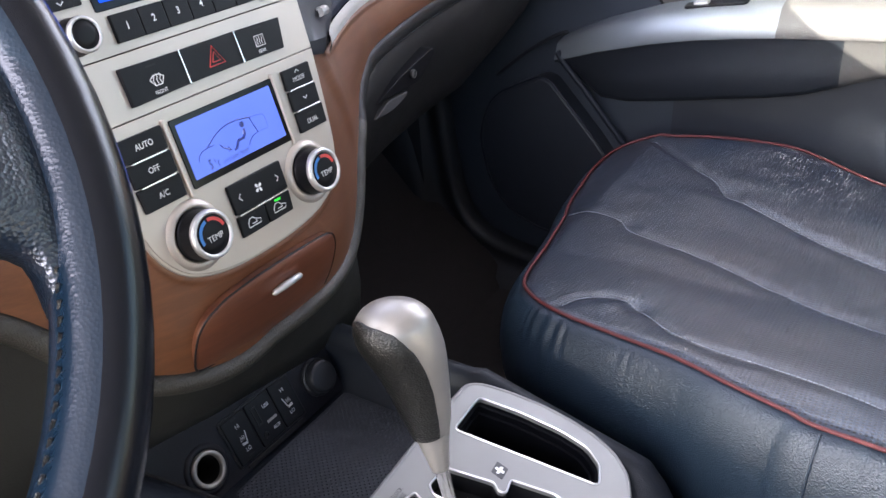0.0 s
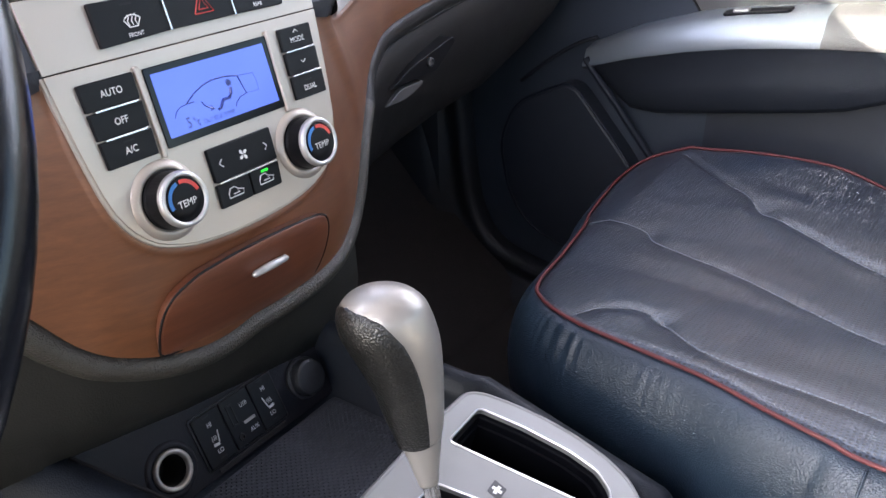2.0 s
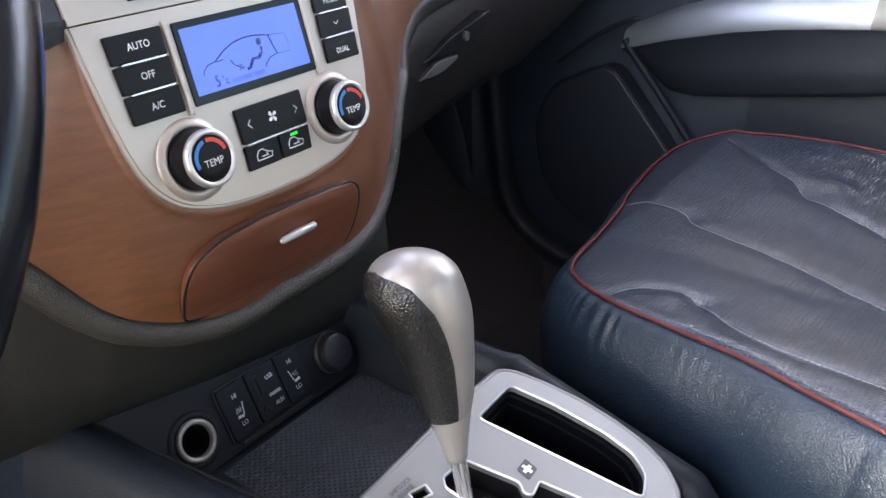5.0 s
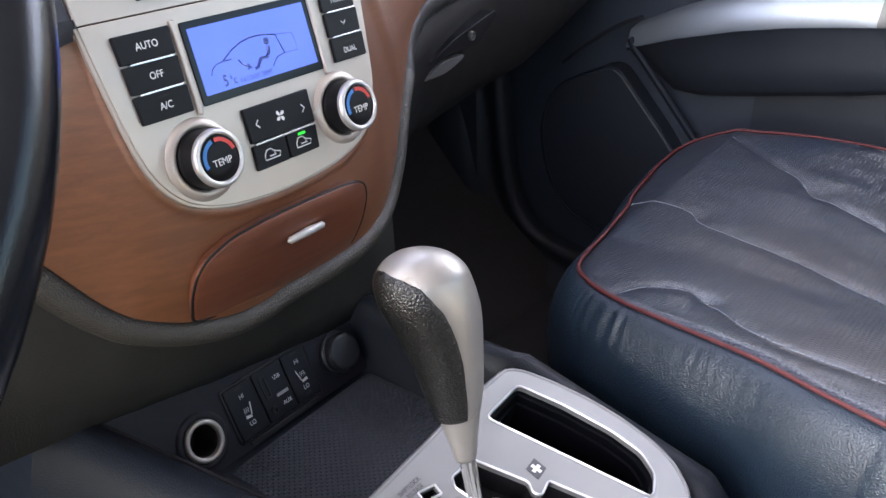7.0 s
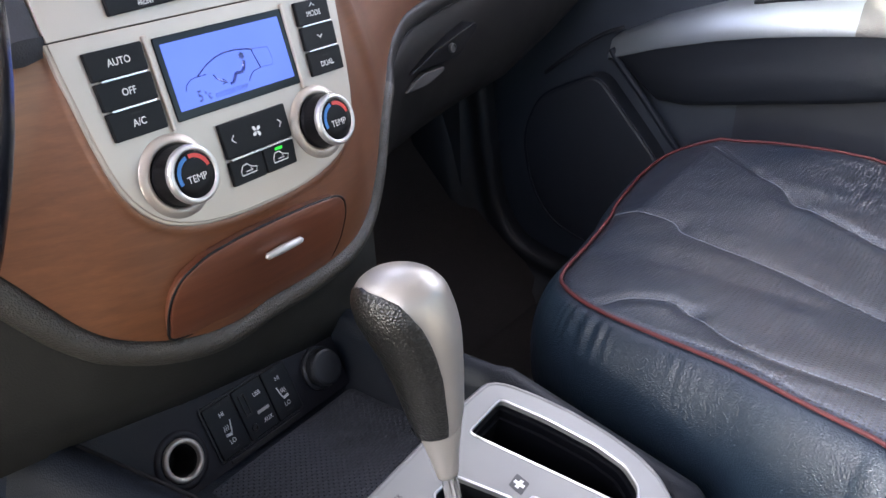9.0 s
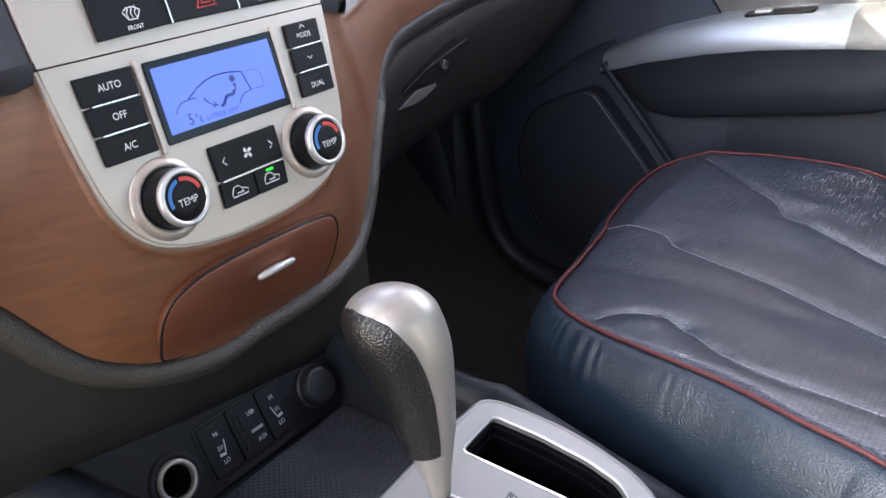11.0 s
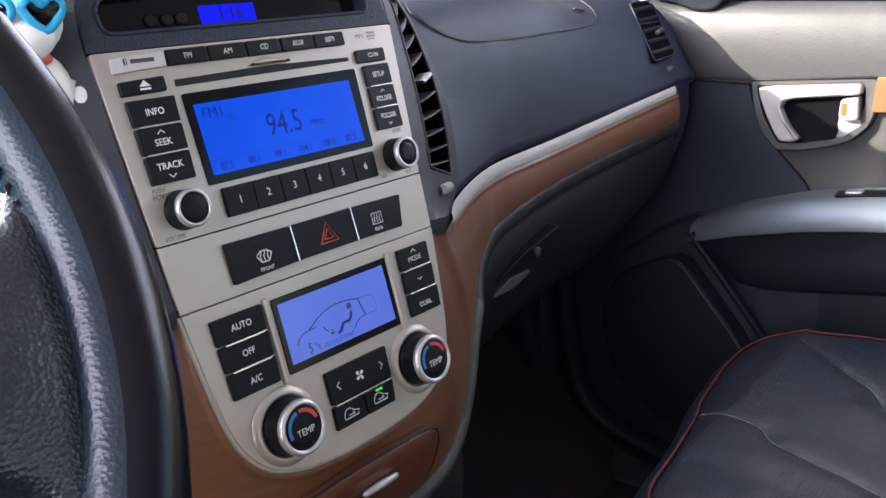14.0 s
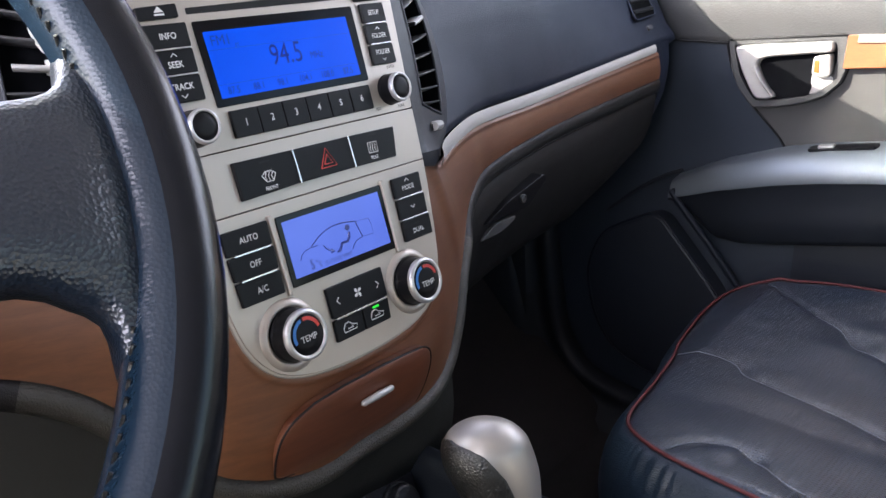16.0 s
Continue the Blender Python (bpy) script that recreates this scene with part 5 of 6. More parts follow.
SOFTPRINT = material("soft_print", (0.40, 0.40, 0.40), 0.5, vary=0.05)


def fascia_word(body, u, v, h, size, parent, mat=SOFTPRINT):
    part("lettering", text_bm(body, size, FASCIA @ Matrix.Translation((u, v, h)), 0.9), mat, parent)


on_fascia("switch_bezel", -0.0415, -0.006, 0.0385, 0.0365, -0.001, 0.0016, COVERSKIN, console, 0.003, 0.0008)
for u0, u1, hv in ((-0.040, -0.0150, True), (0.0135, 0.037, True), (-0.0142, 0.0127, False)):
    sw = on_fascia("seat_heater_switch" if hv else "media_socket_panel", u0, -0.0045, u1, 0.035, 0.0, 0.0035, KEY, console, 0.0018, 0.001)
    c = (u0 + u1) / 2
    if hv:
        fascia_word("HI", c, 0.0255, 0.0036, 0.0047, sw)
        fascia_word("LO", c, 0.0050, 0.0036, 0.0047, sw)
        way, cm = (1 if c < 0 else -1), c * 1000
        strokes([[(cm + way * a, b) for a, b in line] for line in (((-3.4, 11.2), (1.2, 10.4), (2.0, 11.4), (4.0, 19.5)), ((-3.6, 10.0), (1.6, 9.4)))], 3.6, 1.0, SOFTPRINT, sw, "symbol", FASCIA)
        strokes([[(cm + way * (q - 2.6), 13 + 0.2 * q), (cm + way * (q - 3.2), 14.3), (cm + way * (q - 2.0), 15.6), (cm + way * (q - 2.6), 17)] for q in (0, 1.6, 3.2)], 3.6, 0.6, SOFTPRINT, sw, "symbol", FASCIA)
        for v in (31.5, -0.8):
            part("indicator", slab([(c - 0.003, v / 1000), (c + 0.003, v / 1000), (c + 0.003, v / 1000 + 0.0012), (c - 0.003, v / 1000 + 0.0012)], 0.0034, 0.0036, FASCIA), DEEP, sw)
    else:
        part("usb_slot", ring_slab([(-0.0105, 0.013), (-0.0048, 0.013), (-0.0048, 0.030), (-0.0105, 0.030)], [(-0.0092, 0.0145), (-0.0061, 0.0145), (-0.0061, 0.0285), (-0.0092, 0.0285)], 0.003, 0.0042, FASCIA), DEEP, sw, "dark media slot")
        fascia_word("USB", 0.0045, 0.0245, 0.0036, 0.0044, sw)
        part("print", slab([(-0.001, 0.0105), (0.0098, 0.0105), (0.0098, 0.0128), (-0.001, 0.0128)], 0.0035, 0.00358, FASCIA), DIM, sw)
        fascia_word("AUX", 0.0055, 0.0040, 0.0036, 0.0044, sw)
        part("aux_jack", lathe([(0.003, 0), (0.0028, 0.0012), (0.0016, 0.0012), (0.0015, 0.0002)], FASCIA @ Matrix.Translation((-0.0075, 0.0035, 0.0033)), 16), DEEP, sw)
on_fascia("card_slot", -0.034, -0.0105, 0.034, -0.0075, -0.001, 0.0012, DEEP, console, 0.0012, 0.0004)
m = FASCIA @ Matrix.Translation((-0.0655, 0.013, 0))
sock = part("power_socket", lathe([(0.0150, -0.001), (0.0150, 0.003), (0.0140, 0.0045), (0.0120, 0.0045), (0.0112, 0.003), (0.0110, -0.004)], m, 36, False), SOCKETRING, console, "round power socket with a pale metal ring", smooth=True)
part("socket_well", lathe([(0.0114, 0.002), (0.0106, -0.003), (0.0104, -0.0295), (0.001, -0.0298)], m, 36, False), DEEP, sock)
part("contact", slab([(-0.004, -0.003), (0.003, -0.003), (0.003, 0.004), (-0.004, 0.004)], -0.029, -0.022, m, 0.001), KEY, sock)
part("socket_collar", lathe([(0.021, -0.001), (0.0195, 0.0016), (0.0165, 0.0022), (0.0150, 0.001), (0.0150, 0)], m, 36, False), FASCIASKIN, sock, smooth=True)
m = FASCIA @ Matrix.Translation((0.0655, 0.013, 0))
part("socket_cover", lathe([(0.017, -0.001), (0.017, 0.003), (0.0155, 0.0045), (0.0145, 0.004), (0.0145, 0.009), (0.0138, 0.0115), (0.012, 0.0125), (0.005, 0.013), (0.001, 0.013)], m, 36), COVERSKIN, console, "round black socket cover")

# ---- gear selector ----
plate_out = [(0.086, 0.027), (0.094, 0.018), (0.101, -0.004), (0.106, -0.03), (0.1075, -0.055), (0.105, -0.08), (0.099, -0.098), (0.087, -0.113), (0.068, -0.123), (0.035, -0.130), (0, -0.132),
             (-0.035, -0.130), (-0.068, -0.123), (-0.087, -0.113), (-0.099, -0.098), (-0.105, -0.08), (-0.1075, -0.055), (-0.106, -0.03), (-0.100, -0.004), (-0.092, 0.012), (-0.083, 0.019), (-0.045, 0.0215), (0.0, 0.0245), (0.045, 0.027)]
well = rounded([(0.0385, 0.0105), (0.0795, 0.0125), (0.0875, -0.02), (0.092, -0.055), (0.0905, -0.078), (0.081, -0.093), (0.063, -0.1005), (0.052, -0.05)], 0.005)
gate = rounded([(-0.021, -0.009), (-0.016, -0.003), (0.004, -0.0035), (0.0155, -0.038), (0.0105, -0.0445), (0.013, -0.0495), (0.0255, -0.0465), (0.035, -0.078), (0.030, -0.104), (-0.004, -0.106), (-0.012, -0.06), (-0.003, -0.057), (0.0005, -0.049), (-0.010, -0.03), (-0.019, -0.028)], 0.0025)
lock_slot = [(-0.040, 0.004), (-0.028, 0.001), (-0.030, -0.006), (-0.042, -0.003)]


gear = thing("gear_selector", (0, -0.12, 0.413), "silver gear selector plate with a leather and silver lever", "gear lever")
smooth_out = rounded(plate_out, 0.006, 2)
part("gear_plate", pierced(smooth_out, [well, gate, rounded(lock_slot, 0.001)], -0.004, 0.0, GEAR), GEARSILVER, gear, "satin silver gear plate")
part("plate_edge", tube([GEAR @ Vector((p.x, p.y, -0.0015)) for p in smooth_out], 0.0022, 8, True), GEARSILVER, gear, smooth=True)
for loop_pts, d, nm in ((well, 0.05, "well"), (gate, 0.02, "gate_well"), (rounded(lock_slot, 0.001), 0.012, "lock_well")):
    part(nm, lofted([[GEAR @ Vector((p.x, p.y, -0.0005)) for p in inset(loop_pts, -0.0002)], [GEAR @ Vector((p.x, p.y, -d)) for p in loop_pts], [GEAR @ Vector((p.x * 0.2 + 0.8 * loop_pts[0].x, p.y * 0.2 + 0.8 * loop_pts[0].y, -d)) for p in loop_pts]], True, False), DEEP, gear, "black well in the gear plate")
    part("well_floor", slab(loop_pts, -d - 0.002, -d + 0.0005, GEAR), DEEP, gear)
    part("well_rim", tube([GEAR @ Vector((p.x, p.y, 0.0003)) for p in loop_pts], 0.0008, 6, True), RINGSILVER, gear, "bright rim")
part("well_ledge", lofted([[GEAR @ Vector((p.x, p.y, h)) for p in inset(well, d)] for d, h in ((0.0, -0.0045), (0.0022, -0.005), (0.0030, -0.0062), (0.0030, -0.012), (0.0045, -0.013), (0.0045, -0.05))], True), CUP, gear, "stepped dark wall of the well", smooth=False)
part("well_rib", tube([GEAR @ Vector((0.044, -0.02, -0.018)), GEAR @ Vector((0.058, -0.085, -0.018))], 0.004, 6), KEY, gear)
pl = part("shift_mark", slab(rounded([(0.0225, -0.0315), (0.0335, -0.0305), (0.0325, -0.0405), (0.0215, -0.0415)], 0.0008), 0.0, 0.0004, GEAR), LIP, gear, "dark grey square with a plus mark")
cx, cy = 0.0275, -0.036
part("plus_sign", slab([(cx + a, cy + b) for a, b in ((-0.0012, -0.0036), (0.0012, -0.0036), (0.0012, -0.0012), (0.0036, -0.0012), (0.0036, 0.0012), (0.0012, 0.0012), (0.0012, 0.0036), (-0.0012, 0.0036), (-0.0012, 0.0012), (-0.0036, 0.0012), (-0.0036, -0.0012), (-0.0012, -0.0012))], 0.0003, 0.0006, GEAR), LETTER, pl)
for body, v in (("SHIFTLOCK", 0.0105), ("RELEASE", 0.006)):
    part("lettering", text_bm(body, 0.0042, GEAR @ Matrix.Translation((-0.040, v, 0.0003)) @ Matrix.Rotation(radians(0), 4, "Z"), 0.85), INK, gear)

KNOB = Vector((-0.014, -0.1286, 0.4585))
K_UP, K_SIDE, K_NEAR = Vector((0, 0.2596, 0.9657)), Vector((0.7081, -0.6819, 0.1833)), Vector((-0.7061, -0.6839, 0.1838))


def lever_ring(s, c, r, angles, grow=0.0):
    """A ring of the lever: s up its axis, c its lean to the side, r its radius."""
    return [KNOB + K_UP * s + K_SIDE * (c + (r + grow) * math.cos(a)) + K_NEAR * ((0.93 * r + grow) * math.sin(a)) for a in angles]


KNOB_S = (0.0035, 0.009, 0.016, 0.024, 0.032, 0.040, 0.048, 0.056, 0.064, 0.072, 0.080, 0.088, 0.0945, 0.0982, 0.1010, 0.1030, 0.1040, 0.1043)
KNOB_C = (-0.0009, -0.0003, 0.0002, 0.0005, 0.0009, 0.0012, 0.0011, 0.0009, 0.0001, -0.0011, -0.0025, -0.0034, -0.0047, -0.0056, -0.0064, -0.0071, -0.0075, -0.0077)
KNOB_R = (0.0127, 0.0142, 0.0159, 0.0174, 0.0188, 0.0200, 0.0216, 0.0231, 0.0247, 0.0258, 0.0263, 0.0254, 0.0222, 0.0187, 0.0143, 0.0092, 0.0045, 0.0008)
shape = smooth_curve([Vector(p) for p in zip(KNOB_S, KNOB_C, KNOB_R)], 5)
turn = [2 * math.pi * i / 64 for i in range(64)]
for nm, mat, rows, label in (("lever_shaft", CHROME, ((-0.056, -0.0036, 0.0042), (-0.0285, -0.0026, 0.0044), (-0.024, -0.0024, 0.0044)), "chrome lever shaft"),
                             ("lever_collar", KNOBSILVER, ((-0.0262, -0.0029, 0.0050), (-0.0262, -0.0029, 0.0062), (-0.024, -0.0027, 0.0066), (-0.012, -0.0018, 0.0089), (0.0022, -0.0006, 0.0121), (0.005, -0.0006, 0.0121)), "tapered silver collar")):
    flute = 0.10 if nm == "lever_shaft" else 0.0
    part(nm, lofted([[p + (p - sum(ring, Vector()) / len(ring)) * flute * math.cos(10 * a) for p, a in zip(ring, turn)] for ring in (lever_ring(*row, turn) for row in rows)], True), mat, gear, label, smooth=True)
knob = part("lever_knob", lofted([lever_ring(KNOB_S[0], KNOB_C[0], 0.0108, turn)] + [lever_ring(*p, turn) for p in shape], True, True), KNOBSILVER, gear, "rounded knob with a satin silver spine", smooth=True)
rows = []
for p in shape:
    if p.x > 0.0990:
        break
    edge_cos = float(np.interp(p.x, [0, 0.026, 0.039, 0.0525, 0.063, 0.0737, 0.0827, 0.0900, 0.0950, 0.0982, 0.0991], [0.35, 0.36, 0.368, 0.317, 0.28, 0.238, 0.116, -0.03, -0.339, -0.78, -0.9]))
    a0 = math.acos(edge_cos)
    a1 = 2 * radians(156) - a0
    row = []
    for j in range(41):
        f = j / 40
        a = a0 + (a1 - a0) * f
        inner = min(1.0, min(j, 40 - j) / 6)
        rise = -0.002 if j in (0, 40) else 0.0004 + 0.0006 * inner
        row += lever_ring(p.x, p.y, p.z, [a], rise + 0.0002 * inner * noise.noise(Vector((p.x * 160, a * 5, 1.0))))
    rows.append(row)
part("knob_leather", lofted(rows), KNOBLEATHER, knob, "dark grained leather inset", smooth=True)

# ---- front passenger seat cushion ----
seat = thing("passenger_seat", (0.42, -0.3, 0.08), "black leather passenger seat cushion with red piping and cracked wear", "car seat")


SEAMS = [smooth_curve([Vector((x, y, 0)) for x, y in line], 8) for line in (
    ((0.433, -0.021), (0.435, -0.038), (0.432, -0.068), (0.4235, -0.091), (0.405, -0.107), (0.392, -0.150), (0.378, -0.200), (0.362, -0.240), (0.346, -0.280), (0.321, -0.355), (0.31, -0.42)),
    ((0.653, -0.045), (0.618, -0.085), (0.594, -0.117), (0.572, -0.147), (0.542, -0.172), (0.519, -0.205), (0.497, -0.243), (0.475, -0.285), (0.449, -0.346), (0.43, -0.42)),
    ((0.213, -0.116), (0.236, -0.124), (0.2515, -0.140), (0.2545, -0.158), (0.246, -0.176), (0.228, -0.198), (0.213, -0.222), (0.205, -0.255), (0.204, -0.293), (0.199, -0.335), (0.19, -0.381)))]
SEAM_PTS = [np.array([(p.x, p.y) for p in line]) for line in SEAMS]


# where the cover is drawn in, and where it puffs up beside that
PINCHES = (((0.546, -0.170), 0.0055, 0.020), ((0.575, -0.190), -0.003, 0.024), ((0.515, -0.155), -0.0025, 0.026), ((0.247, -0.173), 0.0032, 0.011), ((0.240, -0.155), -0.0016, 0.012), ((0.417, -0.097), 0.002, 0.012))


def relief(x, y):
    """Seams drawn into the padding, with the cushion puffed up beside them."""
    z = 0.0
    for pts, deep in zip(SEAM_PTS, (0.0017, 0.0036, 0.0018)):
        d = float(np.sqrt(((pts - (x, y)) ** 2).sum(1).min()))
        z -= deep * math.exp(-(d / 0.007) ** 2) + 0.32 * deep * math.exp(-(d / 0.022) ** 2)
    for (px, py), deep, wide in PINCHES:
        z -= deep * math.exp(-((x - px) ** 2 + (y - py) ** 2) / wide ** 2)
    z += 0.0013 * noise.noise(Vector((x * 11, y * 11, 3.0))) + 0.0006 * noise.noise(Vector((x * 45, y * 45, 7.0)))
    return z


def seat_z(x, y):
    z = float(np.interp(x, [0.12, 0.16, 0.2, 0.25, 0.33, 0.45, 0.6, 0.68, 0.72], [0.437, 0.435, 0.431, 0.4215, 0.4095, 0.406, 0.409, 0.415, 0.415]))
    side = min(1.0, max(0.0, (x - 0.52) / 0.14)) * min(1.0, max(0.0, (-0.20 - y) / 0.14))
    return z - 0.02 * max(0.0, y + 0.045) / 0.05 - 0.022 * side * side * (3 - 2 * side)


EDGE = [(0.146, -0.36), (0.155, -0.32), (0.166, -0.28), (0.182, -0.23), (0.1915, -0.17), (0.201, -0.12), (0.2215, -0.082), (0.2525, -0.0605), (0.325, -0.0435), (0.425, -0.021), (0.470, -0.0065), (0.535, 0.006), (0.592, 0.0145), (0.640, 0.010), (0.664, -0.012),
        (0.674, -0.065), (0.689, -0.107), (0.698, -0.16), (0.697, -0.21), (0.685, -0.27), (0.672, -0.36), (0.665, -0.52), (0.60, -0.60), (0.42, -0.61), (0.24, -0.60), (0.146, -0.52)]
edge3 = smooth_curve([Vector((x, y, 0)) for x, y in EDGE], 12, True)
cen = Vector((0.43, -0.30, 0))
rings = []
for step in range(61):
    k = 0.004 + 0.996 * step / 60
    ring = []
    for p in edge3:
        q = cen + (p - cen) * k
        fade = min(1.0, (1 - k) / 0.03)
        bulge = 0.004 * math.sin(math.pi * min(1, k)) - 0.004 * (1 - min(1.0, (1 - k) / 0.02)) + fade * relief(q.x, q.y)
        ring.append(Vector((q.x, q.y, seat_z(q.x, q.y) + bulge)))
    rings.append(ring)
bm = lofted(rings, True)
bm.verts.ensure_lookup_table()
bm.faces.new(bm.verts[:len(edge3)])
part("seat_top", bm, LEATHER, seat, "perforated black leather seat top", smooth=True)
edge_fine = smooth_curve([Vector((x, y, 0)) for x, y in EDGE], 46, True)
nrm, run = [], [0.0]
for i, p in enumerate(edge_fine):
    d = edge_fine[(i + 1) % len(edge_fine)] - edge_fine[i - 1]
    s = Vector((-d.y, d.x, 0)).normalized()
    nrm.append(s if s.dot(p - cen) > 0 else -s)
    if i:
        run.append(run[-1] + (p - edge_fine[i - 1]).length)
rings = []
for out, dz, pleat in ((0.0, -0.003, 0), (0.004, -0.0035, 0.0007), (0.009, -0.0075, 0.0013), (0.0135, -0.014, 0.0010), (0.0175, -0.0225, 0.0007), (0.021, -0.033, 0.0003), (0.0238, -0.047, 0), (0.025, -0.065, 0), (0.023, -0.09, 0), (0.017, -0.12, 0), (0.006, -0.16, 0), (-0.01, -0.21, 0), (-0.03, -0.30, 0)):
    ring = []
    for p, n, s in zip(edge_fine, nrm, run):
        wander = 7.0 * noise.noise(Vector((s * 30, dz * 15, 0.5)))
        near = 0.12 + 0.75 * math.exp(-((p - Vector((0.205, -0.12, 0))).length / 0.09) ** 2)
        wave = near * pleat * max(0.0, 0.35 + 1.3 * noise.noise(Vector((s * 22, 4.0, 0)))) * (math.sin(s / 0.00175 + wander) + 0.2 * math.sin(s / 0.0042 + 2 * wander))
        ring.append(p + n * (out + wave) + Vector((0, 0, seat_z(p.x, p.y) + dz)))
    rings.append(ring)
part("seat_side", lofted(rings, True), SIDELEATHER, seat, "gathered black leather side", smooth=True)
spot = min(range(len(edge_fine)), key=lambda k: abs(edge_fine[k].y + 0.348) + (10 if edge_fine[k].x > 0.3 else 0))
part("side_seam", tube([ring[spot] + nrm[spot] * 0.0006 for ring in rings[1:]], 0.0011, 6), SIDELEATHER, seat, "vertical seam of the seat side", smooth=True)
part("piping", tube([p + n * 0.001 + Vector((0, 0, seat_z(p.x, p.y) - 0.0008)) for p, n in zip(edge_fine, nrm)], 0.0017, 8, True), PIPING, seat, "dark red piping", smooth=True)


def seat_line(line):
    def up(p):
        k = (p - cen).length / 0.3
        return Vector((p.x, p.y, seat_z(p.x, p.y) + 0.004 * math.sin(math.pi * min(1, k)) + relief(p.x, p.y) + 0.0009))
    bm = bmesh.new()
    run_pts = [line[0]]
    for p in line[1:]:
        while (p - run_pts[-1]).length > 0.0042:
            run_pts.append(run_pts[-1] + (p - run_pts[-1]).normalized() * 0.0042)
    for a, b in zip(run_pts, run_pts[1:]):
        tube_into(bm, [up(a), up(a.lerp(b, 0.72)) + Vector((0, 0, 0.0002))], 0.0005, 5)
    part("stitching", bm, THREAD, seat, "pale grey stitching")


for line in SEAMS:
    seat_line(line)
part("seat_base", box(0.22, 0.64, -0.56, -0.08, 0.08, 0.28, 0.02), PLASTIC, seat)

# ---- front passenger door ----
door = thing("door_right", (0.8, 0, 0.08), "dark grey vinyl passenger door with armrest, partly in sunlight", "door", kind="structure")
DM = Matrix(((0, 0, -1, 0.772), (-1, 0, 0, 0), (0, 1, 0, 0), (0, 0, 0, 1)))  # u rearwards, v up, h into the cabin


def door_x(z):
    return float(np.interp(z, [0.08, 0.3, 0.5, 0.56, 0.62, 0.688, 0.692, 0.74, 0.77, 0.783, 0.79], [0.785, 0.79, 0.80, 0.80, 0.785, 0.776, 0.772, 0.767, 0.771, 0.780, 0.80]))


ys = [0.60, 0.45, 0.32, 0.26, 0.2, 0.14, 0.08, 0.0, -0.1, -0.25, -0.5, -0.8, -1.1]
low_z = (0.08, 0.2, 0.3, 0.4, 0.5, 0.56, 0.62, 0.66, 0.688)
# the seam between the two stretches runs down and back
seam_y = [float(np.interp(z, [0.5, 0.552, 0.568, 0.605, 0.63, 0.665, 0.689], [-0.02, 0.008, 0.02, 0.052, 0.070, 0.084, 0.0895])) for z in low_z]
lower = lambda y, z: Vector((door_x(z) + 0.015 * max(0, y - 0.1), y, z))
part("front_panel", lofted([[lower(y, z) for z in low_z] for y in (0.60, 0.45, 0.32, 0.26, 0.2, 0.14)] + [[lower(y, z) for y, z in zip(seam_y, low_z)]]), DOORSHADED, door, "grained front part of the door panel, coloured as in shade", smooth=True)
back_y = (-0.05, -0.12, -0.25, -0.5, -0.8, -1.1)
part("door_panel", lofted([[lower(y, z) for y, z in zip(seam_y, low_z) if z >= 0.5]] + [[lower(y, z) for z in low_z if z >= 0.5] for y in back_y]), DOORREAR, door, "grained lower door panel", smooth=True)
# speaker plastic's dark colour here takes the place of the armrest's shadow
part("pocket_panel", lofted([[lower(y, z) for y, z in zip(seam_y, low_z) if z <= 0.5]] + [[lower(y, z) for z in low_z if z <= 0.5] for y in back_y]), SPEAKER, door, "panel below the armrest, darkened for its shade", smooth=True)
rings = [[Vector((door_x(z) + 0.015 * max(0, y - 0.1), y, z)) for z in (0.6895, 0.6915, 0.697, 0.72, 0.74, 0.76, 0.773, 0.781, 0.786, 0.79)] + [Vector((0.86, y, 0.792))] for y in ys]
part("upper_trim", lofted(rings), DOORVINYL, door, "grained vinyl upper trim", smooth=True)
part("trim_gap", tube([Vector((0.7742, y, 0.6885)) for y in (0.25, 0.1, 0.0, -0.2, -0.5)], 0.0018, 6), DEEP, door)
part("panel_seam", tube(smooth_curve([(0.7742, 0.0895, 0.689), (0.7785, 0.084, 0.665), (0.7825, 0.070, 0.630), (0.7875, 0.052, 0.605), (0.7975, 0.02, 0.568), (0.7985, 0.008, 0.552)], 6), 0.0018, 6), DEEP, door)
part("window_seal", box(0.797, 0.83, -0.5, 0.13, 0.786, 0.7945, 0.002), CUP, door, "black rubber window seal")
# mirror corner cover
cover = rounded([(-y, z) for y, z in ((0.110, 0.945), (0.1246, 0.8334), (0.1303, 0.7893), (0.1434, 0.7773), (0.1703, 0.7764), (0.198, 0.7875), (0.2425, 0.798), (0.258, 0.803), (0.275, 0.83), (0.285, 0.96))], 0.012, 4)
part("mirror_cover", slab(cover, -0.04, 0.001, DM, 0.004), MIRRORCOVER, door, "dark plastic mirror corner cover", smooth=False)
part("cover_grille", slab(rounded([(-0.20, 0.815), (-0.150, 0.812), (-0.146, 0.86), (-0.20, 0.87)], 0.012), 0.0, 0.002, DM, 0.001), MIRRORCOVER, door)


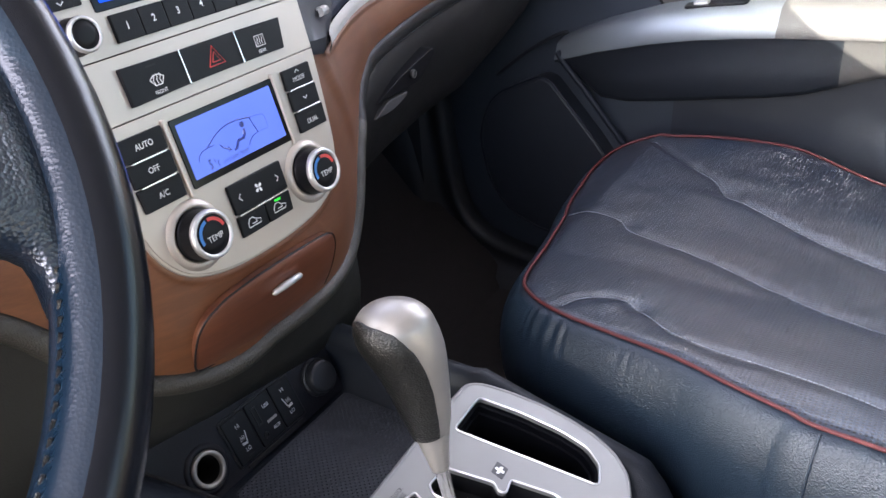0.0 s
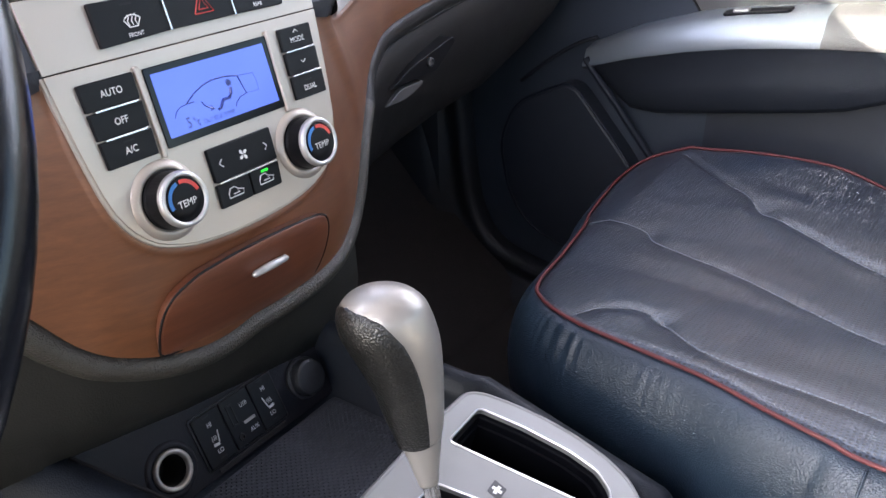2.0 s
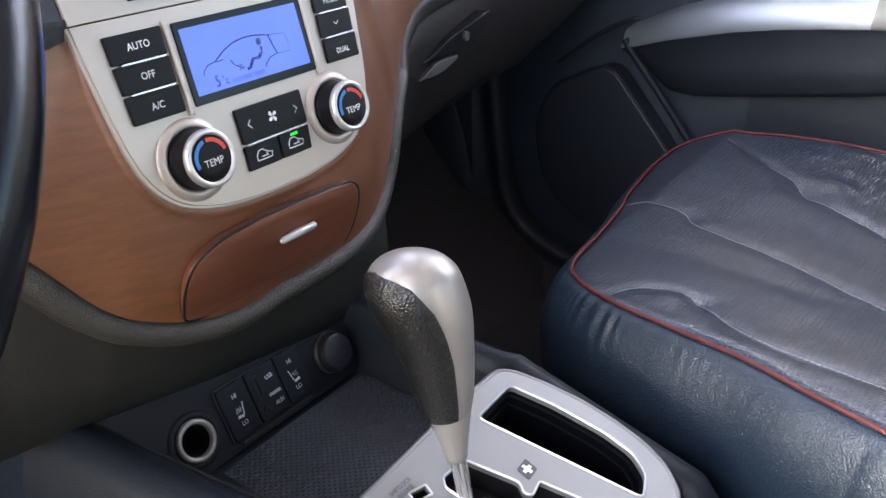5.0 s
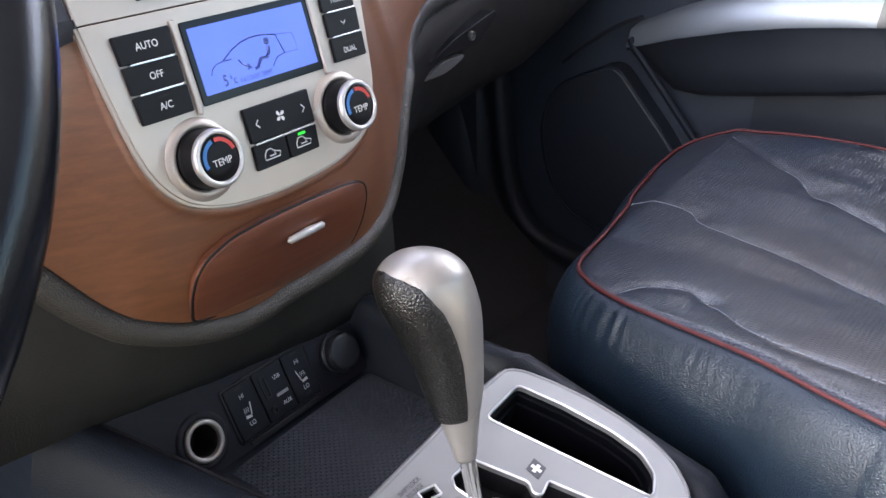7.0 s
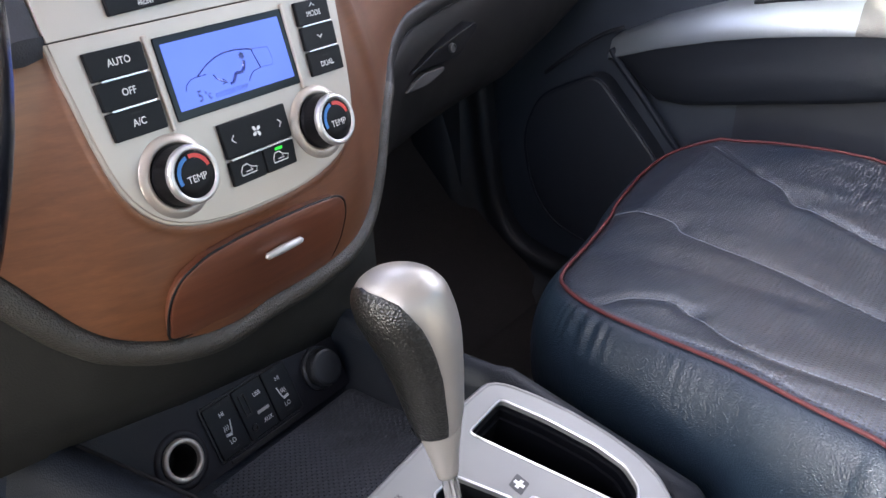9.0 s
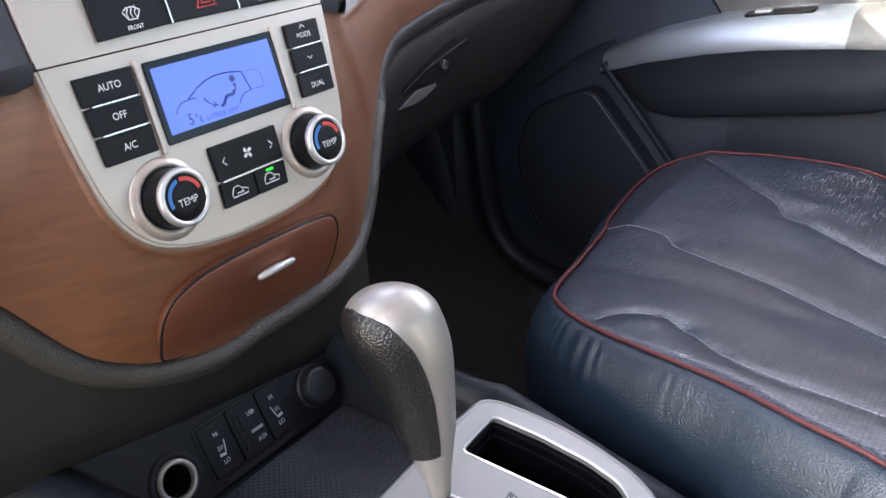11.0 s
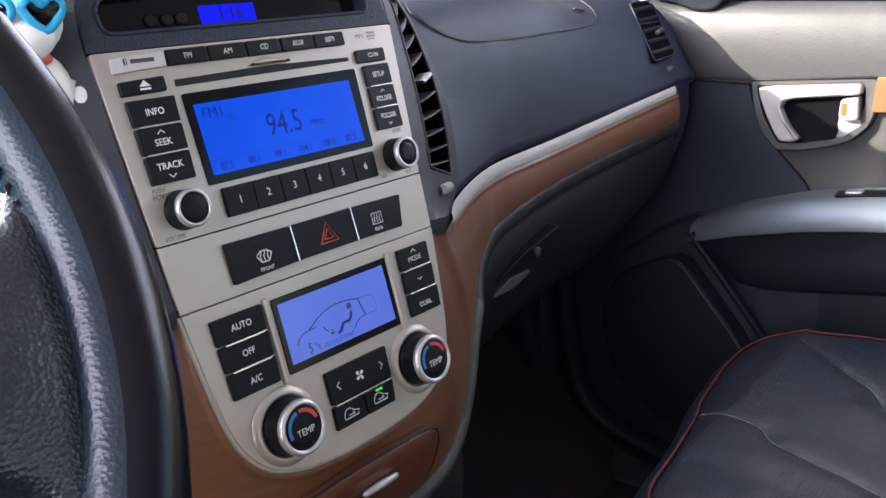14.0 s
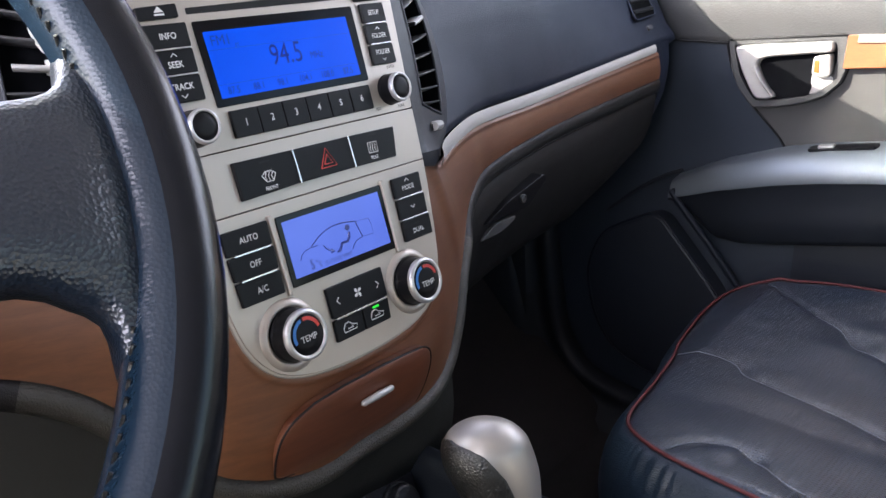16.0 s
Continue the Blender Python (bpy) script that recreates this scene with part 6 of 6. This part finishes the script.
def arm_rows(y):
    lip = float(np.interp(y, [-0.8, -0.5, -0.17, -0.08, 0.0, 0.08, 0.14, 0.152], [0.57, 0.565, 0.54, 0.529, 0.513, 0.491, 0.470, 0.467]))
    bot = float(np.interp(y, [-0.5, -0.36, -0.28, -0.19, 0.02, 0.07, 0.095, 0.13, 0.152], [0.525, 0.515, 0.497, 0.461, 0.422, 0.413, 0.427, 0.452, 0.466]))
    f = float(np.interp(y, [0.0, 0.10, 0.152], [1.0, 0.85, 0.62]))
    top = lip + 0.034 * f + 0.004
    xl = float(np.interp(y, [-0.3, 0, 0.1, 0.152], [0.728, 0.735, 0.745, 0.755]))
    upper = [(0.81, top + 0.004), (0.79, top + 0.003), (xl + 0.03 * f, top), (xl + 0.016 * f, top - 0.004 * f), (xl + 0.005, lip + 0.016 * f), (xl, lip + 0.006 * f), (xl + 0.001, lip)]
    lower = [(xl + 0.0015, lip - 0.0005), (xl + 0.004, lip - 0.004), (xl + 0.008, (lip + bot) / 2), (xl + 0.014, bot + 0.008), (xl + 0.022, bot), (0.80, bot - 0.004)]
    return [Vector((x, y, z)) for x, z in upper], [Vector((x, y, z)) for x, z in lower]


ay = [0.152, 0.145, 0.13, 0.11, 0.08, 0.04, 0.0, -0.06, -0.12, -0.16, -0.2, -0.24, -0.28, -0.32, -0.38, -0.5, -0.8]
part("armrest_top", lofted([arm_rows(y)[0] for y in ay if y >= -0.16]), DOORSILVER, door, "satin silver-grey armrest cap", smooth=True)
part("armrest_pad", lofted([arm_rows(y)[0] for y in ay if y <= -0.16]), DOORREAR, door, "pale grey vinyl armrest pad", smooth=True)
# side split by colour: shade painted dark in front, sunlit vinyl pale behind
part("armrest_side", lofted([arm_rows(y)[1] for y in ay if y >= -0.24]), ARMSHADED, door, "grained armrest side, coloured as in shade", smooth=True)
part("armrest_side", lofted([arm_rows(y)[1] for y in ay if y <= -0.24]), DOORREAR, door, "rear armrest side, pale as in sun", smooth=True)
part("armrest_end", lofted([arm_rows(0.152)[0] + arm_rows(0.152)[1], [Vector((0.80, 0.152, p.z)) for p in arm_rows(0.152)[0] + arm_rows(0.152)[1]]]), DOORSILVER, door)
# window switch on the armrest
swm = Matrix.Translation((0.770, -0.070, 0.5660)) @ Matrix.Rotation(radians(-4), 4, 'Y') @ Matrix.Rotation(radians(-9.5), 4, 'X')
sw = part("window_switch", slab(rounded([(-0.010, -0.045), (0.012, -0.045), (0.012, 0.038), (-0.010, 0.038)], 0.006), -0.006, 0.0012, swm, 0.0008), KEY, door, "black window switch")
part("switch_tab", slab(rounded([(-0.006, 0.006), (0.007, 0.006), (0.007, 0.026), (-0.006, 0.026)], 0.003), 0.001, 0.0042, swm, 0.0015), MATT, sw)
# diagonal edge and speaker below the armrest
part("pocket_edge", tube(smooth_curve([(0.757, 0.148, 0.480), (0.757, 0.136, 0.464), (0.760, 0.095, 0.417), (0.765, 0.044, 0.354), (0.77, 0.004, 0.302), (0.77, -0.03, 0.24)], 5), 0.005, 8), PLASTIC, door, "raised edge of the door pocket", smooth=True)
spk = [Vector((-y, z)) for y, z in ((0.210, 0.423), (0.178, 0.437), (0.160, 0.433), (0.072, 0.338), (0.035, 0.28), (0.05, 0.2), (0.11, 0.168), (0.178, 0.178), (0.235, 0.20), (0.271, 0.25), (0.288, 0.33), (0.262, 0.395))]
part("speaker_grille", slab(rounded(spk, 0.03, 6), -0.02, 0.012, DM, 0.005), SPEAKER, door, "dark rounded speaker cover")
part("grille_edge", tube([DM @ Vector((p.x, p.y, 0.0105)) for p in rounded(spk, 0.03, 6)], 0.002, 6, True), PLASTIC, door, smooth=True)
# edge of the door opening: down beside the kick panel, then back along the sill
mouth_line = smooth_curve([(0.752, 0.372, 0.47), (0.752, 0.358, 0.36), (0.752, 0.346, 0.27), (0.752, 0.332, 0.205), (0.752, 0.298, 0.153), (0.752, 0.235, 0.128), (0.752, 0.13, 0.118), (0.752, -0.1, 0.115), (0.752, -0.5, 0.115)], 6)
rows = []
for a, b in ((0.030, -0.006), (0.010, -0.008), (0.0, -0.005), (-0.005, 0.0), (-0.006, 0.008), (-0.003, 0.018), (-0.012, 0.030), (-0.040, 0.036), (-0.052, 0.045), (-0.058, 0.10)):
    row = []
    for k, p in enumerate(mouth_line):
        d = (mouth_line[min(k + 1, len(mouth_line) - 1)] - mouth_line[max(k - 1, 0)]).normalized()
        row.append(p + Vector((a, 0, 0)) + Vector((0, -d.z, d.y)) * b)
    rows.append(row)
part("kick_panel", lofted(rows), KICK, door, "dark kick panel and sill round the footwell", smooth=True)
part("kick_wall", lofted([[Vector((x + 0.03 * (0.5 - z), y, z)) for z in (0.08, 0.2, 0.3, 0.42, 0.6)] for x, y in ((0.712, 0.375), (0.700, 0.40), (0.694, 0.45), (0.69, 0.60))]), KICK, door, smooth=True)
part("trim_edge", tube(smooth_curve([(0.757, 0.132, 0.511), (0.757, 0.16, 0.499), (0.757, 0.20, 0.473), (0.757, 0.25, 0.432)], 5), 0.0028, 8), KICK, door, "rounded edge of the lower trim", smooth=True)

# inside handle
BEZEL = rounded([(-0.0865, 0.6925), (0.0640, 0.7055), (0.0660, 0.6630), (0.0600, 0.6455), (0.0420, 0.6270), (0.0200, 0.6175), (-0.0150, 0.6090), (-0.0470, 0.6060), (-0.0690, 0.6300), (-0.0800, 0.6560)], 0.005)
HOLLOW = rounded([(-0.0780, 0.6865), (0.0505, 0.6990), (0.0540, 0.6760), (0.0505, 0.6550), (0.0385, 0.6370), (0.0200, 0.6260), (-0.0150, 0.6185), (-0.0445, 0.6155), (-0.0570, 0.6320), (-0.0680, 0.6500)], 0.005)
hnd = part("handle_bezel", ring_slab(BEZEL, HOLLOW, -0.02, 0.001, DM, 0.0015), DOORVINYL, door, "grey handle surround")
part("bezel_gap", tube([DM @ Vector((p.x, p.y, max(-0.012, 0.7726 - door_x(p.y)))) for p in BEZEL], 0.0016, 6, True), DEEP, hnd, smooth=True)
# too shallow to shade itself, so black colour gives the hollow its shadow
part("handle_cup", slab(inset(HOLLOW, -0.001), -0.02, -0.0038, DM), CUP, hnd, "shallow handle recess, its shadow painted black")
PULL = rounded([(-0.0758, 0.6848), (-0.051, 0.6885), (-0.016, 0.6915), (0.0490, 0.6968), (0.0505, 0.6835), (0.014, 0.6785), (-0.028, 0.673), (-0.040, 0.6695), (-0.0435, 0.662), (-0.036, 0.646), (-0.026, 0.632), (-0.0165, 0.6235), (-0.026, 0.6185), (-0.0425, 0.618), (-0.051, 0.630), (-0.062, 0.650), (-0.0715, 0.672)], 0.0056, 5)
rows = [[DM @ Vector((q.x, q.y, h)) for q in inset(PULL, d)] for d, h in ((0.0, -0.012), (0.0, 0.0015), (0.0004, 0.0038), (0.0012, 0.0060), (0.0022, 0.0073), (0.0034, 0.0079))]
pull = part("door_handle", lofted(rows, True, True), MATT, hnd, "satin silver pull handle", smooth=True)
for face in pull.data.polygons:
    face.use_smooth = len(face.vertices) < 9
lk = part("lock_tab", slab(rounded([(0.0265, 0.6555), (0.038, 0.6510), (0.0500, 0.6545), (0.0480, 0.6815), (0.0275, 0.6775)], 0.004), -0.01, 0.010, DM, 0.003), MATT, hnd, "silver lock tab")
part("lock_mark", slab(rounded([(0.0302, 0.6585), (0.0362, 0.6580), (0.0357, 0.6735), (0.0297, 0.6730)], 0.001), 0.0095, 0.0106, DM), material("orange_mark", (0.45, 0.085, 0.012), 0.4), lk, "orange lock mark")
part("lever_bridge", slab(rounded([(0.0260, 0.6560), (0.0245, 0.6460), (0.0270, 0.6385), (0.0235, 0.6290), (0.0330, 0.6300), (0.0525, 0.6460), (0.0515, 0.6540)], 0.003), -0.006, 0.0015, DM, 0.002), MATT, hnd)
part("wood_inlay", slab(rounded([(0.062, 0.664), (0.30, 0.684), (0.30, 0.718), (0.064, 0.705)], 0.002), -0.012, 0.005, DM, 0.001), DOORWOOD, door, "orange-brown wood inlay")
part("inlay_strip", slab(rounded([(0.076, 0.696), (0.30, 0.708), (0.30, 0.718), (0.077, 0.706)], 0.002), 0.004, 0.008, DM, 0.001), SILVER, door, "pale strip on the inlay")
pane = part("window_1", box(0.812, 0.816, -0.5, 0.36, 0.78, 1.22), GLASS, None, "clear side window glass", kind="structure")
pane.visible_shadow = False

# ---- outside mirror ----
mir = thing("wing_mirror", (0.97, 0.13, 0.80), "grey wing mirror housing outside the passenger window", "wing mirror")
MIRRORSHELL = material("mirror_paint", (0.34, 0.32, 0.36), 0.35, vary=0.05, coat=0.4)
MW = Matrix(((0.9566, 0, 0.2914, 0.975), (-0.2914, 0, 0.9566, 0.118), (0, 1, 0, 0.885), (0, 0, 0, 1))) @ Matrix.Diagonal((1, 1, -1, 1))
glass_edge = rounded([(-0.108, -0.066), (-0.02, -0.083), (0.06, -0.080), (0.118, -0.055), (0.118, 0.05), (0.09, 0.078), (-0.09, 0.078), (-0.110, 0.05)], 0.03, 4)
rows = []
for k, h in ((0.90, -0.002), (0.93, 0.006), (0.98, 0.006), (1.0, 0.0), (1.02, -0.03), (0.97, -0.06), (0.8, -0.09), (0.4, -0.105), (0.05, -0.108)):
    rows.append([MW @ Vector((p.x * k, p.y * k, h)) for p in glass_edge])
part("housing", lofted(rows, True), MIRRORSHELL, mir, smooth=True)
part("mirror_glass", slab([p * 0.92 for p in glass_edge], -0.006, -0.0015, MW), material("mirror_silver", (0.9, 0.9, 0.9), 0.02, metal=1.0, vary=0.0, rough_vary=0.0), mir)
part("mirror_arm", lofted([[Vector((x, y, z)) for y, z in ((y0, z0), (y1, z0), (y1, z1), (y0, z1))] for x, y0, y1, z0, z1 in ((0.82, 0.13, 0.20, 0.770, 0.800), (0.87, 0.13, 0.20, 0.776, 0.802), (0.93, 0.13, 0.19, 0.788, 0.804), (1.0, 0.13, 0.17, 0.799, 0.806))], True, True), MIRRORSHELL, mir)
part("mirror_foot", box(0.815, 0.850, 0.115, 0.20, 0.79, 0.815, 0.004), PLASTIC, mir)

# ---- steering wheel ----
AX = Vector((math.sin(-0.0839) * math.cos(0.627), -math.cos(-0.0839) * math.cos(0.627), math.sin(0.627)))
WU = Vector((0, 0, 1)).cross(AX).normalized()
WV = AX.cross(WU)
WM = Matrix.Translation((-0.4096, -0.0980, 0.7769)) @ Matrix((WU, WV, AX)).transposed().to_4x4()
wheel = thing("steering_wheel", WM.translation, "black leather steering wheel with worn grained spokes", "steering wheel")
RIM, TUBE = 0.1935, 0.0152
def rim_part(b0, b1, n, grow, a0=0.0, a1=360.0):
    """A stretch of the rim: of its round from b0 to b1, of its circle from a0 to a1."""
    rings = []
    for i in range(97):
        a = radians(a0 + (a1 - a0) * i / 96)
        q = Vector((math.cos(a), math.sin(a), 0))
        rings.append([WM @ (q * (RIM + (TUBE + grow) * math.cos(b)) + Vector((0, 0, (TUBE + grow) * 1.05 * math.sin(b)))) for b in (radians(b0 + (b1 - b0) * j / n) for j in range(n + 1))])
    bm = lofted(rings)
    bmesh.ops.remove_doubles(bm, verts=bm.verts[:], dist=1e-6)
    return bm


part("rim", rim_part(108, 318, 22, 0.0, 160.5, 379.5), WHEELLEATHER, wheel, "worn grained leather grip of the rim", smooth=True)
part("rim_top", rim_part(108, 318, 22, 0.0003, 19.5, 160.5), RIMEDGE, wheel, "smooth dark leather top of the rim", smooth=True)
part("rim_edge", rim_part(-42, 108, 18, 0.0002), RIMEDGE, wheel, "smoother dark outer edge of the rim", smooth=True)
for a in (radians(19.5), radians(160.5)):
    q = Vector((math.cos(a), math.sin(a), 0))
    part("rim_joint", tube([WM @ (q * (RIM + 0.0154 * math.cos(b)) + Vector((0, 0, 0.0162 * math.sin(b)))) for b in (2 * math.pi * k / 32 for k in range(32))], 0.0009, 6, True), WHEELLEATHER, wheel, smooth=True)
for b in (-42,):
    part("rim_seam", tube([WM @ Vector(((RIM + 0.0157 * math.cos(radians(b))) * math.cos(a), (RIM + 0.0157 * math.cos(radians(b))) * math.sin(a), 0.0163 * math.sin(radians(b)))) for a in (2 * math.pi * i / 90 for i in range(90))], 0.0006, 5, True), DEEP, wheel, smooth=True)
bm = bmesh.new()
for i in range(220):
    a = 2 * math.pi * i / 220
    c, s = math.cos(a), math.sin(a)
    t = Vector((-s, c, 0))
    b = Vector((c, s, 0)) * (RIM - 0.0141) + Vector((0, 0, 0.0058))
    tube_into(bm, [WM @ (b - t * 0.0012 + Vector((0, 0, -0.0012))), WM @ (b + t * 0.0012 + Vector((0, 0, 0.0012)) - Vector((c, s, 0)) * 0.0004)], 0.0007, 5)
part("rim_stitching", bm, KNOBLEATHER, wheel, "dark stitching along the rim's inner side")


def spoke(sgn):
    """A broad leather spoke that widens into the rim."""
    rows = []
    for u, near, vt, vb, hz in ((0.095, 0, 0.0, -0.050, 0.008), (0.120, 0, 0.001, -0.051, 0.008), (0.140, 0, 0.0022, -0.054, 0.007), (0.147, 0, 0.0024, -0.057, 0.006), (0, 0.0300, 0.0030, -0.061, 0.005), (0, 0.0250, 0.0045, -0.064, 0.004),
                                (0, 0.0205, 0.0075, -0.068, 0.003), (0, 0.0175, 0.012, -0.074, 0.002), (0, 0.0150, 0.018, -0.082, 0.0005), (0, 0.0110, 0.026, -0.092, -0.001), (0, 0.005, 0.034, -0.100, -0.002)):
        ring = []
        for j in range(24):
            b = 2 * math.pi * j / 24
            v = (vt + vb) / 2 + (vt - vb) / 2 * math.copysign(abs(math.cos(b)) ** 0.6, math.cos(b))
            h = hz + 0.013 * math.copysign(abs(math.sin(b)) ** 0.7, math.sin(b)) - 0.004
            uu = math.sqrt(max(1e-6, (RIM - near) ** 2 - v * v)) if near else u
            ring.append(WM @ Vector((sgn * uu, v, h)))
        rows.append(ring)
    part("spoke", lofted(rows, True, True), SPOKELEATHER, wheel, "grained leather spoke", smooth=True)


spoke(1)
spoke(-1)
part("hub", slab(rounded([(-0.135, 0.0), (-0.10, 0.06), (0.10, 0.06), (0.14, 0.0), (0.128, -0.06), (0.06, -0.11), (-0.06, -0.11), (-0.125, -0.06)], 0.03, 5), -0.03, 0.016, WM, 0.012), PAD, wheel, "dark grey hub cover")
part("hub_insert", slab(rounded([(-0.128, -0.002), (0.128, -0.002), (0.118, -0.05), (-0.118, -0.05)], 0.012), 0.012, 0.0185, WM, 0.004), KEY, wheel, "black switch insert")
for sgn in (1, -1):
    part("lower_spoke", tube([WM @ Vector((sgn * 0.04, -0.09, 0.0)), WM @ Vector((sgn * 0.055, -0.13, 0.002)), WM @ Vector((sgn * 0.07, -0.172, 0.0))], [0.016, 0.012, 0.014], 10), WHEELLEATHER, wheel, smooth=True)
part("column", tube([WM @ Vector((0, -0.02, -0.03)), WM @ Vector((0, -0.03, -0.12)), WM @ Vector((0, -0.05, -0.26))], [0.055, 0.065, 0.07], 20), PLASTIC, wheel, smooth=True)

# ---- phone mount on top of the dash ----
mount = thing("phone_mount", (0.13, 0.50, 0.85), "black plastic phone mount on top of the dashboard", "phone mount")
MTM = Matrix.Translation((0.13, 0.50, 0.838))
part("base", lathe([(0.036, 0.0), (0.036, 0.006), (0.030, 0.011), (0.014, 0.014), (0.011, 0.020)], MTM, 28), KEY, mount)
part("ball_joint", lathe([(0.010, 0.018), (0.020, 0.026), (0.025, 0.038), (0.022, 0.050), (0.012, 0.058), (0.002, 0.060)], MTM, 28), KEY, mount, smooth=True)
part("cradle", slab(rounded([(-0.035, -0.02), (0.035, -0.02), (0.035, 0.11), (-0.035, 0.11)], 0.008), 0.0, 0.012, MTM @ Matrix.Translation((0, 0, 0.075)) @ Matrix.Rotation(radians(70), 4, "X"), 0.003), KEY, mount)

# ---- little doll clipped to the vent ----
DOLLWHITE = material("doll_white", (0.80, 0.78, 0.74), 0.35, vary=0.03, coat=0.2)
DOLLBLUE = material("doll_blue", (0.02, 0.36, 0.62), 0.3, vary=0.04)
bm = bmesh.new()


def ball(c, r, mat, sx=1.0, sy=1.0, sz=1.0):
    before = set(bm.faces)
    bmesh.ops.create_uvsphere(bm, u_segments=20, v_segments=12, radius=1, matrix=Matrix.Translation(c) @ Matrix.Diagonal((r * sx, r * sy, r * sz, 1)))
    for f in set(bm.faces) - before:
        f.material_index = mat


def rod(pts, r, mat, closed=False):
    before = set(bm.faces)
    tube_into(bm, pts, r, 8, closed)
    for f in set(bm.faces) - before:
        f.material_index = mat


D = Vector((-0.1360, 0.0895, 0.827))
ball(D, 0.020, 0, 1.05, 0.9, 0.95)
ball(D + Vector((0.0015, -0.012, -0.008)), 0.0125, 0, 1.1, 0.9, 0.85)
for s in (-1, 1):
    ball(D + Vector((0.0150 * s, 0.004, 0.0105)), 0.0085, 0, 1, 0.7, 1)
    hx = D + Vector((0.0110 * s, -0.0180, 0.0038))
    heart = [(0, -0.0095), (0.0085, -0.001), (0.0095, 0.004), (0.0065, 0.0075), (0.0025, 0.0065), (0, 0.004), (-0.0025, 0.0065), (-0.0065, 0.0075), (-0.0095, 0.004), (-0.0085, -0.001)]
    heart = [(a * 0.9, b * 0.9) for a, b in heart]
    rod([Vector(p) for p in smooth_curve([hx + Vector((a, 0.003 * s * a / 0.01, b)) for a, b in heart], 3, True)], 0.0022, 1, True)
    before = set(bm.faces)
    vs = [bm.verts.new(hx + Vector((a * 0.95, 0.001, b * 0.95))) for a, b in heart]
    ctr = bm.verts.new(hx + Vector((0, -0.001, 0)))
    for i in range(len(vs)):
        bm.faces.new((vs[i], vs[(i + 1) % len(vs)], ctr))
    for f in set(bm.faces) - before:
        f.material_index = 2
bmesh.ops.rotate(bm, cent=D, matrix=Matrix.Rotation(radians(-20), 3, "Z"), verts=bm.verts[:])
ball(D + Vector((0.0045, 0.0, -0.037)), 0.018, 0, 1, 0.85, 1.25)
rod([D + Vector((-0.001 + 0.0105 * math.cos(a), -0.003 + 0.0105 * math.sin(a), -0.0185)) for a in (2 * math.pi * i / 16 for i in range(16))], 0.0026, 4, True)
ball(Vector((-0.1135, 0.083, 0.7865)), 0.0085, 0, 0.9, 0.8, 1.2)
rod([D + Vector((0.0075, -0.004, -0.029)), Vector((-0.118, 0.083, 0.792))], 0.006, 0)
for i in range(9):
    a = 2 * math.pi * i / 9
    rod([D + Vector((-0.005 + 0.008 * math.cos(a), 0.0065 * math.sin(a), 0.016)), D + Vector((-0.005 + 0.0095 * math.cos(a), 0.008 * math.sin(a), 0.0215))], [0.0016, 0.0007], 3)
    ball(D + Vector((-0.005 + 0.0095 * math.cos(a), 0.008 * math.sin(a), 0.02155)), 0.0012, 3)
rod([D + Vector((-0.005 + 0.008 * math.cos(a), 0.0065 * math.sin(a), 0.0165)) for a in (2 * math.pi * i / 16 for i in range(16))], 0.0017, 3, True)
rod([D + Vector((0.002, 0.004, -0.058)), D + Vector((0.002, 0.004, -0.066))], 0.008, 0)
doll = part("doll", bm, [DOLLWHITE, DOLLBLUE, GLOSS, material("doll_gold", (0.75, 0.45, 0.25), 0.25, metal=1.0), RED], None, "white toy bear doll in blue heart sunglasses", smooth=True)
tagged(doll, category="doll")
